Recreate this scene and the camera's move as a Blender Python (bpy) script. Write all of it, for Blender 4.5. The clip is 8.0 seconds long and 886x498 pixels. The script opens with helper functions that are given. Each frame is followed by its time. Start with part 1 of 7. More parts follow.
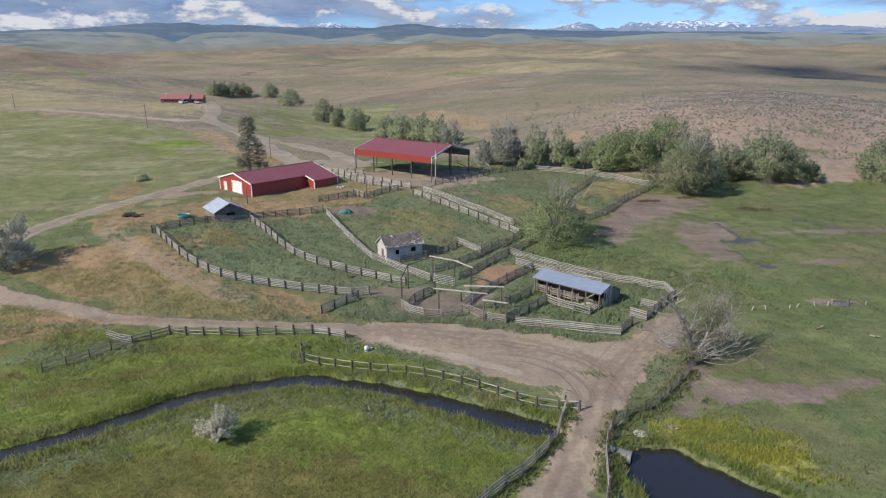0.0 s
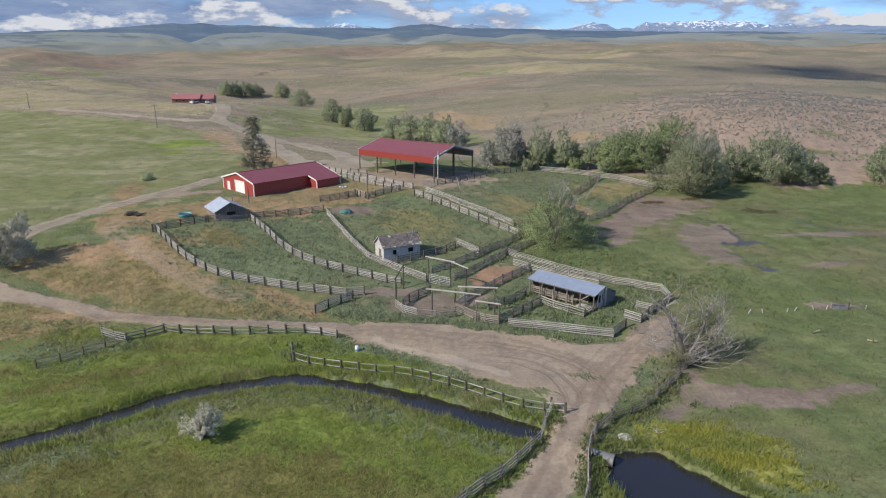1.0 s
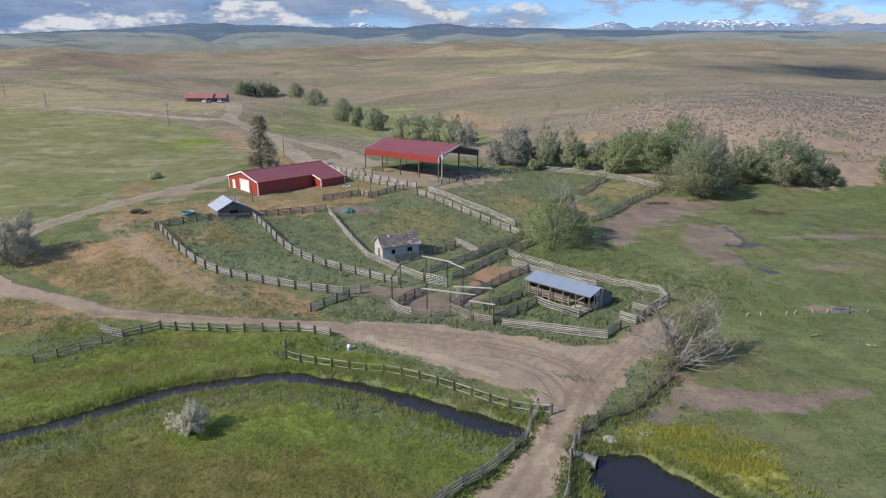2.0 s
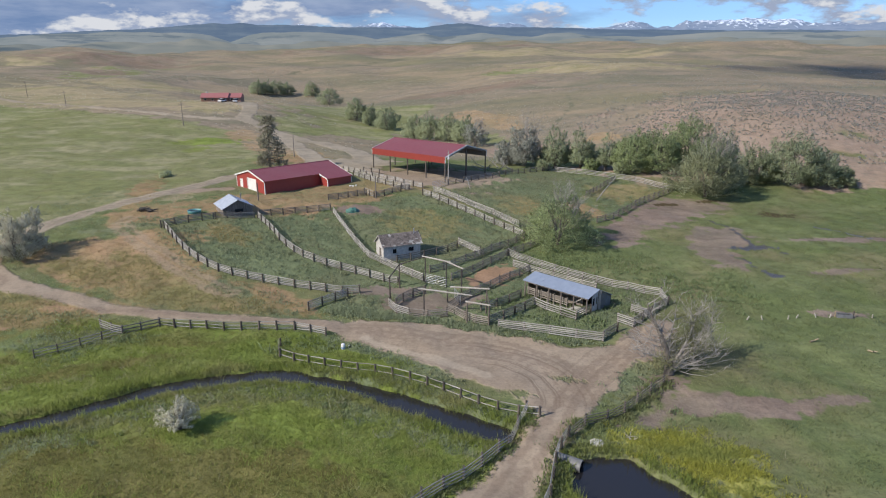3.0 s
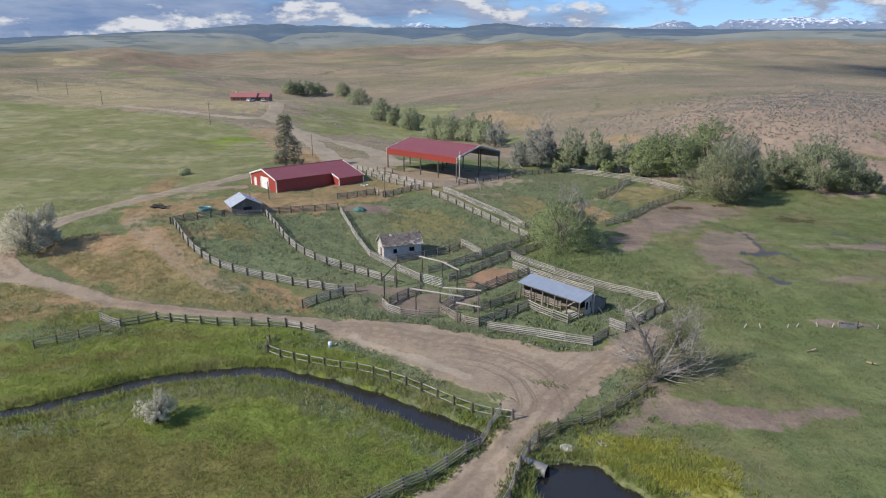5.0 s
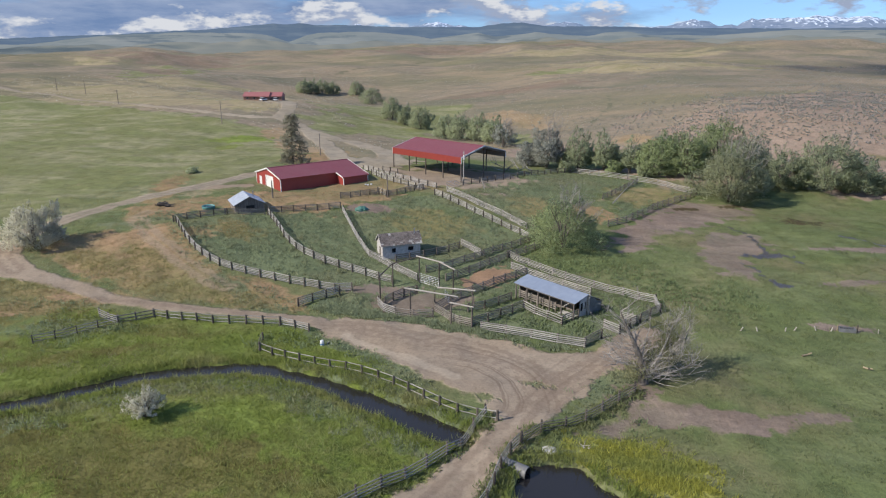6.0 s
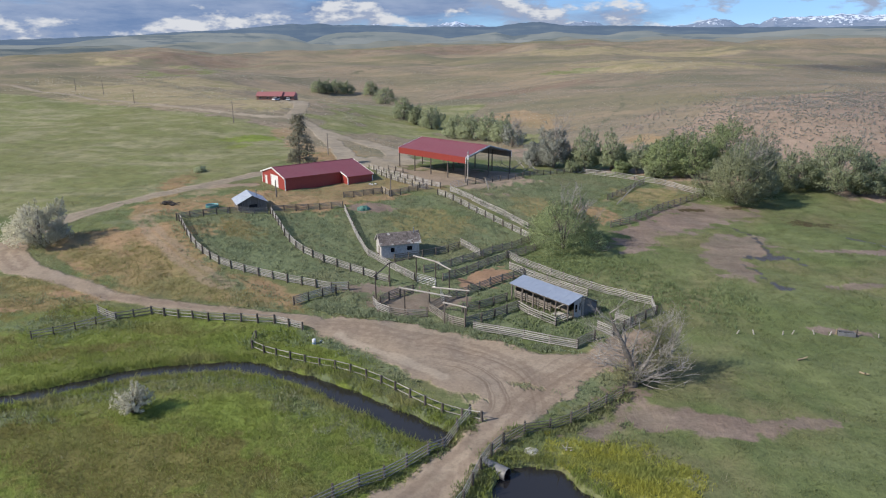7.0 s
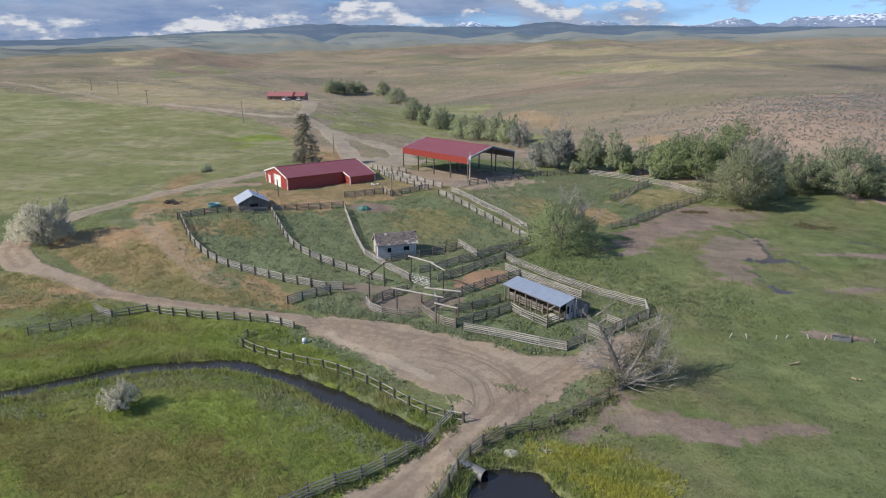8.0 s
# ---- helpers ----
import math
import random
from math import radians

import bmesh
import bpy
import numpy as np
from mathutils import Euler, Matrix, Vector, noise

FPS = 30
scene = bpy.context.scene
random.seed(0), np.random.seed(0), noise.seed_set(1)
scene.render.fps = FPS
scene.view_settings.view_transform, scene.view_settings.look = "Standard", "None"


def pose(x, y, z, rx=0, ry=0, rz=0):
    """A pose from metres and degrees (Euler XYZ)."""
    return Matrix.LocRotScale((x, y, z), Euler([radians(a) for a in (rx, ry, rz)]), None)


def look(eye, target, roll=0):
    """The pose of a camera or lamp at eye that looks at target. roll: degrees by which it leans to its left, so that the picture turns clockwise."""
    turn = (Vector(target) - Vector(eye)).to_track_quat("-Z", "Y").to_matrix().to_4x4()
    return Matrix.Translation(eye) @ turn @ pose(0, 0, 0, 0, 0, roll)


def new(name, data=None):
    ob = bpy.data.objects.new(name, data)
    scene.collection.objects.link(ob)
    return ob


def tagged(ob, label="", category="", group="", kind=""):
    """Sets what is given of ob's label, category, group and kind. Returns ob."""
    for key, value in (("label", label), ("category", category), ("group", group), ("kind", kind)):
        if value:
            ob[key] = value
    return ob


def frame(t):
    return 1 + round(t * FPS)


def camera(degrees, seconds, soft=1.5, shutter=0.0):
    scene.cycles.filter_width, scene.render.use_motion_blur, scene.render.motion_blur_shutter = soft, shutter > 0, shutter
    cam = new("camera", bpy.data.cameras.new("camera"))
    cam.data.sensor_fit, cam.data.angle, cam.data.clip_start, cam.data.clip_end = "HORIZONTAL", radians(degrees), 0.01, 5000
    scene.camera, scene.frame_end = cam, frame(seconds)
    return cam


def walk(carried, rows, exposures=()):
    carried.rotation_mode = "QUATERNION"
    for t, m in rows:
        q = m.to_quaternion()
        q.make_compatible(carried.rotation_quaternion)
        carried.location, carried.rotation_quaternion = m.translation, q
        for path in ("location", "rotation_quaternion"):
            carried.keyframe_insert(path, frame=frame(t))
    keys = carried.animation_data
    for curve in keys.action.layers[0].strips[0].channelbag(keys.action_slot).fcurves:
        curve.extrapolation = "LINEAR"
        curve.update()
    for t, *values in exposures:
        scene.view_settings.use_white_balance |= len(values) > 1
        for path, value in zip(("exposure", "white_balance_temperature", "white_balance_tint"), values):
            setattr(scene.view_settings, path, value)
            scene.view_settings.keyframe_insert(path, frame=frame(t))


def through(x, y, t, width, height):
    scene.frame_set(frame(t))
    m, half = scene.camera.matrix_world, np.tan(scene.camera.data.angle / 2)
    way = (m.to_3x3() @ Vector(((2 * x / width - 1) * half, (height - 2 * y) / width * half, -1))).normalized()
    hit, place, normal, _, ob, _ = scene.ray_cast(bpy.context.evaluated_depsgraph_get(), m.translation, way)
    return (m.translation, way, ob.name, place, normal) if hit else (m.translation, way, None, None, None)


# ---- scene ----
cam = camera(70.4, 8.0, soft=1.15)
PATH = [
    (0, (0.327, 0.779, 33.462), (0.323, 2.695, 32.888), 0.2),
    (0.5, (1.675, 0.813, 33.487), (1.649, 2.729, 32.914), 0.2),
    (1, (3.016, 0.844, 33.502), (2.969, 2.759, 32.929), 0.2),
    (1.5, (4.401, 0.867, 33.536), (4.331, 2.781, 32.962), 0.2),
    (3, (8.568, 1.122, 33.653), (8.415, 3.031, 33.077), 0.2),
    (3.5, (9.971, 1.261, 33.68), (9.791, 3.168, 33.104), 0.2),
    (4, (11.392, 1.397, 33.709), (11.184, 3.3, 33.133), 0.2),
    (4.5, (12.819, 1.548, 33.731), (12.583, 3.449, 33.155), 0.2),
    (6, (17.164, 2.177, 33.821), (16.85, 4.066, 33.243), 0.2),
    (6.5, (18.649, 2.459, 33.814), (18.309, 4.343, 33.236), 0.2),
    (7, (20.159, 2.776, 33.841), (19.792, 4.655, 33.262), 0.1),
    (7.5, (21.674, 3.095, 33.904), (21.284, 4.969, 33.324), 0.1),
    (8, (23.143, 3.385, 33.936), (22.73, 5.254, 33.357), 0.1),
]
walk(cam, [(t, look(eye, target, roll)) for t, eye, target, roll in PATH])

# ---- sky, sun, exposure ----
SUN = Vector((-0.80, -0.53, 0.70)).normalized()
scene.view_settings.exposure = 0.80


def build_sky():
    w = bpy.data.worlds.new("sky")
    w.use_nodes = True
    scene.world = w
    nt = w.node_tree
    nt.nodes.clear()
    N, L = nt.nodes.new, nt.links.new
    out, bg = N("ShaderNodeOutputWorld"), N("ShaderNodeBackground")
    sky = N("ShaderNodeTexSky")
    sky.sky_type, sky.sun_disc = "NISHITA", False
    sky.sun_elevation, sky.sun_rotation = math.asin(SUN.z), math.atan2(SUN.x, SUN.y)
    sky.altitude, sky.air_density, sky.dust_density, sky.ozone_density = 2500, 1.0, 0.15, 2.5
    co = N("ShaderNodeTexCoord")

    def billow(scale, stretch, shift, detail, rough):
        mp, n = N("ShaderNodeMapping"), N("ShaderNodeTexNoise")
        mp.inputs["Scale"].default_value, mp.inputs["Location"].default_value = (1.0, 1.0, stretch), shift
        n.inputs["Scale"].default_value, n.inputs["Detail"].default_value, n.inputs["Roughness"].default_value = scale, detail, rough
        L(co.outputs["Generated"], mp.inputs["Vector"])
        L(mp.outputs[0], n.inputs["Vector"])
        return n.outputs[0]

    def tone(src, a, b, dark=(0, 0, 0, 1), light=(1, 1, 1, 1)):
        r = N("ShaderNodeValToRGB")
        r.color_ramp.elements[0].position, r.color_ramp.elements[1].position = a, b
        r.color_ramp.elements[0].color, r.color_ramp.elements[1].color = dark, light
        L(src, r.inputs[0])
        return r.outputs[0]

    def op(kind, a, b):
        m = N("ShaderNodeMath")
        m.operation = kind
        for sock, v in zip(m.inputs, (a, b)):
            if isinstance(v, (int, float)):
                sock.default_value = v
            else:
                L(v, sock)
        return m.outputs[0]

    def over(fac, a, b):
        m = N("ShaderNodeMix")
        m.data_type = "RGBA"
        for sock, v in ((m.inputs[0], fac), (m.inputs[6], a), (m.inputs[7], b)):
            L(v, sock)
        return m.outputs[2]

    side = N("ShaderNodeSeparateXYZ")
    L(co.outputs["Generated"], side.inputs[0])
    # a blue-grey veil that thickens to the west, and cumulus lit from above
    west = op("MULTIPLY", side.outputs[0], -0.34)
    veil = tone(op("ADD", billow(4.0, 5.0, (0.3, 0.1, 0.0), 8, 0.55), west), 0.44, 0.62)
    veil_tone = tone(billow(9.0, 5.0, (0.1, 0.6, 0.2), 8, 0.6), 0.35, 0.7, (0.43, 0.66, 1.16, 1), (0.91, 1.11, 1.54, 1))
    low, high = billow(9.0, 2.6, (0.37, 0.13, 0.05), 10, 0.58), billow(9.0, 2.6, (0.37, 0.13, 0.085), 10, 0.58)
    skyline = op("MULTIPLY", op("SUBTRACT", 0.075, side.outputs[2]), 0.9)
    puff = tone(op("ADD", op("ADD", low, skyline), op("MULTIPLY", side.outputs[0], 0.04)), 0.515, 0.585)
    lit = tone(op("SUBTRACT", low, high), -0.03, 0.07, (0.87, 1.03, 1.40, 1), (1.78, 1.83, 1.95, 1))
    blue = N("ShaderNodeMix")
    blue.data_type, blue.blend_type = "RGBA", "MULTIPLY"
    blue.inputs[0].default_value = 1.0
    L(tone(side.outputs[2], 0.06, 0.4, (0.20, 0.247, 0.32, 1), (0.50, 0.54, 0.61, 1)), blue.inputs[7])
    L(sky.outputs[0], blue.inputs[6])
    col = over(veil, blue.outputs[2], veil_tone)
    L(over(puff, col, lit), bg.inputs[0])
    bg.inputs[1].default_value = 0.225
    L(bg.outputs[0], out.inputs[0])
    sun = new("sun", bpy.data.lights.new("sun", "SUN"))
    sun.data.energy, sun.data.angle, sun.data.color = 2.95, radians(0.8), (1.0, 0.925, 0.845)
    sun.matrix_world = look((0, 0, 200), Vector((0, 0, 200)) - SUN)


build_sky()


# ---- materials ----
def nodes(name):
    m = bpy.data.materials.new(name)
    m.use_nodes = True
    nt = m.node_tree
    return m, nt, nt.nodes["Principled BSDF"]


def ramp(nt, stops, src):
    r = nt.nodes.new("ShaderNodeValToRGB")
    r.color_ramp.elements[0].position, r.color_ramp.elements[0].color = stops[0][0], (*stops[0][1], 1)
    r.color_ramp.elements[1].position, r.color_ramp.elements[1].color = stops[-1][0], (*stops[-1][1], 1)
    for p, c in stops[1:-1]:
        r.color_ramp.elements.new(p).color = (*c, 1)
    nt.links.new(src, r.inputs[0])
    return r.outputs[0]


def noise_out(nt, scale, detail=4.0, vec=None, rough=0.55, stretch=None):
    n = nt.nodes.new("ShaderNodeTexNoise")
    n.inputs["Scale"].default_value, n.inputs["Detail"].default_value, n.inputs["Roughness"].default_value = scale, detail, rough
    if vec is not None:
        if stretch:
            mp = nt.nodes.new("ShaderNodeMapping")
            mp.inputs["Scale"].default_value = stretch
            nt.links.new(vec, mp.inputs["Vector"])
            vec = mp.outputs[0]
        nt.links.new(vec, n.inputs["Vector"])
    return n.outputs[0]


def mixc(nt, fac, a, b, kind="MIX"):
    m = nt.nodes.new("ShaderNodeMix")
    m.data_type, m.blend_type = "RGBA", kind
    for sock, v in ((m.inputs[0], fac), (m.inputs[6], a), (m.inputs[7], b)):
        if isinstance(v, (int, float)):
            sock.default_value = v
        elif isinstance(v, tuple):
            sock.default_value = (*v, 1)
        else:
            nt.links.new(v, sock)
    return m.outputs[2]


def math_out(nt, op, a, b=None, clamp=False):
    m = nt.nodes.new("ShaderNodeMath")
    m.operation, m.use_clamp = op, clamp
    for sock, v in zip(m.inputs, (a, b)):
        if v is None:
            continue
        if isinstance(v, (int, float)):
            sock.default_value = v
        else:
            nt.links.new(v, sock)
    return m.outputs[0]


def where(nt, kind="Object"):
    return nt.nodes.new("ShaderNodeTexCoord").outputs[kind]


def place_out(nt):
    return nt.nodes.new("ShaderNodeNewGeometry").outputs["Position"]


def bump(nt, bsdf, height, strength=0.4, distance=0.05):
    b = nt.nodes.new("ShaderNodeBump")
    b.inputs["Strength"].default_value, b.inputs["Distance"].default_value = strength, distance
    nt.links.new(height, b.inputs["Height"])
    nt.links.new(b.outputs[0], bsdf.inputs["Normal"])


def surface(name, dark, light, scale, rough=0.8, metal=0.0, stretch=None, spread=0.0, grime=None, bumps=0.3):
    """Two tones of one stuff, in grain and in stains; spread: how far pieces differ from one another."""
    m, nt, b = nodes(name)
    vec = place_out(nt)
    fine = noise_out(nt, scale, 5, vec, 0.6, stretch)
    big = noise_out(nt, scale * 0.13, 3, vec)
    col = ramp(nt, [(0.32, dark), (0.68, light)], fine)
    tone = tuple(c * 0.72 for c in dark) if grime is None else grime
    col = mixc(nt, ramp(nt, [(0.48, (0, 0, 0)), (0.72, (0.7, 0.7, 0.7))], big), col, tone)
    if spread:
        rnd = nt.nodes.new("ShaderNodeObjectInfo").outputs["Random"]
        shade = ramp(nt, [(0.0, (1 - spread,) * 3), (1.0, (1 + spread,) * 3)], rnd)
        col = mixc(nt, 1.0, col, shade, "MULTIPLY")
    nt.links.new(col, b.inputs["Base Color"])
    b.inputs["Roughness"].default_value, b.inputs["Metallic"].default_value = rough, metal
    bump(nt, b, fine, bumps, 0.03)
    return m


def foliage(name, dark, light, tip=None, through=0.4, patch=None):
    """Leaves or grass: every clump has a tone of its own."""
    m, nt, b = nodes(name)
    geo = nt.nodes.new("ShaderNodeNewGeometry")
    stops = [(0.0, dark), (1.0, light)] if tip is None else [(0.0, dark), (0.75, light), (1.0, tip)]
    col = ramp(nt, stops, geo.outputs["Random Per Island"])
    if patch:
        drift = noise_out(nt, 0.22, 6, geo.outputs["Position"], 0.6, (0.35, 1.0, 1.0))
        col = mixc(nt, ramp(nt, [(0.44, (0, 0, 0)), (0.60, (1, 1, 1))], drift), col, patch)
    big = noise_out(nt, 0.35, 3, geo.outputs["Position"])
    col = mixc(nt, ramp(nt, [(0.35, (0, 0, 0)), (0.7, (0.4, 0.4, 0.4))], big), col, tuple(c * 0.75 for c in dark))
    nt.links.new(col, b.inputs["Base Color"])
    b.inputs["Roughness"].default_value = 0.75
    b.inputs["Specular IOR Level"].default_value = 0.178
    tr, ad, out = nt.nodes.new("ShaderNodeBsdfTranslucent"), nt.nodes.new("ShaderNodeMixShader"), nt.nodes["Material Output"]
    nt.links.new(col, tr.inputs[0])
    ad.inputs[0].default_value = through
    nt.links.new(b.outputs[0], ad.inputs[1])
    nt.links.new(tr.outputs[0], ad.inputs[2])
    nt.links.new(ad.outputs[0], out.inputs[0])
    return m


RAIL = surface("weathered_rail_wood", (0.25, 0.235, 0.21), (0.40, 0.385, 0.355), 3.0, 0.85, stretch=(1, 1, 6), spread=0.28)
# darker rails: brown poles, and shade put into rails turned from the sun
RAIL_DARK = surface("brown_and_shaded_rail_wood", (0.165, 0.145, 0.122), (0.30, 0.268, 0.23), 3.0, 0.85, stretch=(1, 1, 6), spread=0.3)
POST = surface("dark_post_wood", (0.065, 0.054, 0.044), (0.145, 0.122, 0.10), 6.0, 0.9, spread=0.3)
LOG = surface("bleached_log_wood", (0.31, 0.28, 0.24), (0.47, 0.44, 0.39), 4.0, 0.8, stretch=(1, 1, 3), spread=0.1)
BARK = surface("grey_bark", (0.10, 0.085, 0.07), (0.21, 0.185, 0.16), 5.0, 0.9, stretch=(1, 1, 0.3), bumps=0.6)
DEADWOOD = surface("bleached_dead_wood", (0.22, 0.20, 0.18), (0.40, 0.375, 0.34), 4.0, 0.85, stretch=(1, 1, 0.3))
RED_ROOF = surface("red_roof_metal", (0.195, 0.056, 0.07), (0.225, 0.066, 0.08), 1.2, 0.6, 0.0, grime=(0.21, 0.078, 0.088), bumps=0.05)
HOUSE_ROOF = surface("faded_red_roof_metal", (0.30, 0.11, 0.105), (0.34, 0.135, 0.125), 1.2, 0.6, 0.0, grime=(0.30, 0.13, 0.12), bumps=0.05)
RED_WALL = surface("red_wall_metal", (0.27, 0.042, 0.034), (0.315, 0.05, 0.04), 1.5, 0.5, grime=(0.25, 0.055, 0.044), bumps=0.05)
RED_FASCIA = surface("orange_red_fascia_metal", (0.22, 0.03, 0.021), (0.255, 0.036, 0.024), 1.5, 0.55, grime=(0.22, 0.035, 0.024), bumps=0.05)
WHITE = surface("white_trim_paint", (0.66, 0.65, 0.62), (0.78, 0.77, 0.74), 2.0, 0.5, grime=(0.55, 0.53, 0.49), bumps=0.05)
TIN = surface("galvanised_roof_tin", (0.40, 0.44, 0.50), (0.54, 0.58, 0.64), 1.5, 0.45, 0.25, grime=(0.38, 0.40, 0.44), bumps=0.1)
TIN_BLUE = surface("blue_grey_roof_tin", (0.235, 0.28, 0.355), (0.28, 0.325, 0.40), 1.0, 0.5, 0.1, grime=(0.22, 0.26, 0.32), bumps=0.1)
TIN_DARK = surface("dull_underside_tin", (0.20, 0.20, 0.20), (0.28, 0.28, 0.28), 1.5, 0.6, 0.2, bumps=0.1)
BOARD = surface("old_board_wood", (0.13, 0.11, 0.094), (0.245, 0.21, 0.18), 2.5, 0.9, stretch=(4, 4, 0.6), spread=0.25)
LIMEWASH = surface("flaking_whitewash", (0.37, 0.35, 0.33), (0.57, 0.55, 0.52), 3.0, 0.9, grime=(0.34, 0.305, 0.27))
SHINGLE = surface("worn_wood_shingle", (0.105, 0.088, 0.078), (0.205, 0.175, 0.155), 5.0, 0.9, spread=0.35, grime=(0.09, 0.076, 0.068))
# near-black that stands in for shade in openings; also the house door
BLACK = surface("shade_and_door_black", (0.012, 0.012, 0.012), (0.02, 0.02, 0.02), 2.0, 0.9)
BROWN_WALL = surface("brown_house_siding", (0.22, 0.13, 0.10), (0.28, 0.175, 0.135), 2.0, 0.8)
STEEL = surface("zinc_steel", (0.42, 0.43, 0.44), (0.56, 0.57, 0.58), 3.0, 0.4, 0.6)
CORRUGATED = surface("corrugated_culvert_steel", (0.15, 0.15, 0.15), (0.27, 0.27, 0.26), 3.0, 0.6, 0.2)
TANK = surface("teal_tank_plastic", (0.10, 0.30, 0.29), (0.14, 0.36, 0.35), 2.0, 0.5)
TARP = surface("green_tarp_plastic", (0.05, 0.14, 0.11), (0.08, 0.19, 0.15), 3.0, 0.5)
CAR_WHITE = surface("white_car_paint", (0.68, 0.68, 0.68), (0.74, 0.74, 0.74), 1.0, 0.3, bumps=0.0)
GLASS_DARK = surface("dark_window_glass", (0.02, 0.025, 0.03), (0.03, 0.035, 0.04), 1.0, 0.1, bumps=0.0)
RUBBER = surface("black_rubber", (0.02, 0.02, 0.02), (0.035, 0.035, 0.035), 5.0, 0.8)
STONE = surface("pale_stone", (0.42, 0.40, 0.36), (0.58, 0.56, 0.52), 2.0, 0.9)
BLUE_BARREL = surface("blue_barrel_plastic", (0.10, 0.22, 0.42), (0.14, 0.28, 0.5), 2.0, 0.45)

LEAF_WILLOW = foliage("willow_leaves", (0.35, 0.40, 0.25), (0.46, 0.51, 0.322), through=0.55)
LEAF_GREEN = foliage("fresh_green_leaves", (0.31, 0.38, 0.195), (0.41, 0.48, 0.25), through=0.55)
LEAF_DARK = foliage("dark_tree_leaves", (0.31, 0.355, 0.22), (0.41, 0.455, 0.285), through=0.55)
LEAF_SILVER = foliage("silvery_leaves", (0.56, 0.55, 0.43), (0.68, 0.665, 0.53), through=0.55)
LEAF_OLIVE = foliage("dull_olive_willow_leaves", (0.32, 0.35, 0.215), (0.42, 0.45, 0.29), through=0.6)
LEAF_GREY = foliage("grey_green_leaves", (0.29, 0.31, 0.265), (0.43, 0.445, 0.385))
LEAF_TWIG = foliage("brownish_shoots", (0.20, 0.21, 0.11), (0.30, 0.30, 0.16))
LEAF_PALE = foliage("cream_blossom_leaves", (0.46, 0.45, 0.35), (0.70, 0.685, 0.56))
NEEDLE = foliage("dark_pine_needles", (0.20, 0.20, 0.145), (0.32, 0.315, 0.235))
SAGE = foliage("grey_sagebrush", (0.48, 0.47, 0.395), (0.62, 0.605, 0.515), through=0.6)
WEED = foliage("grey_green_weeds", (0.205, 0.25, 0.145), (0.28, 0.33, 0.195), patch=(0.27, 0.275, 0.16))
WEED_GREEN = foliage("green_weeds", (0.155, 0.195, 0.08), (0.235, 0.28, 0.118), patch=(0.215, 0.23, 0.11))
GRASS = foliage("bright_meadow_grass", (0.195, 0.25, 0.06), (0.26, 0.32, 0.078), patch=(0.275, 0.285, 0.115))
GRASS_DRY = foliage("dry_straw_grass", (0.335, 0.235, 0.135), (0.43, 0.31, 0.18), patch=(0.255, 0.225, 0.10))
GRASS_YELLOW = foliage("yellow_flowering_grass", (0.34, 0.36, 0.07), (0.50, 0.48, 0.095), patch=(0.28, 0.32, 0.09))
SEED_GRASS = foliage("pale_seed_grass", (0.27, 0.265, 0.155), (0.40, 0.38, 0.25))
LEAFY = foliage("dark_leafy_weeds", (0.185, 0.24, 0.11), (0.255, 0.315, 0.15))
TAN_LOG = surface("tan_log_wood", (0.24, 0.19, 0.12), (0.38, 0.31, 0.21), 4.0, 0.85)
GREY_SIDING = surface("grey_tin_siding", (0.13, 0.135, 0.14), (0.20, 0.205, 0.21), 1.5, 0.6, 0.1)


# ---- the lie of the land: heights at known spots, joined by a smooth sheet ----
NEAR = [  # x, y, height
    (-40, 40, 0.2), (0, 30, 0.3), (40, 40, 0.2), (-20, 50, 0.3), (20, 45, 0.3), (8, 57, 0.3), (-15, 66, 0.3), (23, 73, 0.3),
    (-41, 72, 0.5), (47, 74, 0.9), (55, 82, 1.2), (-14, 82, 0.6), (-11, 98, 1.6), (12, 102, 1.3), (13, 114, 1.8), (37, 116, 2.0),
    (74, 120, 2.2), (64, 138, 2.4), (90, 160, 3.4), (51, 153, 3.3), (-54, 81, 1.9), (-63, 86, 3.4), (-68, 104, 5.1), (-46, 100, 5.3),
    (-22, 116, 4.8), (-4, 130, 5.4), (-2, 147, 6.2), (-22, 161, 6.7), (-40, 129, 6.1), (-30, 146, 6.3), (8, 160, 6.3), (10, 186, 5.2),
    (-50, 190, 6.6)]
FAR = [  # degrees to the right of north, distance, height
    (-26, 235, 7.8), (-23, 313, 15.2), (-40, 330, 9), (-18, 500, 8.0), (-13, 420, 6.3), (-9, 287, 4.6), (1, 310, 12.3), (11, 245, 12.4),
    (17.5, 232, 17.5), (24, 232, 17.5), (29, 225, 11.5), (40, 240, 8), (-13.5, 740, 30), (-2, 700, 38), (10, 530, 32), (24, 600, 24),
    (-30, 520, 21), (-24, 560, 21), (-30, 800, 23), (-28, 1150, 46), (-20, 1000, 36), (-20, 1600, 40), (-13, 1200, 55), (0, 1300, 53),
    (15, 1400, 56), (28, 1500, 56), (40, 1500, 52)]


CREST = [  # the skyline of the dry hills: degrees to the right of north, degrees above the level
    (-60, -0.2), (-46.5, -0.05), (-42, 0.2), (-38.5, 0.36), (-34.7, 0.58), (-31.3, 0.41), (-29.7, 0.14), (-27.6, 0.33), (-20.9, 0.58), (-17.7, 0.66), (-15.3, 0.86), (-11.6, 1.14), (-9.2, 1.1),
    (-6.3, 1.02), (-1.4, 1.24), (2.2, 1.26), (7.2, 1.1), (8.6, 0.98), (13.5, 1.02), (14.8, 1.22), (17.3, 1.3), (20.1, 1.14), (27.6, 1.02), (34, 1.08), (60, 1.0)]


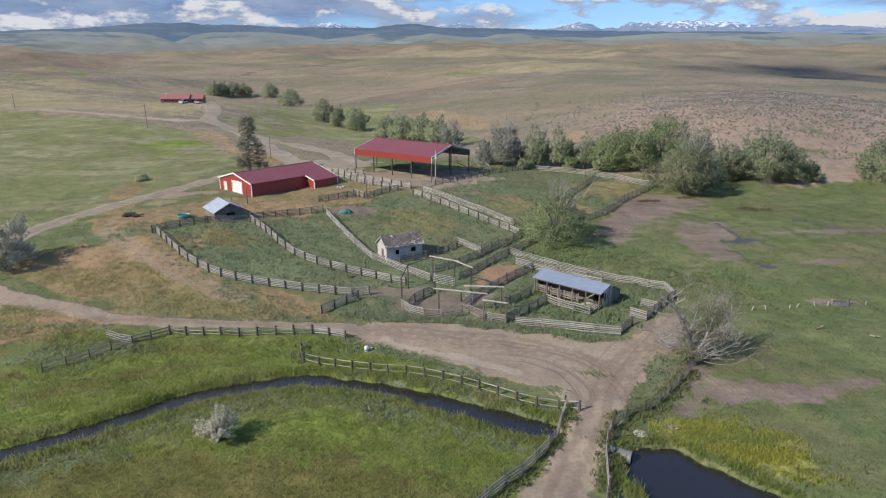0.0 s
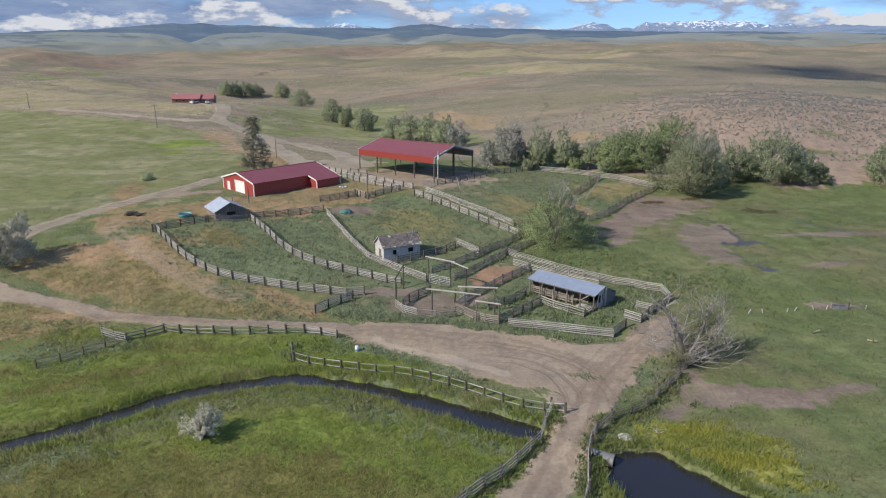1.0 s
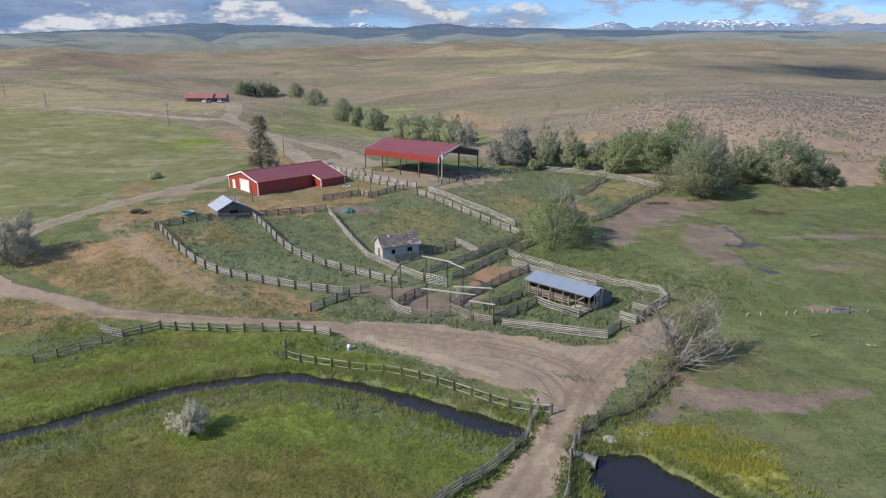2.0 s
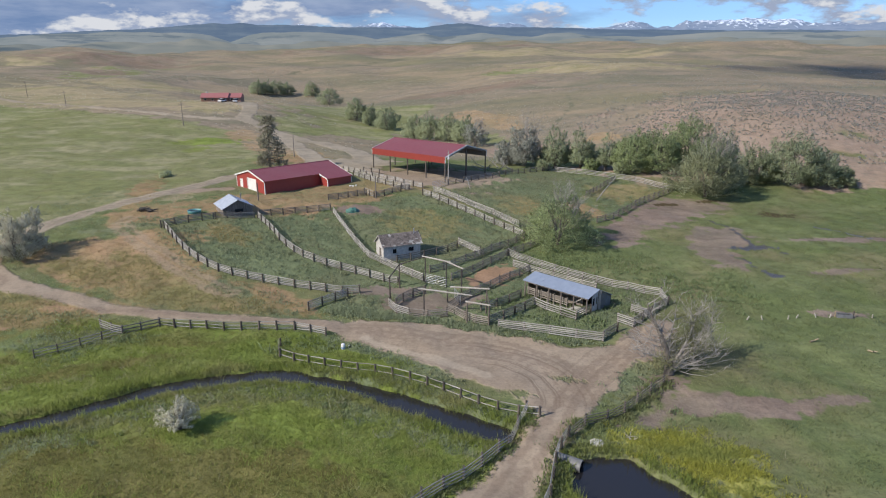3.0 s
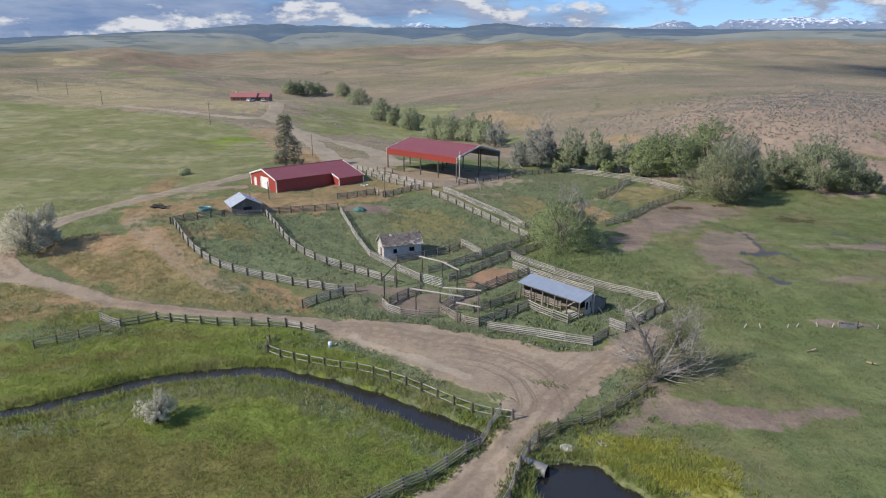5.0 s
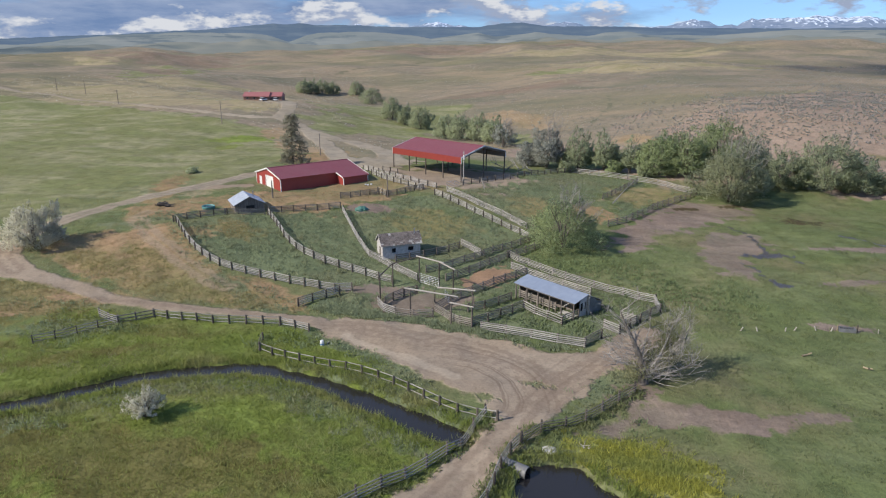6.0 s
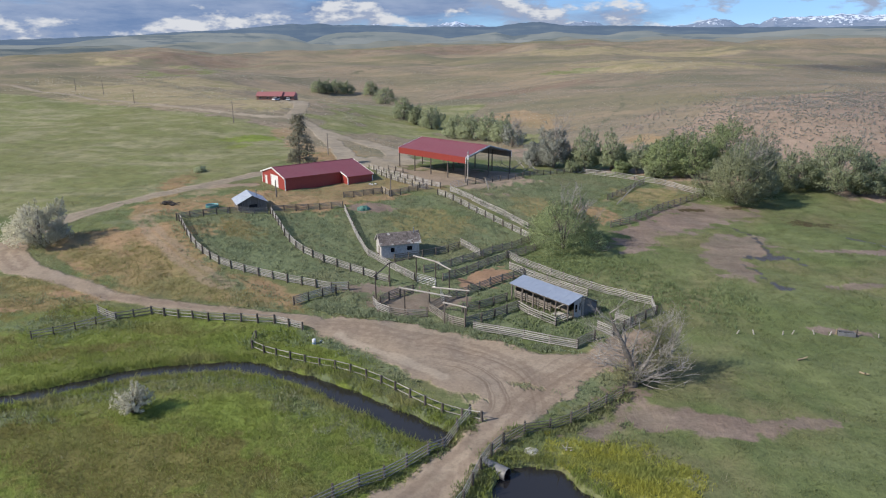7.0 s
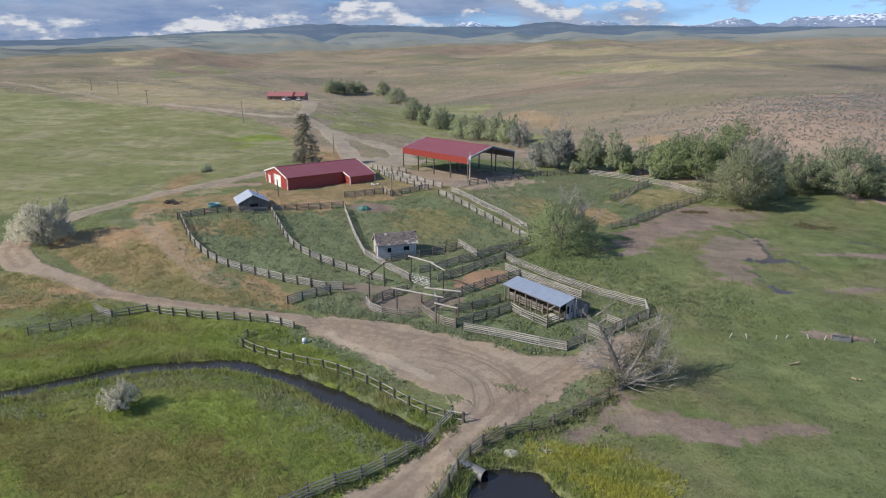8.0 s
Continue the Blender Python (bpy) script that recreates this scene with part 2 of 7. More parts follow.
def polar(x, y):
    return np.arctan2(x - 11.0, y - 1.0), np.log(np.hypot(x - 11.0, y - 1.0) + 8.0)


def sheet(spots):
    """A thin plate through the spots, in angle and log distance."""
    p = np.array(spots, float)
    u = np.stack(polar(p[:, 0], p[:, 1]), 1)
    d = np.hypot(u[:, None, 0] - u[None, :, 0], u[:, None, 1] - u[None, :, 1])
    n = len(p)
    m = np.zeros((n + 3, n + 3))
    m[:n, :n] = np.where(d > 0, d * d * np.log(d + 1e-12), 0) + 0.002 * np.eye(n)
    m[:n, n:], m[n:, :n] = np.c_[np.ones(n), u], np.c_[np.ones(n), u].T
    return u, np.linalg.solve(m, np.r_[p[:, 2], 0, 0, 0])


SPOTS = NEAR + [(11 + d * math.sin(radians(a)), 1 + d * math.cos(radians(a)), z) for a, d, z in FAR]
SHEET_U, SHEET_W = sheet(SPOTS)


def step(a, b, v):
    t = np.clip((v - a) / (b - a), 0, 1)
    return t * t * (3 - 2 * t)


def waves(x, y, size, seed):
    """A smooth uneven field between about -1 and 1, made of turned sine waves."""
    rng = np.random.RandomState(seed)
    total = 0.0
    for n in range(7):
        a, f, p = rng.uniform(0, 6.28), rng.uniform(0.6, 1.9) * 6.28 / size, rng.uniform(0, 6.28)
        total = total + np.sin((x * np.cos(a) + y * np.sin(a)) * f + p + 1.3 * np.sin((y * np.cos(a) - x * np.sin(a)) * f * 0.7))
    return total / 3.2


def land(x, y):
    """The height of the natural ground at x, y, without ditches."""
    x, y = np.asarray(x, float), np.asarray(y, float)
    a, l = polar(x, y)
    a = np.clip(a, -0.85, 0.85)
    r = np.hypot(x - 11.0, y - 1.0)
    near = SHEET_W[-3] + SHEET_W[-2] * a + SHEET_W[-1] * np.minimum(l, 7.3)
    for (u0, u1), w in zip(SHEET_U, SHEET_W):
        d2 = (a - u0) ** 2 + (np.minimum(l, 7.3) - u1) ** 2
        near = near + 0.5 * w * d2 * np.log(d2 + 1e-12)
    rise = step(650, 1320, r)
    top = 33.7 + 1340 * np.tan(np.radians(np.interp(np.degrees(a), [c[0] for c in CREST], [c[1] for c in CREST])))
    z = near * (1 - rise) + top * rise - step(1380, 1640, r) * 70
    z = z + step(150, 500, r) * 1.3 * waves(x, y, 120, 3) + step(450, 800, r) * (1 - 0.8 * step(900, 1300, r)) * (5 * waves(x, y, 420, 4) + 2.2 * waves(x, y, 150, 7)) + step(600, 1000, r) * (1 - step(1400, 1700, r)) * 0.5 * waves(x, y, 60, 8)
    z = z * step(-12, 22, y) + 0.3 * (1 - step(-12, 22, y))
    return z + 0.10 * waves(x, y, 9, 1) + 0.22 * waves(x, y, 31, 2)


# ---- ground: zones of cover, ditches, the sheet itself ----
CREEK = [(-70, 41.5), (-50, 44.5), (-38.4, 48.9), (-34.9, 50.9), (-29.2, 55.7), (-24.9, 59.0), (-19.5, 61.2), (-14.8, 62.5), (-9.1, 61.1), (-2.9, 59.2), (2.3, 56.7), (6.5, 54.4), (10.7, 52.4)]
POND = [(15.9, 49.3), (18.5, 50.5), (21.2, 50.1), (22.4, 49.3), (23.3, 47.8), (24.9, 46.1), (27.6, 43.6), (31, 40), (33, 34), (26, 30), (19, 36), (16.3, 42.5), (15.6, 46.5)]
YARD = [(-65.1, 83.7), (-54.1, 81.1), (-38.6, 77.2), (-26.5, 77.0), (-13.8, 77.0), (1.1, 78.0), (11.8, 75.0), (15.5, 73.3), (19.4, 72.2), (23.2, 73.0), (26.6, 75.8), (31, 80.5), (33.0, 80.0),
        (29.5, 70.5), (25.9, 68.5), (23.2, 65.0), (21.7, 61.5), (19.2, 58.2), (14.2, 56.6), (10.2, 59.8), (3.0, 64.2), (-6.1, 70.0), (-13.0, 74.2), (-22.0, 75.2), (-33.3, 74.8), (-43.3, 75.6), (-51.1, 77.4), (-61.2, 79.2)]
ROAD_SOUTH = [(19.5, 66), (16.9, 59.4), (14.9, 54.2), (12.5, 49.2), (9.8, 43.6), (5, 33), (-2, 20), (-12, 0), (-30, -40)]
ROAD_WEST = [(-62.5, 81.5), (-67.5, 84.5), (-71.5, 90), (-72.3, 98), (-70.8, 105), (-68.6, 113.7), (-63.9, 122.2), (-59.6, 130.6), (-57, 138.4), (-54.9, 146.5), (-47, 160), (-36, 166)]
ROAD_NORTH = [(-108, 289), (-101, 282.5), (-95.5, 266), (-91.9, 249.8), (-84.3, 244.7), (-71.6, 230.1), (-56.4, 203.8), (-47.2, 186.9), (-39.2, 168.8), (-29, 164), (-22, 167)]
ROAD_LOOP = [(-68.8, 228.5), (-59.6, 221), (-45.1, 208.8), (-35.2, 197.5), (-27.6, 180), (-26.5, 160)]
ROAD_BANK = [(-91.9, 249.8), (-97, 248), (-103, 246), (-115.5, 248), (-132.4, 257), (-151, 267), (-171, 277.5), (-194, 291), (-220, 306), (-260, 322), (-340, 350)]
DRY_HILL = [(-66, 88.5), (-66, 95), (-52, 99), (-50, 103), (-48, 101), (-40, 93), (-31, 87.5), (-19, 84.9), (-15.5, 81), (-14, 78), (-35, 78.4), (-54, 82.5)]
LUSH = [(-80, 79), (-62, 77), (-44, 74), (-34, 73.5), (-14, 73), (-5, 68), (3, 62), (10, 57.5), (13, 54), (8.5, 46), (2, 34), (-10, 10), (-120, 10), (-120, 70)]
PENS = [(-48.5, 101.5), (-41, 93.5), (-33, 89), (-25.6, 88), (-10.8, 86.5), (-14, 82), (-13, 79.5), (9, 77.2), (23, 74.5), (26, 77), (33, 85), (33, 90), (12.5, 105), (14, 116),
        (6, 123), (-6, 133), (-14, 130), (-21, 120), (-35, 113.5)]
DRY_BANK = [(-330, 325), (-246, 303), (-184, 278), (-127, 248), (-100, 236), (-84, 228), (-74, 212), (-62, 190), (-56, 180), (-40, 200), (-60, 300), (-80, 440), (-420, 440)]
MUD_NORTH = [(30.7, 122.6), (35.4, 130.2), (42.3, 142.6), (50, 149), (56, 148), (61, 144), (60.5, 140), (51, 133.3), (46.3, 126.5), (43, 124), (38.2, 121.3), (36, 114.8), (31.4, 111.5), (29.8, 114.5)]
MUD_SOUTH = [(45.4, 119), (49, 124), (53.8, 124.7), (56.7, 124), (56, 115), (54.5, 113), (51, 109.8), (50.5, 102.8), (48.8, 100.3), (46.5, 101.2), (45, 104.5), (44, 110.6)]
MUD_ROAD = [(21.5, 55), (23.5, 57), (26.3, 60.2), (29.4, 61.8), (34, 61.8), (36.6, 61.4), (40, 60.7), (41.6, 59.2), (41, 58), (38.4, 56.6), (35, 57.2), (33.6, 57.2), (30.8, 58.4), (27.3, 57.4), (24.3, 55.6)]
BACK_PEN = [(-3, 137), (14, 119), (30, 126), (52, 155), (40, 163), (23, 170), (2, 147)]


def line_distance(x, y, pts):
    best = np.full(np.shape(x), 1e9)
    for (ax, ay), (bx, by) in zip(pts[:-1], pts[1:]):
        dx, dy = bx - ax, by - ay
        t = np.clip(((x - ax) * dx + (y - ay) * dy) / (dx * dx + dy * dy), 0, 1)
        best = np.minimum(best, np.hypot(x - ax - t * dx, y - ay - t * dy))
    return best


def inward(x, y, pts):
    """How far inside the outline a place lies; negative outside."""
    d = line_distance(x, y, pts + pts[:1])
    inside = np.zeros(np.shape(x), bool)
    for (ax, ay), (bx, by) in zip(pts, pts[1:] + pts[:1]):
        if ay != by:
            inside ^= ((ay > y) != (by > y)) & (x < (bx - ax) * (y - ay) / (by - ay) + ax)
    return np.where(inside, d, -d)


def spot(x, y, cx, cy, rx, ry, turn=0.0):
    """1 in the middle of a patch, 0.5 at its rim, 0 outside."""
    c, s = math.cos(radians(turn)), math.sin(radians(turn))
    u, v = ((x - cx) * c + (y - cy) * s) / rx, ((y - cy) * c - (x - cx) * s) / ry
    d = np.hypot(u, v)
    near = d < 2.6
    out = np.zeros(np.shape(x))
    xn, yn = x[near], y[near]
    size = min(rx, ry)
    out[near] = step(1.45, 0.55, d[near] + 0.28 * waves(xn, yn, 1.2 * (rx * ry) ** 0.5, 31) + 0.26 * waves(xn, yn, 0.7 * size + 0.4, 32))
    return out


def spots(x, y, rows):
    total = np.zeros(np.shape(x))
    for row in rows:
        total = np.maximum(total, spot(x, y, *row))
    return total


WATER_Z = -0.22


def ditch(x, y):
    creek = line_distance(x, y, CREEK) + 0.25 * waves(x, y, 5, 12)
    pond = inward(x, y, POND) + 0.3 * waves(x, y, 4, 13)
    half = np.interp(x, [-40, -20, 0, 10], [0.9, 1.1, 1.25, 1.3])
    return np.maximum(1 - step(half - 0.15, half + 0.85, creek), step(-0.3, 0.4, pond)) * step(1.2, 2.4, line_distance(x, y, ROAD_SOUTH))


def ground(x, y):
    """The height of the ground as built: natural land, cut by the creek and the pond, the roads a little raised or worn."""
    x, y = np.asarray(x, float), np.asarray(y, float)
    z = land(x, y)
    cut = ditch(x, y)
    z = z * (1 - cut) + (WATER_Z - 0.6) * cut
    south = line_distance(x, y, ROAD_SOUTH)
    z = z + 0.35 * step(5.0, 2.2, south) * step(60, 54, y) * step(44, 50, y)
    return z


def gz(x, y):
    return float(ground(np.array([x]), np.array([y]))[0])


def zones(x, y):
    wob = 0.5 * waves(x, y, 6, 21) + 0.35 * waves(x, y, 2.3, 22)
    r = np.hypot(x - 11, y - 1)
    z = {}
    road = np.maximum(step(-0.7, 0.7, inward(x, y, YARD) + wob * (0.35 + 0.65 * step(-25, -5, x))), step(3.4, 1.9, line_distance(x, y, ROAD_SOUTH) + wob * 0.6))
    west = line_distance(x, y, ROAD_WEST)
    lane = np.zeros(np.shape(x))
    for pts, half in ((ROAD_NORTH, 3.0), (ROAD_LOOP, 3.2), (ROAD_BANK, 1.5)):
        lane = np.maximum(lane, step(half + 0.8, half - 0.5, line_distance(x, y, pts) + 0.7 * wob))
    lane = np.maximum(lane, spots(x, y, [(-31, 171, 12, 9, 30), (-104, 285, 8, 5, 0), (-113, 289, 10, 3.5, 10)]))
    road = np.maximum(road, step(3.1, 1.9, west + wob * 0.3 + 0.5 * step(100, 112, y)) * (1 - 0.45 * step(0.7, 0.3, west) * step(98, 106, y)))
    road = np.maximum(road, step(2.6, 1.0, line_distance(x, y, [(-61, 128.5), (-56, 130), (-50, 133.5)]) + wob))
    road = np.maximum(road, spots(x, y, [(2, 156, 11, 7, -35), (-10, 152, 16, 9, -35)]))
    z["gravel"] = np.maximum(lane, step(3.0, 1.8, west + 0.3 * wob) * step(92, 104, y) * 0.9)
    road = np.maximum(road, lane)
    strip = spots(x, y, [(0.4, 64.9, 8.2, 1.7, -38), (12.0, 59.8, 1.6, 0.8, -10), (17.4, 63.7, 2.2, 0.6, -10), (-15, 77.6, 5, 0.7, 0)])
    z["pale"] = step(1.3, 0.3, line_distance(x, y, [(-6.8, 72.0), (-2, 69.3), (2.9, 66.8), (8.1, 63.6)]) + 0.5 * wob)
    z["dirt"] = np.maximum(road * (1 - 0.62 * strip), 0.8 * z["pale"])
    d = np.minimum(np.abs(line_distance(x, y, ROAD_SOUTH) - 0.85), np.abs(line_distance(x, y, ROAD_WEST) - 0.85))
    for pts in ([(17.5, 60), (17.8, 64), (14, 68.5), (6, 72)], [(18.3, 60), (19.0, 64.5), (17, 69), (10, 73.5)], [(18.6, 61), (21, 66), (26, 71.5), (31, 77)], [(17.8, 61), (20, 67), (25, 73)], [(6, 72), (-8, 75.2), (-26, 76), (-45, 76.6)], [(8, 74), (-6, 76.2), (-26, 76.4)]):
        d = np.minimum(d, line_distance(x, y, pts))
    for k in range(7):
        o = (k - 3) * 0.62
        d = np.minimum(d, 0.25 + 1.6 * line_distance(x, y, [(16.5 + o * 0.5, 58.5), (17.6 + o * 0.6, 61.5), (17.0 + o * 0.9, 64.8 + o * 0.2), (13.2 + o * 0.8, 68.6 + o * 0.7), (6.5, 71.6 + o), (-6, 74.4 + o * 0.5), (-20, 75.9 + o * 0.3)]))
        d = np.minimum(d, 0.25 + 1.6 * line_distance(x, y, [(16.2 + o * 0.5, 57.5), (18.2 + o * 0.7, 62.2), (20.6 + o * 0.9, 66.0 - o * 0.4), (25.2 + o * 0.6, 70.8 - o * 0.8), (30.5 + o * 0.4, 77 - o * 0.5)]))
    z["turn_west"] = step(1.7, 3.4, np.hypot(x - 6.1, y - 59.1) - 5.0) * step(15.5, 11.5, np.hypot(x - 6.1, y - 59.1)) * step(1.0, 5.0, (x - 6) * 0.75 + (y - 61) * 0.35) * step(-12, 2, x) * step(56, 59.5, y)
    z["turn_east"] = step(6, 2.5, np.abs(np.hypot(x - 78, y - 32.1) - 66.1)) * step(56, 60, y) * step(14, 17, x)
    z["rut"] = step(0.75, 0.1, d + 0.25 * waves(x, y, 2.2, 25)) * road
    z["mud"] = spots(x, y, [(72, 118, 9, 1.4, 12), (64, 100.2, 5, 1.1, 14), (40, 129, 3, 2, 0), (86, 121, 9, 1.6, 5),
                             (44, 61, 3.5, 1.0, 12), (26.5, 61.8, 2.2, 1.2, 0), (-7.5, 88, 6, 1.6, 10), (-1.0, 84.5, 5.5, 3.2, 10), (5, 86, 3, 1.5, 30), (-17.8, 121.5, 4.5, 3, 10), (28, 76.5, 2.8, 2.2, 30), (55.5, 83.5, 4, 1, 0), (28, 64, 2.2, 1.5, 0)])
    for pts, soft in ((MUD_NORTH, 2.2), (MUD_SOUTH, 1.5), (MUD_ROAD, 1.0)):
        z["mud"] = np.maximum(z["mud"], step(-soft, soft, inward(x, y, pts) + 0.9 * soft * wob + 0.8 * soft * waves(x, y, 5, 47)))
    dry = step(-1.5, 1.5, inward(x, y, DRY_HILL) + 1.6 * wob)
    dry = np.maximum(dry, spots(x, y, [(-33, 124, 16, 8, 35), (-29, 133.5, 12, 6, 48), (-39, 121, 11, 6, 40), (-19, 139, 9, 5, 45), (-46, 122, 8, 4, 30), (-55, 111, 8, 7, 30), (-22, 128, 9, 4, 30), (-13, 142, 8, 3.5, -30), (-66, 128, 3, 18, 22), (-45, 96, 3, 9, -45), (-48, 175, 8, 12, -25), (26, 132, 5, 7, -30), (17, 131, 4, 4, 0), (-47, 76.5, 9, 2.2, 4), (-56, 71, 9, 2.0, 15)]) * 0.95)
    z["ochre"] = spots(x, y, [(-36, 81.5, 16, 3.0, -10), (-52, 86, 9, 3, -18), (-24, 80, 6, 2, -8), (-44, 88, 7, 2.4, -30), (-60, 76, 12, 3, 8), (-52, 72.5, 8, 2.4, 8), (-36.8, 102.5, 5, 3, -30), (-5, 117, 8, 7, -40), (17, 133, 8, 5, -35), (40, 150, 9, 7, 40)])
    z["track"] = 0.8 * step(1.1, 0.4, np.abs(line_distance(x, y, [(-58, 108), (-57, 104), (-48, 95.4), (-42, 91.2), (-35, 86.4), (-29, 82.8)]) + 0.3 * wob - 0.9) + 0.35 * wob)
    drain_weeds = step(2.0, 0.7, line_distance(x, y, [(-31.5, 85.4), (-27, 82.2), (-22.3, 78.6), (-18, 77.6)]) + 0.9 * wob)
    dry = dry * (1 - 0.8 * drain_weeds)
    z["dry"] = dry * np.clip(1.0 + 0.36 * waves(x, y, 7, 46), 0, 1)
    z["lush"] = step(-1.5, 1.5, inward(x, y, LUSH) + wob) * (1 - step(60, 67, y) * step(-40, -52, x) * 0.75)
    z["olive"] = spots(x, y, [(-15, 43, 15, 5.0, -4), (-31, 44, 16, 5.2, 0), (-60, 68, 12, 4, 10), (-30, 69, 5, 1.2, 0), (-36, 62, 9, 1.5, 25), (-60, 60, 12, 5, 10)])
    z["weed"] = np.maximum(step(-1, 1, inward(x, y, PENS) + wob), np.maximum(step(-1, 1, inward(x, y, BACK_PEN) + wob) * 0.75 * (1 - spots(x, y, [(40, 150, 10, 8, 40), (26, 133, 7, 4, 40)])),
                           spots(x, y, [(24, 64.5, 5.5, 2.5, 48), (-8, 70.5, 4, 1.8, -30), (0.6, 64.6, 7.5, 1.5, -38), (-42, 68.5, 7, 2.8, 20), (-55, 104, 6, 4, 30), (-12, 59.3, 7, 1.2, 0), (-20, 82, 4, 1.2, -20)])))
    green = spots(x, y, [(17.5, 80, 7.5, 3.4, -12), (27, 86, 4.5, 4, -30), (11, 86, 4, 2.5, 40)])
    south = line_distance(x, y, [(px + 1.2, py - 4.2) for px, py in CREEK])
    z["weed"] = np.maximum(z["weed"], 0.62 * step(3.0, 1.2, south + 1.2 * waves(x, y, 5, 27)) * step(12, 6, x))
    north = line_distance(x, y, [(px + 0.9, py + 2.4) for px, py in CREEK])
    z["weed"] = np.maximum(z["weed"], 0.75 * step(1.6, 0.7, north + 0.5 * wob) * step(-16, -9, x))
    z["weed"] = np.maximum(z["weed"], 0.6 * spots(x, y, [(-44, 69, 6, 1.8, 30), (-50, 73.5, 7, 1.2, 5)]))
    z["weed"] = np.maximum(z["weed"] * (1 - 0.7 * spots(x, y, [(-36.8, 102.5, 5, 3, -30)])), 0.9 * drain_weeds) * (1 - 0.4 * green)
    z["leafy"] = np.maximum(green, spots(x, y, [(24, 105, 10, 5, -30), (38, 92, 9, 6, -20), (22, 97, 9, 2.5, -35), (29, 58.2, 4, 1.4, 40), (3, 50.5, 5, 1.3, -25), (-4, 54.6, 4, 1.0, -20), (-22, 53.5, 6, 1.0, 32), (-39.5, 65.5, 4, 1.0, 45), (-36, 69, 3, 1.2, 30), (-16.6, 67.8, 1.3, 1.2, 0), (-13, 69.5, 3.5, 1.6, -20), (9, 53, 2.5, 1.2, 60), (12.2, 53.5, 1.2, 2.4, 20)]))
    z["lush"] = np.maximum(z["lush"], spots(x, y, [(-87, 205, 11, 7, 25), (-84, 190, 4, 6, 0)]) * 0.85)
    z["weed"] = np.maximum(z["weed"], np.maximum(0.75 * step(1.5, 0.5, line_distance(x, y, [(-16, 79.5), (-22, 83), (-30, 85.2), (-38, 90.2), (-47, 99)]) + wob), spots(x, y, [(-66, 72, 8, 4, 20)]) * 0.4))
    z["gold"] = spots(x, y, [(26, 52, 5.5, 2.2, -12), (28.5, 48.5, 4.5, 2.4, -35), (24.5, 53, 4, 1.2, 20), (17.5, 45, 1.2, 3, 0)])
    z["straw"] = spots(x, y, [(-112, 270, 14, 12, 0), (-60, 132, 3, 14, 22), (95, 505, 75, 30, 4), (60, 565, 50, 18, 0), (40, 150, 9, 6, 40), (90, 760, 120, 45, 0), (-130, 330, 60, 30, 10), (-190, 300, 70, 16, -14), (-240, 345, 70, 34, -20), (-210, 412, 60, 22, 0), (-515, 700, 26, 60, 40), (-470, 640, 20, 14, 0), (112, 291, 40, 3.0, 42)])
    z["tan"] = spots(x, y, [(2, 292, 11, 24, 28), (14, 262, 6, 14, 28), (44, 214, 6, 9, 20), (-80, 220, 6, 11, 30), (-66, 196, 4, 14, 28), (-55, 188, 5, 6, 0), (100, 188.5, 34, 4.5, 4), (27, 196, 5, 6, 0)])
    left = step(-62, -74, x - 0.18 * (y - 100)) * step(95, 112, y) * step(-2, 8, -inward(x, y, DRY_BANK) + 3 * waves(x, y, 16, 29)) * step(380, 330, y)
    z["pasture"] = np.maximum(left, spots(x, y, [(-50, 265, 30, 32, -20), (-75, 330, 26, 40, 20), (-95, 210, 18, 9, 20), (-310, 500, 26, 55, 20), (-360, 640, 30, 60, 20), (24, 515, 22, 14, 0), (4, 236, 8, 16, 25)]))
    hill = step(172, 205, y - 0.1 * x + 9 * waves(x, y, 60, 23))
    z["hill"] = np.maximum(hill, step(260, 300, r)) * (1 - z["pasture"])
    seep = np.minimum(line_distance(x, y, [(53, 131), (54.6, 126.3), (55.6, 123), (55.2, 115.5), (55, 112.5)]), line_distance(x, y, [(49.6, 107.4), (50.7, 104.6), (51.2, 100.9), (52.4, 96.6)])) + 0.4 * waves(x, y, 3, 24)
    z["wet"] = np.maximum(step(0.6, 0.1, seep) * 0.8, spots(x, y, [(54.6, 111.6, 3.4, 1.1, 4), (52.6, 97.3, 1.4, 0.9, 0), (73.5, 126, 2.6, 0.6, -28), (78, 122.5, 2.6, 0.5, -45), (59.5, 109.5, 1.6, 0.4, 0)]))
    z["clay"] = spots(x, y, [(9.0, 95.5, 5.0, 2.6, 48)])
    z["weed"] = z["weed"] * (1 - 0.5 * spots(x, y, [(-4, 114, 8, 9, -40), (-2, 122, 6, 4, -40)])) * (1 - z["clay"])
    z["bog"] = spots(x, y, [(68.2, 136, 4.0, 2.6, 10), (58, 146.5, 3.2, 1.2, 20), (47, 142.5, 4, 1.0, 20)])
    z["brown"] = spots(x, y, [(-440, 740, 110, 60, -10), (-330, 525, 40, 18, -30), (-90, 900, 180, 60, 0), (-150, 980, 120, 40, 0), (-20, 420, 60, 18, 10)])
    drain = np.minimum(line_distance(x, y, [(-287, 533), (-220, 466), (-198, 509), (-176, 585), (-140, 663), (-127, 719)]), 2.5 * line_distance(x, y, [(30, 238), (34, 262), (44, 300), (46, 340)]))
    z["drain"] = step(2.6, 0.4, drain + 2.2 * waves(x, y, 14, 28)) * step(215, 245, y) * 0.75
    z["pink"] = spots(x, y, [(125, 240, 75, 55, 20), (85, 215, 25, 35, 10), (70, 176, 32, 10, 8), (120, 172, 40, 11, 5), (20, 205, 20, 9, -10), (150, 240, 60, 40, 0)])
    return z


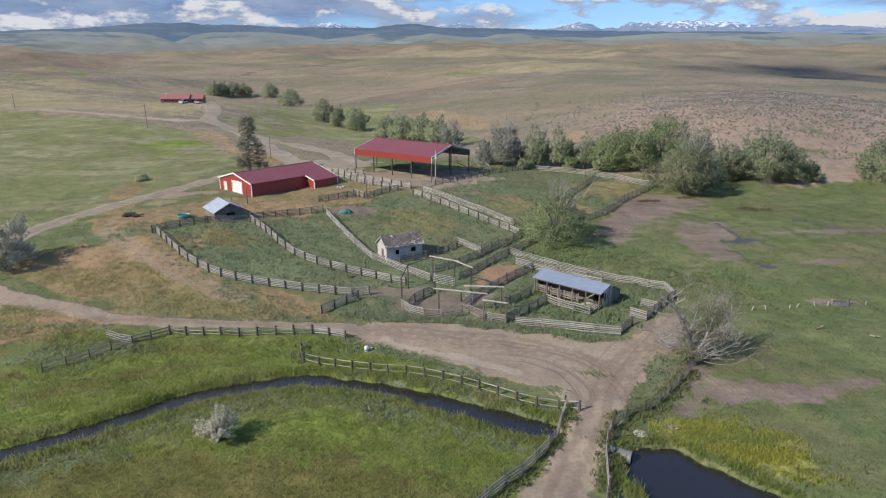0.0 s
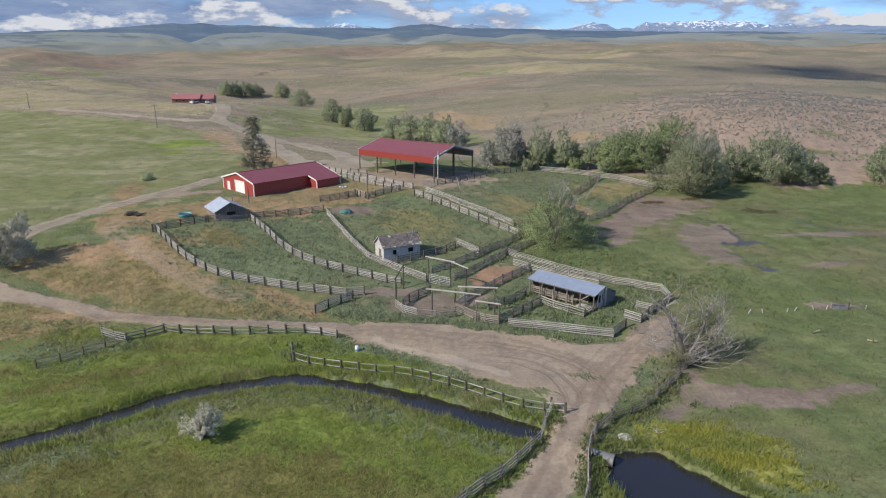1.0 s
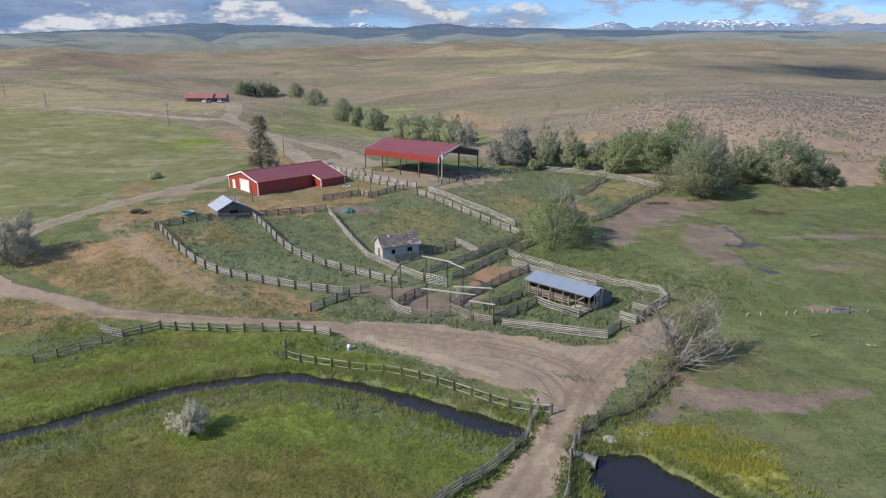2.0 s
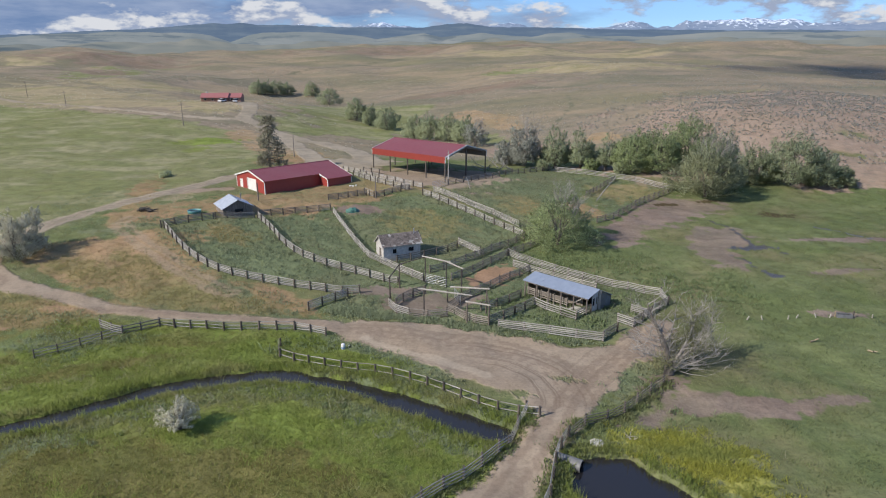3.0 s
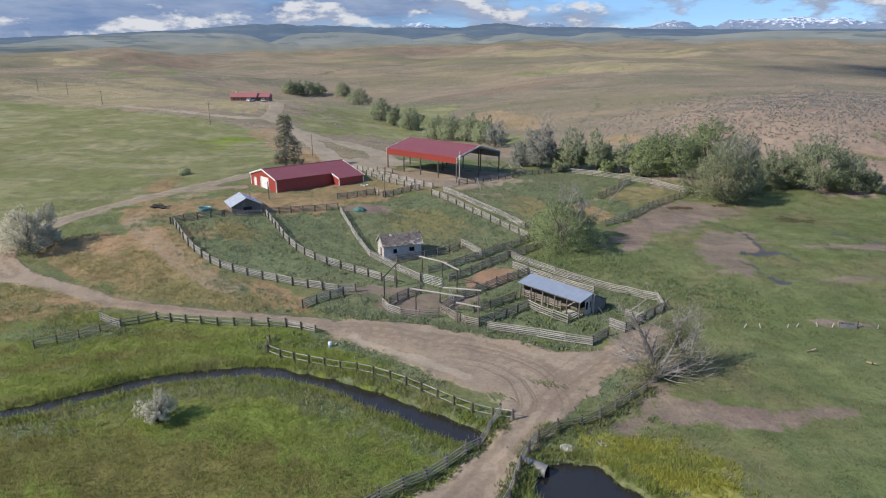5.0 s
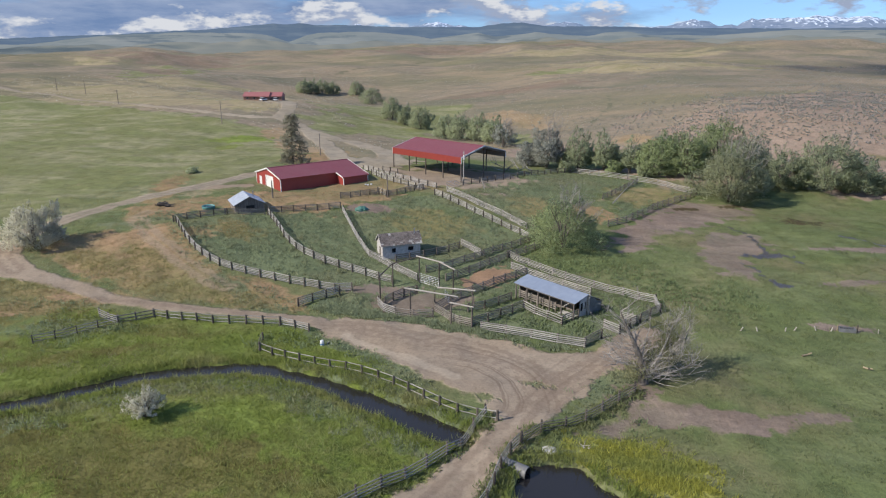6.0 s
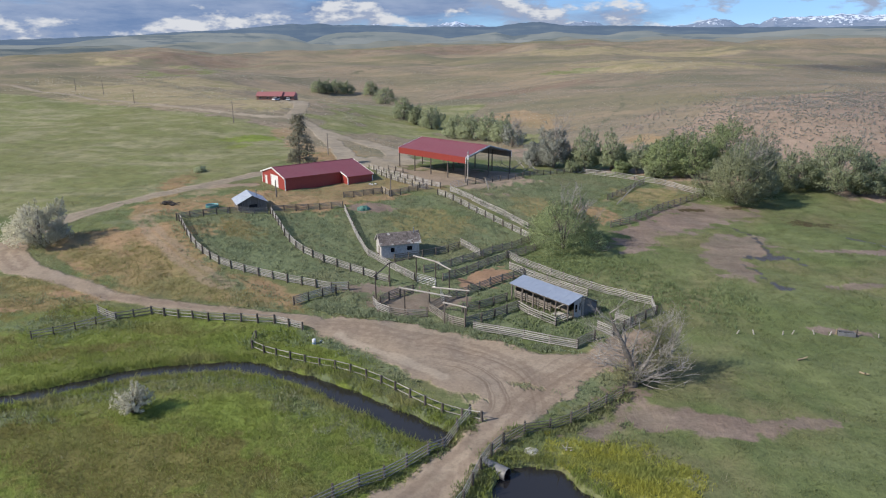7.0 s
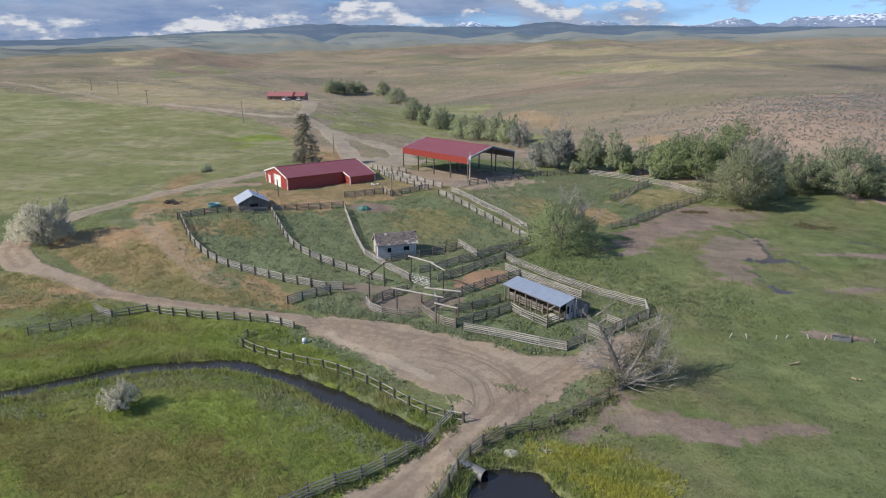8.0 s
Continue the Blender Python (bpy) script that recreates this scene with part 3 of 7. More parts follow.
def build_ground():
    side = np.radians(np.arange(-52, 52.01, 0.22))
    back = np.radians(np.arange(56, 305, 4.0))
    az = np.r_[side, back]
    rr = np.r_[0.01, 4, 8, 14, np.geomspace(20, 33, 18)[:-1], np.geomspace(33, 260, 330)[:-1], np.geomspace(260, 1700, 170)[:-1], np.geomspace(1700, 4900, 14)]
    A, R = np.meshgrid(az, rr)
    X, Y = 11 + R * np.sin(A), 1 + R * np.cos(A)
    x, y = X.ravel(), Y.ravel()
    z = ground(x, y)
    nr, na = X.shape
    i, j = np.meshgrid(np.arange(nr - 1), np.arange(na), indexing="ij")
    k = (j + 1) % na
    quads = np.stack([i * na + j, i * na + k, (i + 1) * na + k, (i + 1) * na + j], -1).reshape(-1, 4)
    me = mesh_arrays("ground", np.stack([x, y, z], 1), quads[:, ::-1])
    for key, v in zones(x, y).items():
        me.attributes.new(key, "FLOAT", "POINT").data.foreach_set("value", np.ascontiguousarray(v, np.float32))
    me.materials.append(ground_material())
    me.polygons.foreach_set("use_smooth", np.ones(len(me.polygons), bool))
    return tagged(new("ground", me), "rolling grassland with dirt roads, meadows and dry hills", "ground", kind="structure")


def mesh_arrays(name, verts, quads):
    me = bpy.data.meshes.new(name)
    quads = np.asarray(quads, np.int32)
    n, k = quads.shape
    me.vertices.add(len(verts))
    me.vertices.foreach_set("co", np.ascontiguousarray(verts, np.float32).ravel())
    me.loops.add(n * k)
    me.loops.foreach_set("vertex_index", np.ascontiguousarray(quads).ravel())
    me.polygons.add(n)
    me.polygons.foreach_set("loop_start", np.arange(0, n * k, k, dtype=np.int32))
    me.polygons.foreach_set("loop_total", np.full(n, k, np.int32))
    me.update(calc_edges=True)
    return me


def ground_material():
    m, nt, b = nodes("ground_cover")
    pos = place_out(nt)
    pebble = noise_out(nt, 6.0, 4, pos, 0.7)
    fine, mid, wide = noise_out(nt, 2.6, 5, pos, 0.65), noise_out(nt, 0.33, 5, pos, 0.6), noise_out(nt, 0.045, 5, pos, 0.6)
    streak = noise_out(nt, 0.12, 5, pos, 0.6, (0.35, 1.0, 1.0))
    big = noise_out(nt, 0.009, 5, pos, 0.6, (0.5, 1.0, 1.0))

    def zone(key, soft=0.22, rough=0.6):
        a = nt.nodes.new("ShaderNodeAttribute")
        a.attribute_name = key
        jit = math_out(nt, "MULTIPLY", math_out(nt, "SUBTRACT", math_out(nt, "ADD", math_out(nt, "MULTIPLY", mid, 0.6), math_out(nt, "MULTIPLY", fine, 0.4)), 0.5), rough * 2)
        v = math_out(nt, "ADD", a.outputs["Fac"], jit)
        mr = nt.nodes.new("ShaderNodeMapRange")
        mr.interpolation_type = "SMOOTHSTEP"
        mr.inputs[1].default_value, mr.inputs[2].default_value = 0.5 - soft, 0.5 + soft
        nt.links.new(v, mr.inputs[0])
        return math_out(nt, "MULTIPLY", mr.outputs[0], math_out(nt, "GREATER_THAN", a.outputs["Fac"], 0.02))

    def blend(*tones):
        """A cover of several tones, by wide, streaky and fine unevenness."""
        a, c, d = tones
        col = mixc(nt, ramp(nt, [(0.42, (0, 0, 0)), (0.57, (1, 1, 1))], streak), a, c)
        col = mixc(nt, ramp(nt, [(0.48, (0, 0, 0)), (0.62, (0.85, 0.85, 0.85))], wide), col, d)
        col = mixc(nt, ramp(nt, [(0.40, (0.35, 0.35, 0.35)), (0.52, (0, 0, 0))], mid), col, tuple(v * 0.62 for v in a))
        return col

    col = blend((0.12, 0.15, 0.06), (0.155, 0.18, 0.08), (0.185, 0.17, 0.09))
    hills = blend((0.24, 0.20, 0.142), (0.272, 0.225, 0.165), (0.20, 0.18, 0.125))
    hills = mixc(nt, ramp(nt, [(0.46, (0, 0, 0)), (0.62, (0.8, 0.8, 0.8))], big), hills, (0.195, 0.18, 0.105))
    patch = noise_out(nt, 0.022, 6, pos, 0.68, (0.4, 1.0, 1.0))
    hills = mixc(nt, ramp(nt, [(0.52, (0, 0, 0)), (0.60, (0.8, 0.8, 0.8))], patch), hills, (0.29, 0.23, 0.155))
    hills = mixc(nt, ramp(nt, [(0.40, (0.8, 0.8, 0.8)), (0.47, (0, 0, 0))], patch), hills, (0.165, 0.16, 0.105))
    scrub = ramp(nt, [(0.55, (0, 0, 0)), (0.66, (0.55, 0.55, 0.55))], noise_out(nt, 0.30, 3, pos, 0.7, (0.8, 1.0, 1.0)))
    hills = mixc(nt, scrub, hills, (0.135, 0.13, 0.09))
    col = mixc(nt, zone("hill"), col, hills)
    col = mixc(nt, zone("straw", 0.4), col, blend((0.31, 0.26, 0.155), (0.345, 0.29, 0.18), (0.24, 0.222, 0.115)))
    col = mixc(nt, zone("pasture", 0.3), col, blend((0.19, 0.205, 0.088), (0.275, 0.262, 0.15), (0.178, 0.19, 0.08)))
    col = mixc(nt, zone("brown", 0.45), col, blend((0.225, 0.17, 0.12), (0.25, 0.195, 0.145), (0.18, 0.155, 0.105)))
    col = mixc(nt, zone("tan", 0.35), col, blend((0.31, 0.225, 0.13), (0.33, 0.25, 0.16), (0.24, 0.20, 0.115)))
    col = mixc(nt, zone("drain", 0.4), col, (0.135, 0.135, 0.085))
    tuft = ramp(nt, [(0.52, (0, 0, 0)), (0.62, (0.5, 0.5, 0.5))], noise_out(nt, 0.75, 4, pos, 0.7, (0.7, 1.0, 1.0)))
    bare = mixc(nt, tuft, blend((0.305, 0.228, 0.17), (0.33, 0.25, 0.19), (0.265, 0.205, 0.155)), (0.19, 0.17, 0.13))
    col = mixc(nt, zone("pink"), col, bare)
    col = mixc(nt, zone("lush"), col, blend((0.155, 0.20, 0.045), (0.20, 0.25, 0.06), (0.18, 0.18, 0.07)))
    col = mixc(nt, zone("olive", 0.4), col, blend((0.15, 0.142, 0.048), (0.168, 0.157, 0.058), (0.135, 0.154, 0.043)))
    col = mixc(nt, zone("weed"), col, blend((0.132, 0.162, 0.085), (0.155, 0.185, 0.098), (0.18, 0.178, 0.10)))
    col = mixc(nt, zone("gold", 0.35), col, blend((0.27, 0.275, 0.075), (0.34, 0.325, 0.085), (0.215, 0.24, 0.08)))
    col = mixc(nt, zone("dry", 0.3), col, blend((0.34, 0.23, 0.135), (0.29, 0.215, 0.115), (0.225, 0.195, 0.095)))
    col = mixc(nt, math_out(nt, "MULTIPLY", zone("ochre", 0.45, 0.9), 0.7), col, blend((0.24, 0.20, 0.088), (0.275, 0.215, 0.108), (0.18, 0.178, 0.075)))
    col = mixc(nt, math_out(nt, "MULTIPLY", zone("track", 0.4, 0.8), 0.75), col, blend((0.315, 0.24, 0.165), (0.34, 0.265, 0.185), (0.26, 0.205, 0.13)))
    col = mixc(nt, zone("mud", 0.3, 0.95), col, blend((0.215, 0.165, 0.13), (0.25, 0.20, 0.16), (0.175, 0.15, 0.11)))
    col = mixc(nt, zone("clay", 0.3, 0.5), col, blend((0.285, 0.185, 0.115), (0.31, 0.205, 0.135), (0.25, 0.165, 0.105)))
    dirt = zone("dirt", 0.3, 0.5)
    col = mixc(nt, dirt, col, blend((0.312, 0.248, 0.18), (0.345, 0.28, 0.208), (0.275, 0.216, 0.157)))
    col = mixc(nt, math_out(nt, "MULTIPLY", dirt, ramp(nt, [(0.56, (0, 0, 0)), (0.64, (0.35, 0.35, 0.35))], pebble)), col, (0.20, 0.155, 0.118))
    col = mixc(nt, math_out(nt, "MULTIPLY", zone("pale", 0.4, 0.7), 0.8), col, (0.40, 0.33, 0.245))
    gravel = zone("gravel", 0.3, 0.4)
    col = mixc(nt, gravel, col, blend((0.315, 0.268, 0.198), (0.35, 0.30, 0.225), (0.28, 0.238, 0.172)))
    col = mixc(nt, math_out(nt, "MULTIPLY", zone("rut", 0.4, 0.5), 0.5), col, (0.20, 0.15, 0.112))
    for key, cx, cy, fine_of, level in (("turn_west", 6.1, 59.1, 1.35, 0.75), ("turn_east", 78.0, 32.1, 1.1, 0.5)):  # wheel marks
        far = nt.nodes.new("ShaderNodeVectorMath")
        far.operation = "DISTANCE"
        flat_pos = nt.nodes.new("ShaderNodeVectorMath")
        flat_pos.operation = "MULTIPLY"
        flat_pos.inputs[1].default_value = (1, 1, 0)
        nt.links.new(pos, flat_pos.inputs[0])
        nt.links.new(flat_pos.outputs[0], far.inputs[0])
        far.inputs[1].default_value = (cx, cy, 0)
        ring = nt.nodes.new("ShaderNodeCombineXYZ")
        nt.links.new(math_out(nt, "ADD", far.outputs["Value"], math_out(nt, "MULTIPLY", mid, 0.9)), ring.inputs[0])
        marks = ramp(nt, [(0.50, (0, 0, 0)), (0.60, (1, 1, 1))], noise_out(nt, fine_of, 2, ring.outputs[0], 0.5))
        a = nt.nodes.new("ShaderNodeAttribute")
        a.attribute_name = key
        fac = math_out(nt, "MULTIPLY", math_out(nt, "MULTIPLY", marks, a.outputs["Fac"]), math_out(nt, "MULTIPLY", dirt, level))
        col = mixc(nt, fac, col, (0.185, 0.138, 0.102))
    col = mixc(nt, zone("bog", 0.3), col, blend((0.085, 0.065, 0.035), (0.10, 0.08, 0.045), (0.075, 0.07, 0.035)))
    wet = zone("wet", 0.2, 0.3)
    col = mixc(nt, wet, col, (0.07, 0.062, 0.053))
    lay = noise_out(nt, 0.8, 6, pos, 0.65, (0.45, 1.0, 1.0))
    lay = ramp(nt, [(0.36, (0.9, 0.9, 0.9)), (0.5, (1, 1, 1)), (0.66, (1.1, 1.09, 1.07))], lay)
    col = mixc(nt, math_out(nt, "SUBTRACT", 1.0, dirt), col, mixc(nt, 1.0, col, lay, "MULTIPLY"))
    grain = ramp(nt, [(0.25, (0.78, 0.78, 0.78)), (0.5, (1, 1, 1)), (0.8, (1.18, 1.18, 1.18))], fine)
    col = mixc(nt, 1.0, col, grain, "MULTIPLY")
    nt.links.new(col, b.inputs["Base Color"])
    nt.links.new(math_out(nt, "SUBTRACT", 0.95, math_out(nt, "MULTIPLY", wet, 0.6)), b.inputs["Roughness"])
    nt.links.new(math_out(nt, "ADD", 0.1, math_out(nt, "MULTIPLY", wet, 0.4)), b.inputs["Specular IOR Level"])
    h = math_out(nt, "ADD", math_out(nt, "MULTIPLY", fine, 0.6), math_out(nt, "MULTIPLY", mid, 1.2))
    h = math_out(nt, "MULTIPLY", h, math_out(nt, "SUBTRACT", 1.0, math_out(nt, "MULTIPLY", dirt, 0.93)))
    bump(nt, b, h, 0.5, 0.4)
    return m


build_ground()


def build_water():
    m, nt, b = nodes("still_dark_water")
    pos = place_out(nt)
    b.inputs["Base Color"].default_value = (0.022, 0.021, 0.022, 1)
    b.inputs["Roughness"].default_value = 0.12
    bump(nt, b, noise_out(nt, 3.0, 3, pos), 0.12, 0.02)
    pts, verts = [], []
    for (ax, ay), (bx, by) in zip(CREEK[:-1], CREEK[1:]):
        n = max(2, int(math.hypot(bx - ax, by - ay) / 1.5))
        pts += [(ax + (bx - ax) * i / n, ay + (by - ay) * i / n) for i in range(n)]
    pts.append(CREEK[-1])
    for i, (x, y) in enumerate(pts):
        px, py = pts[max(0, i - 1)]
        qx, qy = pts[min(len(pts) - 1, i + 1)]
        d = Vector((qx - px, qy - py)).normalized()
        verts += [(x - d.y * 2.0, y + d.x * 2.0, WATER_Z), (x + d.y * 2.0, y - d.x * 2.0, WATER_Z)]
    me = mesh_arrays("creek_water", np.array(verts), np.array([(2 * i, 2 * i + 1, 2 * i + 3, 2 * i + 2) for i in range(len(pts) - 1)]))
    me.materials.append(m)
    tagged(new("water_creek", me), "narrow dark creek winding through green meadow", "water", kind="structure")
    cx, cy = sum(p[0] for p in POND) / len(POND), sum(p[1] for p in POND) / len(POND)
    rim = [(cx + (x - cx) * 1.06, cy + (y - cy) * 1.06, WATER_Z) for x, y in POND]
    me = bpy.data.meshes.new("pond_water")
    me.from_pydata(rim, [], [tuple(range(len(rim)))])
    me.materials.append(m)
    tagged(new("water_pond", me), "dark still pond beside the dirt road", "water", kind="structure")


build_water()


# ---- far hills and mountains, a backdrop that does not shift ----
def backdrop_material(name, tones, haze_glow, snow=False, woods=None):
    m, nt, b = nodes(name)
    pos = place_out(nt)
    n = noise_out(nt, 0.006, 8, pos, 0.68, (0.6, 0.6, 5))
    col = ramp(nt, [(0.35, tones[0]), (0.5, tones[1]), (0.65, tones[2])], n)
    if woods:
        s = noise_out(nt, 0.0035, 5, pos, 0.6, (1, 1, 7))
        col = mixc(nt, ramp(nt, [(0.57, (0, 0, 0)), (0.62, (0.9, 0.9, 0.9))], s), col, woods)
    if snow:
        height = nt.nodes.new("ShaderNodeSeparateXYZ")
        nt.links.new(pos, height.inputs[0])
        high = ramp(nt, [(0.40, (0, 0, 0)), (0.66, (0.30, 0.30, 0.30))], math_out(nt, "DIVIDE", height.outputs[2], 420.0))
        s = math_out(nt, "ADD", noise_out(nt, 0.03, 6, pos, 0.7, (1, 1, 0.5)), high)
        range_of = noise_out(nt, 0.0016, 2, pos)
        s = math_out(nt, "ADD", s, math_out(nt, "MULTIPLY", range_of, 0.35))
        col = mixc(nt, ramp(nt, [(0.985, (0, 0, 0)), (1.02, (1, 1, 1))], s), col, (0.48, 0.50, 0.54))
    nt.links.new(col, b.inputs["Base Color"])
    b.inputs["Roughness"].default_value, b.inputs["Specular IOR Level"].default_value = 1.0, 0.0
    # the bluish emission stands in for haze in the air; the hills do not glow
    b.inputs["Emission Color"].default_value, b.inputs["Emission Strength"].default_value = (*haze_glow, 1), 1.0
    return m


def backdrop(name, label, r0, r1, rows, crest, foot, mat, rugged, seed, fine=0.0):
    """A strip of hills from r0 to r1 metres off, rising to a crest whose height follows the bearing."""
    deg = np.arange(-56, 56.01, 0.14)
    T, D = np.meshgrid(np.linspace(0, 1, rows), deg, indexing="ij")
    up = np.sin(np.minimum(T / 0.8, 1) * math.pi / 2) ** 1.3 * (1 - 0.25 * step(0.8, 1.0, T))
    top = np.interp(D, [c[0] for c in crest], [c[1] for c in crest])
    Rr = r0 + (r1 - r0) * T
    z = foot + (top - foot) * up + rugged * up * (waves(D, T * 14, 9, seed) + 0.5 * waves(D, T * 12, 4, seed + 1)) + fine * up * (waves(D, T * 5, 1.6, seed + 2) + 0.6 * waves(D, T * 3, 0.6, seed + 3))
    a = np.radians(D)
    v = np.stack([11 + Rr * np.sin(a), 1 + Rr * np.cos(a), z], -1).reshape(-1, 3)
    n = len(deg)
    q = np.array([(i * n + j, i * n + j + 1, (i + 1) * n + j + 1, (i + 1) * n + j) for i in range(rows - 1) for j in range(n - 1)])
    me = mesh_arrays(name, v, q[:, ::-1])
    me.materials.append(mat)
    me.polygons.foreach_set("use_smooth", np.ones(len(me.polygons), bool))
    return tagged(new(name, me), label, "hills", kind="structure")


def at(deg_up, r):
    return 33.7 + r * math.tan(radians(deg_up))


FOOT = [(-56, 0.5), (-46.4, 0.76), (-42.8, 0.96), (-39, 1.25), (-35.6, 1.68), (-32.8, 1.82), (-28.7, 2.07), (-25.5, 2.04), (-24, 1.85), (-22.5, 1.4), (-21.1, 1.83), (-19.9, 2.07), (-17.6, 2.2), (-15.2, 2.18), (-12.8, 1.98), (-10.4, 1.72),
        (-8.6, 1.98), (-6.3, 2.16), (-4.8, 1.8), (-1.4, 2.18), (0.3, 2.05), (2.9, 1.95), (4.3, 2.22), (6.2, 2.2), (8, 1.93), (10.8, 1.98), (13, 1.8), (16.8, 2.12), (18.8, 2.24), (27.4, 2.05), (34, 1.95), (56, 1.9)]
RIDGE = [(-56, 0.8), (-46.3, 1.18), (-42, 1.37), (-39, 1.58), (-34.7, 1.84), (-29.9, 2.17), (-28.2, 2.37), (-25.4, 2.64), (-23.5, 2.78), (-22.6, 2.7), (-21.4, 2.86), (-20.3, 2.69), (-18, 2.75), (-12.8, 2.62), (-6.3, 2.64), (-4.4, 2.95), (-2.7, 3.02),
         (-0.5, 2.7), (5.2, 2.66), (8.5, 2.52), (13.6, 2.4), (22.6, 2.3), (27.4, 2.12), (33.6, 1.98), (56, 1.9)]
PEAKS = [(-56, 0.6), (-19, 2.2), (-17.3, 2.69), (-16.6, 2.83), (-15.7, 2.6), (-12.6, 2.6), (-10.9, 2.89), (-9.9, 3.12), (-9.2, 2.9), (-7, 2.66), (-0.7, 2.74), (0.9, 3.06), (1.9, 2.96), (2.9, 2.6), (8.9, 2.62), (10, 2.86), (11.2, 3.2), (12.4, 2.88),
         (13, 2.58), (14, 2.72), (14.4, 2.58), (15.4, 3.17), (15.8, 2.98), (16.6, 3.12), (18.3, 3.06), (19.6, 3.2), (20.6, 3.15), (21.8, 3.02), (23.1, 3.14), (24.2, 2.74), (26.1, 2.79), (27.1, 2.56), (28.9, 2.68), (31.1, 2.57), (33.5, 2.36), (45, 2.2)]
NEAR_FOOT = [(-56, 0.35), (-41, 0.75), (-36, 0.9), (-31, 1.15), (-26, 1.35), (-22, 1.1), (-17, 1.4), (-12, 1.25), (-7, 1.4), (-2, 1.5), (4, 1.7), (9, 1.5), (14, 1.65), (20, 1.6), (27, 1.55), (34, 1.4), (56, 1.4)]
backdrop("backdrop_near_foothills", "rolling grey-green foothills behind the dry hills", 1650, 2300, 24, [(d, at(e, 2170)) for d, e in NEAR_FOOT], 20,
         backdrop_material("foothill_grass_in_haze", ((0.095, 0.10, 0.078), (0.13, 0.125, 0.096), (0.155, 0.142, 0.108)), (0.05, 0.064, 0.074), woods=(0.07, 0.075, 0.062)), 7, 45)
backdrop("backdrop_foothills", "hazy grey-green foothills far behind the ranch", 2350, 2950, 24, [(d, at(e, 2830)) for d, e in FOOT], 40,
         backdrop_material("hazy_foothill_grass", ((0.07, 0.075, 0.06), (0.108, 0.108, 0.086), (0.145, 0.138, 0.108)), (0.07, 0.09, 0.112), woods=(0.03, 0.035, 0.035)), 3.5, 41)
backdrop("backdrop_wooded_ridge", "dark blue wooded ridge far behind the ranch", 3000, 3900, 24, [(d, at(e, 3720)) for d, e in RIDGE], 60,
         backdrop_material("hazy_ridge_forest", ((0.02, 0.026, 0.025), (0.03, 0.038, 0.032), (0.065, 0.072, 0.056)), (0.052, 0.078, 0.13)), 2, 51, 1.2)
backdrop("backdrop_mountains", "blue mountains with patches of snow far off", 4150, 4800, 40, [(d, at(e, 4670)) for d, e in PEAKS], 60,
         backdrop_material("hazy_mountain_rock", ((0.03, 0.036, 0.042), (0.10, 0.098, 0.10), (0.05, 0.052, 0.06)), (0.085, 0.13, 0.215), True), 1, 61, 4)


# ---- builders ----
def part(name, bm, material, parent, label=""):
    me = bpy.data.meshes.new(name)
    bm.to_mesh(me)
    bm.free()
    me.materials.append(material)
    ob = new(name, me)
    ob.parent = parent
    if label:
        tagged(ob, label)
    return ob


def shared(name, me, parent, m, label=""):
    ob = new(name, me)
    ob.parent = parent
    ob.matrix_basis = m
    if label:
        tagged(ob, label)
    return ob


def empty(name, x, y, z, turn=0.0, label="", category="", group=""):
    ob = new(name)
    ob.matrix_basis = pose(x, y, z, 0, 0, turn)
    ob.empty_display_size = 0.3
    return tagged(ob, label, category, group)


def box(bm, x0, x1, y0, y1, z0, z1, bevel=0.0):
    vs = [bm.verts.new(p) for p in ((x0, y0, z0), (x1, y0, z0), (x1, y1, z0), (x0, y1, z0), (x0, y0, z1), (x1, y0, z1), (x1, y1, z1), (x0, y1, z1))]
    fs = [bm.faces.new([vs[i] for i in f]) for f in ((3, 2, 1, 0), (4, 5, 6, 7), (0, 1, 5, 4), (1, 2, 6, 5), (2, 3, 7, 6), (3, 0, 4, 7))]
    if bevel:
        bmesh.ops.bevel(bm, geom=list({e for f in fs for e in f.edges}), offset=bevel, segments=1, affect="EDGES")
    return bm


def boxes(*rows, bevel=0.0):
    bm = bmesh.new()
    for row in rows:
        box(bm, *row, bevel=bevel)
    return bm


def prism(outline, depth):
    """A slab: an outline of points in space, pushed along a vector."""
    bm = bmesh.new()
    d = Vector(depth)
    a = [bm.verts.new(p) for p in outline]
    c = [bm.verts.new(Vector(p) + d) for p in outline]
    n = len(a)
    bm.faces.new(a[::-1])
    bm.faces.new(c)
    for i in range(n):
        bm.faces.new((a[i], a[(i + 1) % n], c[(i + 1) % n], c[i]))
    bmesh.ops.recalc_face_normals(bm, faces=bm.faces)
    return bm


def tubes(paths, sides=6):
    """Round limbs: each path is a list of (place, radius). Returns arrays."""
    verts, quads = [], []
    ring = [(math.cos(6.2832 * i / sides), math.sin(6.2832 * i / sides)) for i in range(sides)]
    for path in paths:
        base = len(verts)
        for i, (p, r) in enumerate(path):
            q0, q1 = Vector(path[max(0, i - 1)][0]), Vector(path[min(len(path) - 1, i + 1)][0])
            d = (q1 - q0).normalized() if (q1 - q0).length > 1e-6 else Vector((0, 0, 1))
            u = d.cross(Vector((0.3, 0.9, 0.2))).normalized()
            w = d.cross(u)
            for c, s in ring:
                verts.append(Vector(p) + u * (c * r) + w * (s * r))
        for i in range(len(path) - 1):
            for k in range(sides):
                a, b2 = base + i * sides + k, base + i * sides + (k + 1) % sides
                quads.append((a, b2, b2 + sides, a + sides))
    return np.array([tuple(v) for v in verts]), np.array(quads)


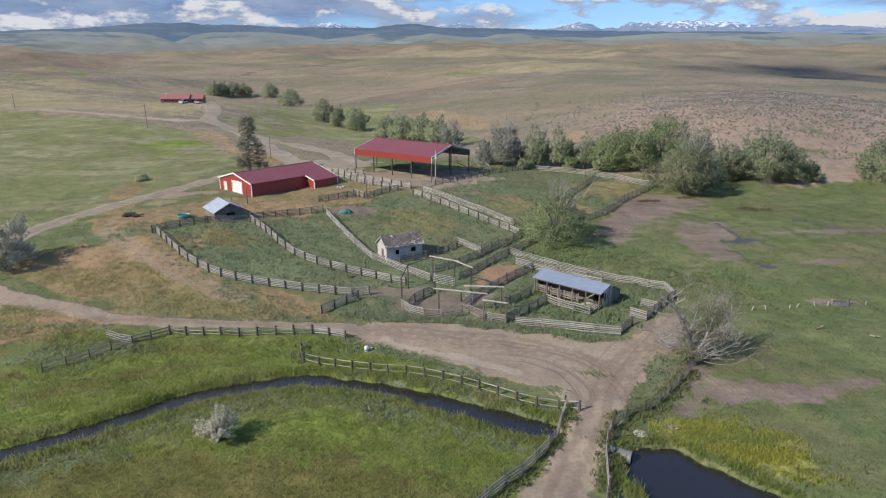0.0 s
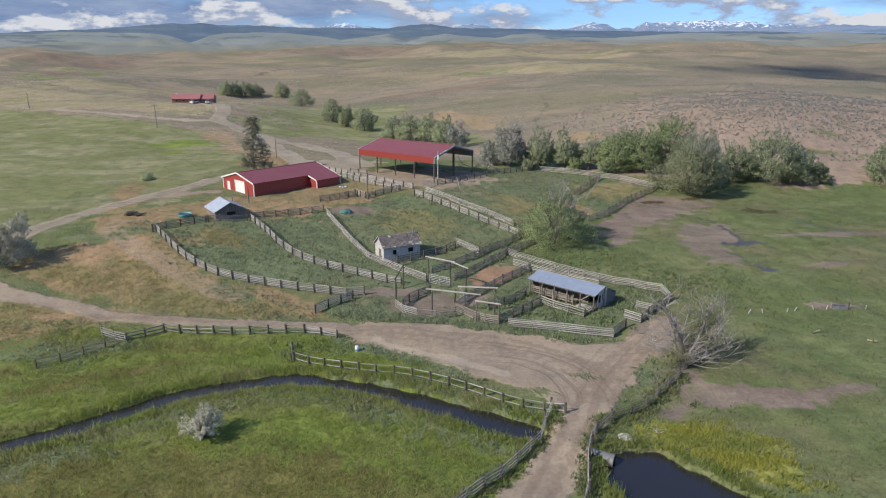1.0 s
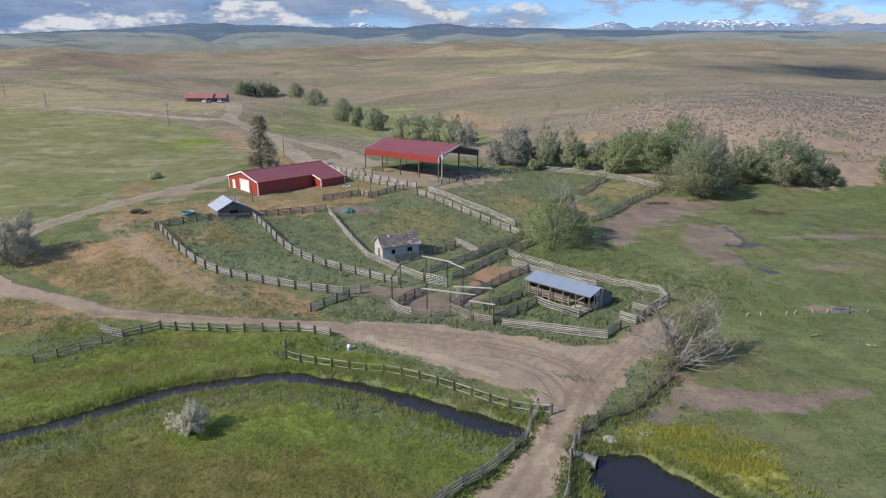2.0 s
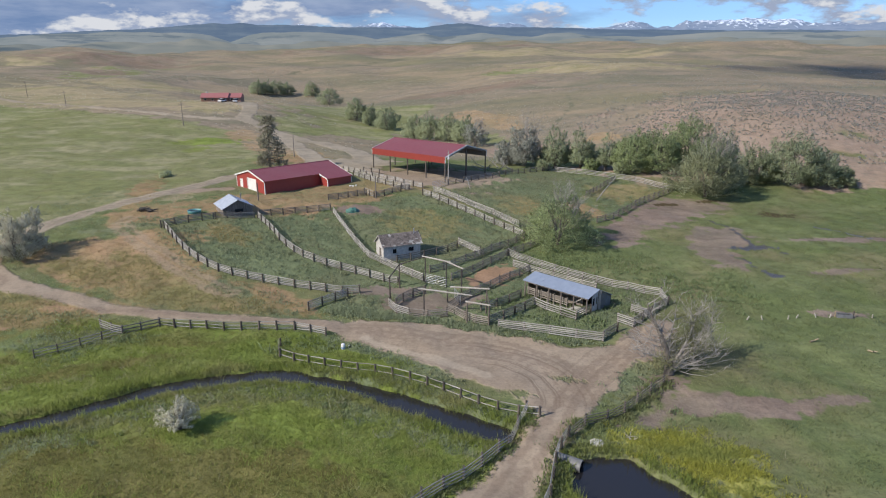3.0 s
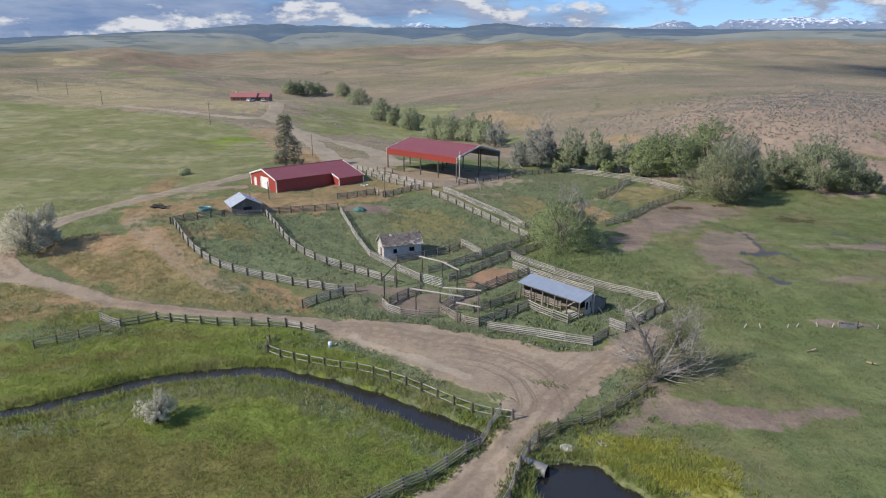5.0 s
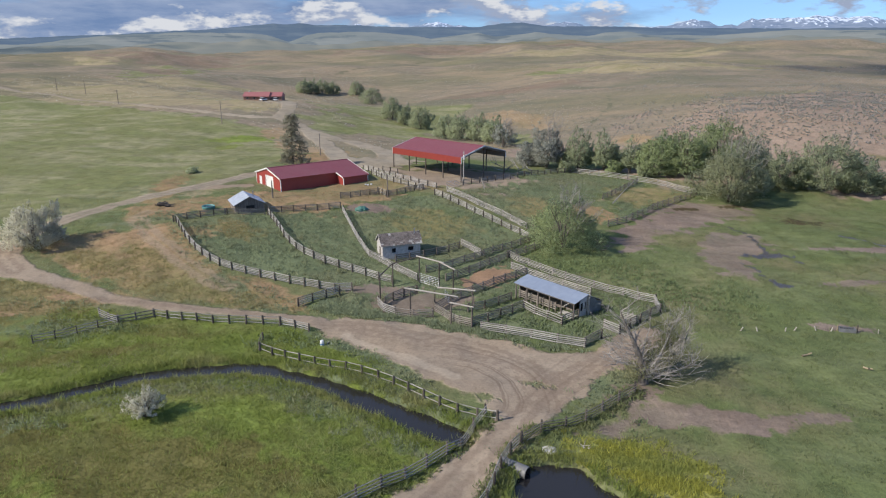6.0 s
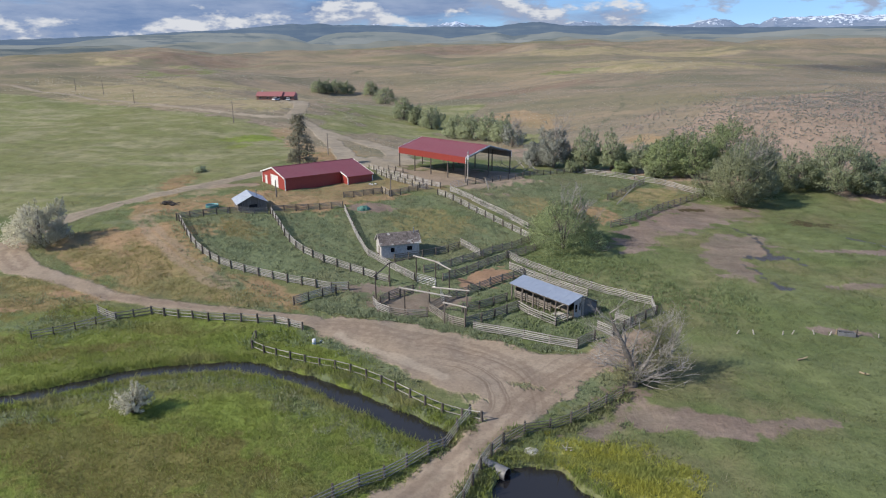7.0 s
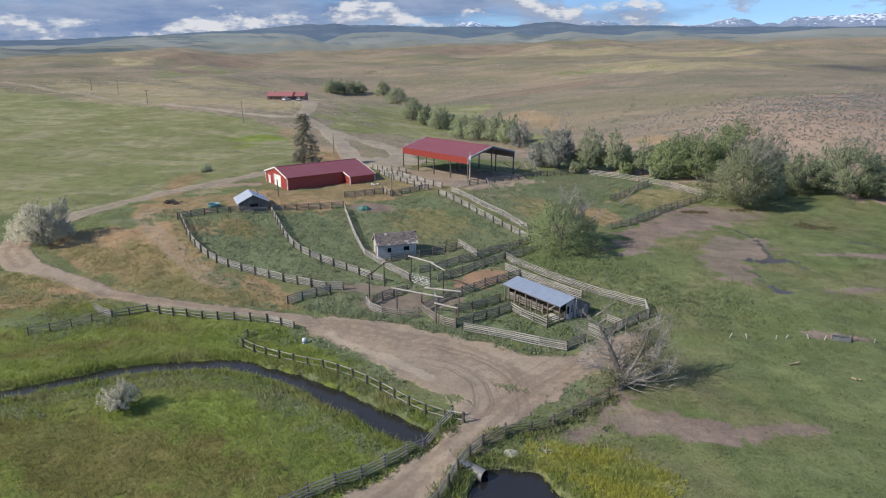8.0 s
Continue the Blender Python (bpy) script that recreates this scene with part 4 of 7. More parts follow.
def tube_part(name, paths, material, parent, label="", sides=6):
    v, q = tubes(paths, sides)
    me = mesh_arrays(name, v, q)
    me.materials.append(material)
    me.polygons.foreach_set("use_smooth", np.ones(len(me.polygons), bool))
    ob = new(name, me)
    ob.parent = parent
    if label:
        tagged(ob, label)
    return ob


def log_mesh(name, material, radius=0.1, sides=8, rings=4, seed=0, taper=0.85):
    """A rough round log of length 1 along z, with cut ends."""
    rng = random.Random(seed)
    bm = bmesh.new()
    rows = []
    for i in range(rings + 1):
        t = i / rings
        ox, oy, k = rng.uniform(-0.1, 0.1) * radius, rng.uniform(-0.1, 0.1) * radius, 1 + (taper - 1) * t + rng.uniform(-0.05, 0.05)
        rows.append([bm.verts.new((ox + radius * k * math.cos(6.2832 * s / sides), oy + radius * k * math.sin(6.2832 * s / sides), t)) for s in range(sides)])
    for a, b in zip(rows[:-1], rows[1:]):
        for s in range(sides):
            bm.faces.new((a[s], a[(s + 1) % sides], b[(s + 1) % sides], b[s]))
    bm.faces.new(rows[0][::-1])
    bm.faces.new(rows[-1])
    me = bpy.data.meshes.new(name)
    bm.to_mesh(me)
    bm.free()
    me.materials.append(material)
    return me


def board_mesh(name, material, seed):
    """A rough rail of length 1 along x, wavy and a little chipped."""
    rng = random.Random(seed)
    bm = bmesh.new()
    rows = []
    for i in range(4):
        x, s, k = i / 3, rng.uniform(-0.012, 0.012), rng.uniform(0.88, 1.08)
        rows.append([bm.verts.new((x, y, z * k + s)) for y, z in ((-0.025, -0.068), (0.025, -0.068), (0.028, 0.052), (0.0, 0.068), (-0.028, 0.052))])
    for a, b in zip(rows[:-1], rows[1:]):
        for s in range(5):
            bm.faces.new((a[s], a[(s + 1) % 5], b[(s + 1) % 5], b[s]))
    bm.faces.new(rows[0][::-1])
    bm.faces.new(rows[-1])
    bmesh.ops.recalc_face_normals(bm, faces=bm.faces)
    me = bpy.data.meshes.new(name)
    bm.to_mesh(me)
    bm.free()
    me.materials.append(material)
    return me


POSTS = [log_mesh("post", POST, 0.11, 8, 3, s) for s in range(3)]
RAILS = [board_mesh("rail", RAIL, s) for s in range(4)]
RAILS_DARK = [board_mesh("rail", RAIL_DARK, 10 + s) for s in range(4)]


def spaced(pts, gap):
    length = sum(math.dist(a, b) for a, b in zip(pts[:-1], pts[1:]))
    n = max(1, round(length / gap))
    out, want, gone = [], 0.0, 0.0
    for a, b in zip(pts[:-1], pts[1:]):
        d = math.dist(a, b)
        while want <= gone + d + 1e-6 and len(out) <= n:
            t = (want - gone) / d
            out.append((a[0] + (b[0] - a[0]) * t, a[1] + (b[1] - a[1]) * t))
            want += length / n
        gone += d
    return out


def bar(a, b):
    """The pose that lays a piece of length 1 along x from a to b."""
    a, b = Vector(a), Vector(b)
    d = b - a
    x = d.normalized()
    y = Vector((0, 0, 1)).cross(x).normalized()
    z = x.cross(y)
    return Matrix.Translation(a) @ Matrix((x, y, z)).transposed().to_4x4() @ Matrix.Diagonal((d.length, 1, 1, 1))


def upright(a, b, thick=1.0):
    """The pose that stands a log of length 1 from a up to b."""
    a, b = Vector(a), Vector(b)
    d = b - a
    return Matrix.Translation(a) @ d.to_track_quat("Z", "Y").to_matrix().to_4x4() @ Matrix.Diagonal((thick, thick, d.length, 1))


def fence(pts, rails=5, high=1.22, gap=2.5, side=1, dark=False, label="weathered grey board fence with dark posts", seed=1, thick=1.12, wonky=0.03, slim=1.0):
    rng = random.Random(seed * 31 + int(pts[0][0] * 10))
    stops = spaced(pts, gap)
    x0, y0 = stops[0]
    home = empty("rail_fence", x0, y0, gz(x0, y0), 0, label, "fence", "ranch fences")
    inv = Vector((x0, y0, gz(x0, y0)))
    tops = []
    for x, y in stops:
        z = gz(x, y)
        h = high + 0.12 + rng.uniform(-0.05, 0.10)
        lean = (rng.uniform(-0.05, 0.05), rng.uniform(-0.05, 0.05))
        shared("post", rng.choice(POSTS), home, upright(Vector((x, y, z - 0.15)) - inv, Vector((x + lean[0], y + lean[1], z + h)) - inv, thick))
        tops.append((x, y, z))
    pick = RAILS_DARK if dark else RAILS
    for (ax, ay, az), (bx, by, bz) in zip(tops[:-1], tops[1:]):
        d = Vector((bx - ax, by - ay, 0)).normalized()
        off = Vector((-d.y, d.x, 0)) * 0.13 * side
        for k in range(rails):
            h = 0.22 + (high - 0.22) * (k / max(1, rails - 1)) if rails > 1 else high * 0.85
            ea, eb = rng.uniform(-wonky, wonky), rng.uniform(-wonky, wonky)
            a = Vector((ax, ay, az + h + ea)) + off - d * 0.1 - inv
            b = Vector((bx, by, bz + h + eb)) + off + d * 0.1 - inv
            shared("rail", rng.choice(pick), home, bar(a, b) @ Matrix.Diagonal((1.0, slim, slim, 1.0)))
    return home


# ---- buildings ----
def frame_of(name, origin, along, z, label, category):
    """An Empty at a building's corner whose x runs along the given way."""
    return empty(name, origin[0], origin[1], z, math.degrees(math.atan2(along[1], along[0])), label, category)


def roof_slab(name, a, b, c, d, thick, material, parent, label=""):
    return part(name, prism([a, b, c, d], (0, 0, -thick)), material, parent, label)


def ribs(a, b, up, count, material, parent):
    """Raised seams of a metal roof: from the eave a..b up the slope by the vector up."""
    bm = bmesh.new()
    a, b, up = Vector(a), Vector(b), Vector(up)
    d = (b - a)
    n = d.cross(up).normalized()
    if n.z < 0:
        n = -n
    w, lift = d.normalized() * 0.025, 0.012
    for i in range(1, count):
        p = a + d * (i / count)
        vs = [bm.verts.new(q) for q in (p - w, p + w, p + w + up, p - w + up, p - w + n * lift, p + w + n * lift, p + w + up + n * lift, p - w + up + n * lift)]
        for f in ((4, 5, 6, 7), (0, 1, 5, 4), (1, 2, 6, 5), (2, 3, 7, 6), (3, 0, 4, 7)):
            bm.faces.new([vs[k] for k in f])
    bmesh.ops.recalc_face_normals(bm, faces=bm.faces)
    return part("roof_seams", bm, material, parent)


def build_barn():
    """Local x runs across the gable end that faces south-west, y along the ridge."""
    z0 = 6.0
    o = frame_of("barn", (-49.1, 137.2), (9.3, -7.9), z0, "long red metal barn with white trim and white doors", "barn")
    W, Ln, E, Rz, B0, B1 = 12.2, 20.6, 2.95, 4.55, 14.0, 15.2
    s = (Rz - E) / (W / 2)
    eb = E - s * (B1 - W)
    # the gable wall with two openings, in strips round them
    t = 0.15

    def wall_top(x):
        return Rz - s * abs(x - W / 2)

    d1, d2 = (1.7, 2.75), (4.9, 8.6)
    bm = bmesh.new()
    cuts = [0, d1[0], d1[1], d2[0], W / 2, d2[1], W]
    for x0, x1 in zip(cuts[:-1], cuts[1:]):
        low = 2.15 if (x0, x1) == d1 else 2.75 if x0 >= d2[0] and x1 <= d2[1] else -0.6
        b2 = prism([(x0, 0, low), (x1, 0, low), (x1, 0, wall_top(x1) - 0.05), (x0, 0, wall_top(x0) - 0.05)], (0, t, 0))
        me = bpy.data.meshes.new("strip")
        b2.to_mesh(me)
        b2.free()
        bm.from_mesh(me)
        bpy.data.meshes.remove(me)
    part("wall", bm, RED_WALL, o)
    part("wall", boxes((0.002, t, t, Ln - t, -0.6, E - 0.05)), RED_WALL, o)
    part("wall", boxes((W - t, W, t, B0, -0.6, E - 0.05)), RED_WALL, o)
    part("wall", boxes((W, B1 - t, B0, B0 + t, -0.6, eb - 0.05)), RED_WALL, o)
    part("wall", boxes((B1 - t, B1, B0, Ln - t, -0.6, eb - 0.05)), RED_WALL, o)
    part("wall", prism([(0, Ln, -0.6), (B1, Ln, -0.6), (B1, Ln, eb - 0.05), (W / 2, Ln, Rz - 0.05), (0, Ln, E - 0.05)], (0, -t, 0)), RED_WALL, o)
    door = part("overhead_door", boxes(*[(d2[0] + 0.05, d2[1] - 0.05, 0.05, 0.11, 0.02 + 0.68 * i, 0.68 * (i + 1)) for i in range(4)]), WHITE, o, "closed white overhead door")
    part("door_handle", boxes((6.6, 6.9, 0.02, 0.05, 0.3, 0.36)), STEEL, door)
    wd = part("walk_door", boxes((d1[0] + 0.04, d1[1] - 0.04, 0.04, 0.10, 0, 2.1, )), WHITE, o, "closed white walk door")
    part("door_handle", boxes((d1[1] - 0.18, d1[1] - 0.08, -0.02, 0.04, 1.0, 1.06)), STEEL, wd)
    ov = 0.25
    roof = roof_slab("roof", (-ov, -ov, E - s * ov), (W / 2, -ov, Rz), (W / 2, Ln + ov, Rz), (-ov, Ln + ov, E - s * ov), 0.10, RED_ROOF, o, "wine-red ribbed metal roof")
    ribs((-ov, -ov, E - s * ov), (-ov, Ln + ov, E - s * ov), (W / 2 + ov, 0, s * (W / 2 + ov)), 23, RED_ROOF, roof)
    roof = roof_slab("roof", (W / 2, -ov, Rz), (W + ov, -ov, E - s * ov), (W + ov, B0 - ov, E - s * ov), (W / 2, B0 - ov, Rz), 0.10, RED_ROOF, o, "wine-red ribbed metal roof")
    ribs((W + ov, -ov, E - s * ov), (W + ov, B0 - ov, E - s * ov), (-W / 2 - ov, 0, s * (W / 2 + ov)), 15, RED_ROOF, roof)
    roof = roof_slab("roof", (W / 2, B0 - ov, Rz), (B1 + ov, B0 - ov, eb - s * ov), (B1 + ov, Ln + ov, eb - s * ov), (W / 2, Ln + ov, Rz), 0.10, RED_ROOF, o, "wine-red ribbed metal roof")
    ribs((B1 + ov, B0 - ov, eb - s * ov), (B1 + ov, Ln + ov, eb - s * ov), (-W / 2 - ov - B1 + W, 0, s * (W / 2 + ov + B1 - W)), 8, RED_ROOF, roof)
    part("ridge_cap", boxes((W / 2 - 0.18, W / 2 + 0.18, -ov, Ln + ov, Rz - 0.02, Rz + 0.05)), RED_ROOF, o)
    for a, b in (((-ov, E - s * ov), (W / 2, Rz)), ((W / 2, Rz), (W + ov, E - s * ov))):
        part("rake_trim", prism([(a[0], -ov - 0.03, a[1] + 0.06), (b[0], -ov - 0.03, b[1] + 0.06), (b[0], -ov - 0.03, b[1] - 0.24), (a[0], -ov - 0.03, a[1] - 0.24)], (0, 0.06, 0)), WHITE, o, "white rake board")
    part("rake_trim", prism([(W + ov, B0 - ov - 0.03, E - s * ov + 0.06), (B1 + ov, B0 - ov - 0.03, eb - s * ov + 0.06), (B1 + ov, B0 - ov - 0.03, eb - s * ov - 0.24), (W + ov, B0 - ov - 0.03, E - s * ov - 0.24)], (0, 0.06, 0)), WHITE, o)
    part("rake_trim", prism([(W / 2, Ln + ov - 0.03, Rz + 0.06), (B1 + ov, Ln + ov - 0.03, eb - s * ov + 0.06), (B1 + ov, Ln + ov - 0.03, eb - s * ov - 0.22), (W / 2, Ln + ov - 0.03, Rz - 0.22)], (0, 0.06, 0)), WHITE, o)
    part("eave_trim", boxes((W + ov - 0.04, W + ov + 0.03, -ov, B0 - ov, E - s * ov - 0.2, E - s * ov + 0.0)), RED_WALL, o)
    part("eave_trim", boxes((B1 + ov - 0.04, B1 + ov + 0.03, B0 - ov, Ln + ov, eb - s * ov - 0.2, eb - s * ov)), RED_WALL, o)
    for x, y, top in ((0, -0.03, E), (W - 0.12, -0.03, E), (B1 - 0.12, B0 - 0.03, eb), (B1 - 0.12, Ln - 0.09, eb)):
        part("corner_trim", boxes((x - 0.03, x + 0.16, y, y + 0.16, -0.5, top - 0.12)), WHITE, o, "white corner trim")
    for x0, x1, top in ((d1[0], d1[1], 2.12), (d2[0], d2[1], 2.75)):
        part("door_trim", boxes((x0 - 0.1, x0 + 0.02, -0.03, 0.02, 0, top + 0.1), (x1 - 0.02, x1 + 0.1, -0.03, 0.02, 0, top + 0.1), (x0 + 0.02, x1 - 0.02, -0.03, 0.02, top, top + 0.1)), WHITE, o)


def build_hay_barn():
    """Local x along the eave, y to the back. Open on all sides, with a deep red fascia."""
    z0 = 6.2
    o = frame_of("hay_barn", (-22.6, 161.3), (19.9, -14.1), z0, "open pole barn with red metal roof and deep red fascia", "barn")
    Ln, D, E, R = 24.4, 16.2, 5.75, 7.78
    F = 1.5
    s = (R - E) / (D / 2)
    front = roof_slab("roof", (0, 0, E), (Ln, 0, E), (Ln, D / 2, R), (0, D / 2, R), 0.06, RED_ROOF, o, "wine-red ribbed metal roof")
    ribs((0, 0, E), (Ln, 0, E), (0, D / 2, R - E), 27, RED_ROOF, front)
    back = roof_slab("roof", (0, D / 2, R), (Ln, D / 2, R), (Ln, D, E), (0, D, E), 0.06, RED_ROOF, o, "wine-red ribbed metal roof")
    part("roof_lining", prism([(0.05, D / 2, R - 0.07), (Ln - 0.05, D / 2, R - 0.07), (Ln - 0.05, D - 0.05, E - 0.06), (0.05, D - 0.05, E - 0.06)], (0, 0, -0.04)), TIN_DARK, back, "dull grey underside")
    part("roof_lining", prism([(0.05, 0.05, E - 0.06), (Ln - 0.05, 0.05, E - 0.06), (Ln - 0.05, D / 2, R - 0.07), (0.05, D / 2, R - 0.07)], (0, 0, -0.04)), TIN_DARK, front, "dull grey underside")
    part("ridge_cap", boxes((-0.02, Ln + 0.02, D / 2 - 0.18, D / 2 + 0.18, R - 0.02, R + 0.05)), RED_ROOF, o)
    part("fascia", boxes((0, Ln, -0.06, 0.0, E - F, E - 0.02)), RED_FASCIA, o, "bright red metal fascia along the eave")
    part("fascia", boxes((0, Ln, D, D + 0.05, E - F, E - 0.02)), TIN_DARK, o, "grey metal fascia along the eave")
    for x in (-0.08, Ln):
        part("rake_trim", prism([(x, -0.06, E + 0.08), (x, D / 2, R + 0.08), (x, D / 2, R - 0.22), (x, -0.06, E - 0.22)], (0.08, 0, 0)), WHITE, o, "white rake board")
        part("rake_trim", prism([(x, D / 2, R + 0.08), (x, D + 0.05, E + 0.08), (x, D + 0.05, E - 0.18), (x, D / 2, R - 0.18)], (0.08, 0, 0)), WHITE if x < 0 else TIN, o)
        part("corner_trim", boxes((x, x + 0.08, -0.1, 0.06, E - F, E - 0.2)), WHITE, o, "white corner trim")
    part("corner_trim", boxes((Ln, Ln + 0.08, D - 0.06, D + 0.1, E - F, E - 0.2)), WHITE, o)
    for i in range(5):
        for y in (0.15, D / 2, D - 0.15):
            if y == D / 2 and i not in (0, 2, 4):
                continue
            top = E - 0.25 if y != D / 2 else R - 0.3
            x = 0.15 + (Ln - 0.3) * i / 4
            w = o.matrix_basis @ Vector((x, y, 0))
            part("post", boxes((x - 0.12, x + 0.12, y - 0.12, y + 0.12, gz(w.x, w.y) - z0 - 0.3, top), bevel=0.02), POST, o, "dark timber post")
    for y in (0.15, D - 0.15):
        part("header_beam", boxes((0.1, Ln - 0.1, y - 0.06, y + 0.06, E - 0.55, E - 0.25)), BOARD, o)
    for i in range(5):
        x = 0.15 + (Ln - 0.3) * i / 4
        bm = prism([(x - 0.04, 0.1, E - 0.35), (x - 0.04, D / 2, R - 0.32), (x - 0.04, D - 0.1, E - 0.35), (x - 0.04, D - 0.1, E - 0.55), (x - 0.04, D / 2, R - 0.55), (x - 0.04, 0.1, E - 0.55)], (0.08, 0, 0))
        part("rafter", bm, BOARD, o)


def board_wall(o, x0, x1, y, z0, z1, material, axis="x", top=None, gaps=(), wide=0.22):
    """A wall of upright boards, each a piece of its own; top gives the height at a place, gaps are openings (from, to, low, high)."""
    n = max(1, round((x1 - x0) / wide))
    rng = random.Random(int(abs(x0 * 7 + y * 13) * 10))
    for i in range(n):
        a, b = x0 + (x1 - x0) * i / n + 0.006, x0 + (x1 - x0) * (i + 1) / n - 0.006
        m = (a + b) / 2
        ht = z1 if top is None else top(m)
        spans = [(z0 + rng.uniform(-0.02, 0.05), ht)]
        for g0, g1, lo, hi in gaps:
            if g0 < m < g1:
                spans = [(z0, lo), (hi, ht)]
        out = rng.uniform(0, 0.02)
        for lo, hi in spans:
            if hi - lo > 0.05:
                r = (a, b, y - out, y + 0.03 - out, lo, hi) if axis == "x" else (y - out, y + 0.03 - out, a, b, lo, hi)
                part("board", boxes(r), material, o)


def build_shed():
    """Small dark board shed with a bright tin roof, gable towards the pens. Local x along the ridge from front to back."""
    o = frame_of("board_shed", (-38.8, 112.3), (-3.6, 4.8), 5.1, "small weathered board shed with shiny tin roof", "shed")
    Ln, H, E, R = 6.0, 2.75, 2.15, 3.55
    s = (R - E) / H
    low = gz(-41, 114) - 5.1 - 0.4
    board_wall(o, -H + 0.1, H - 0.1, 0.05, low, E, BOARD, "y", lambda v: R - 0.1 - s * abs(v), [(-0.9, 0.6, 1.15, 1.75)])
    part("wall", boxes((Ln - 0.15, Ln - 0.05, -H + 0.1, H - 0.1, low, E)), BOARD, o)
    part("wall", boxes((0.1, Ln - 0.15, -H + 0.05, -H + 0.12, low, E - 0.05)), BOARD, o)
    part("wall", boxes((0.1, Ln - 0.15, H - 0.12, H - 0.05, low, E - 0.05)), BOARD, o)
    # added black sheet: paints the shade seen through the gap
    part("shade_sheet", boxes((0.14, 0.18, -H + 0.15, H - 0.15, low, E - 0.1)), BLACK, o, "black sheet standing in for shade behind the opening")
    for sg in (1, -1):
        r = roof_slab("roof", (-0.3, 0, R), (Ln + 0.2, 0, R), (Ln + 0.2, sg * (H + 0.3), E - s * 0.3), (-0.3, sg * (H + 0.3), E - s * 0.3), 0.05, TIN, o, "bright tin roof")
        ribs((-0.3, sg * (H + 0.3), E - s * 0.3), (Ln + 0.2, sg * (H + 0.3), E - s * 0.3), (0, -sg * (H + 0.3), s * (H + 0.3)), 10, TIN, r)
    tube_part("stove_pipe", [[((2.2, -1.2, R - s * 1.2 - 0.1), 0.09), ((2.2, -1.2, R + 0.55), 0.09), ((2.2, -1.2, R + 0.56), 0.14), ((2.2, -1.2, R + 0.66), 0.02)]], STEEL, o, "pale metal stove pipe")


def build_hut():
    """Old whitewashed hut with a worn shingle roof. Local x along the ridge from west to east, y to the back."""
    z0 = 1.9
    o = frame_of("old_hut", (-10.0, 100.55), (6.1, 3.5), z0, "derelict whitewashed hut with a worn shingle roof", "hut")
    Ln, H, E, R = 6.6, 1.8, 2.45, 3.85
    s = (R - E) / H
    low, t = -0.6, 0.12
    wins = [(1.6, 2.3, 0.9, 1.7), (4.4, 5.4, 1.0, 1.75)]
    bm = bmesh.new()
    cuts = sorted({0.0, Ln, *[v for w in wins for v in w[:2]]})
    for a, b in zip(cuts[:-1], cuts[1:]):
        g = [w for w in wins if w[0] <= a and b <= w[1]]
        for lo, hi in ([(low, E)] if not g else [(low, g[0][2]), (g[0][3], E)]):
            box(bm, a, b, -H, -H + t, lo, hi)
    wall = part("wall", bm, LIMEWASH, o)
    for w in wins:
        part("window_frame", boxes((w[0] - 0.06, w[0] + 0.03, -H - 0.03, -H, w[2] - 0.06, w[3] + 0.06), (w[1] - 0.03, w[1] + 0.06, -H - 0.03, -H, w[2] - 0.06, w[3] + 0.06),
                                   (w[0] + 0.03, w[1] - 0.03, -H - 0.03, -H, w[3] - 0.02, w[3] + 0.06), (w[0] + 0.03, w[1] - 0.03, -H - 0.04, -H, w[2] - 0.06, w[2] + 0.02)), LIMEWASH, wall)
    part("wall", boxes((0, Ln, H - t, H, low, E)), LIMEWASH, o)
    for x, d in ((0.0, t), (Ln, -t)):
        part("wall", prism([(x, -H + t, low), (x, H - t, low), (x, H - t, E), (x, 0, R - 0.08), (x, -H + t, E)], (d, 0, 0)), LIMEWASH, o)
    part("door", boxes((-0.03, 0.0, -0.7, 0.15, low, 1.75)), BOARD, o, "narrow grey board door")
    # added black sheet: paints the shade behind the windows
    part("shade_sheet", boxes((0.3, Ln - 0.3, -H + 0.35, -H + 0.4, 0.2, 2.0)), BLACK, o, "black sheet standing in for the shade indoors")
    # shingles in courses, with bare places
    rng = random.Random(5)
    deck = []
    for sg in (-1, 1):
        roof = roof_slab("roof", (-0.25, 0, R), (Ln + 0.25, 0, R), (Ln + 0.25, sg * (H + 0.3), E - s * 0.3), (-0.25, sg * (H + 0.3), E - s * 0.3), 0.05, RAIL, o, "worn shingle roof with bare patches")
        courses, span = 9, H + 0.3
        for c in range(courses):
            x = -0.27
            while x < Ln + 0.2:
                w = rng.uniform(0.28, 0.5)
                y1, y0 = span * (1 - c / courses) + 0.03, span * (1 - (c + 1.25) / courses)
                y0 = max(y0, 0.0)
                if sg > 0 or not (rng.random() < 0.04 or (x > 4.2 and c in (0, 1, 2) and rng.random() < 0.5)):
                    z1, zz0, up = R - s * y1, R - s * y0, 0.03 + rng.uniform(0, 0.025)
                    bm = prism([(x, sg * y0, zz0 + 0.012), (x + w - 0.02, sg * y0, zz0 + 0.012), (x + w - 0.02, sg * y1, z1 + up), (x, sg * y1, z1 + up)], (0, 0, 0.02))
                    if sg < 0:
                        part("shingle", bm, SHINGLE, roof)
                    else:
                        me = bpy.data.meshes.new("shingle")
                        bm.to_mesh(me)
                        bm.free()
                        deck.append(me)
                x += w
        if sg > 0:
            bm = bmesh.new()
            for me in deck:
                bm.from_mesh(me)
                bpy.data.meshes.remove(me)
            tagged(part("shingles", bm, SHINGLE, roof), kind="stuff")
    tube_part("stove_pipe", [[((Ln - 0.55, -0.3, R - 0.4), 0.075), ((Ln - 0.55, -0.3, R + 0.55), 0.075), ((Ln - 0.55, -0.3, R + 0.57), 0.12), ((Ln - 0.55, -0.3, R + 0.66), 0.03)]], TIN, o, "thin pale stove pipe")
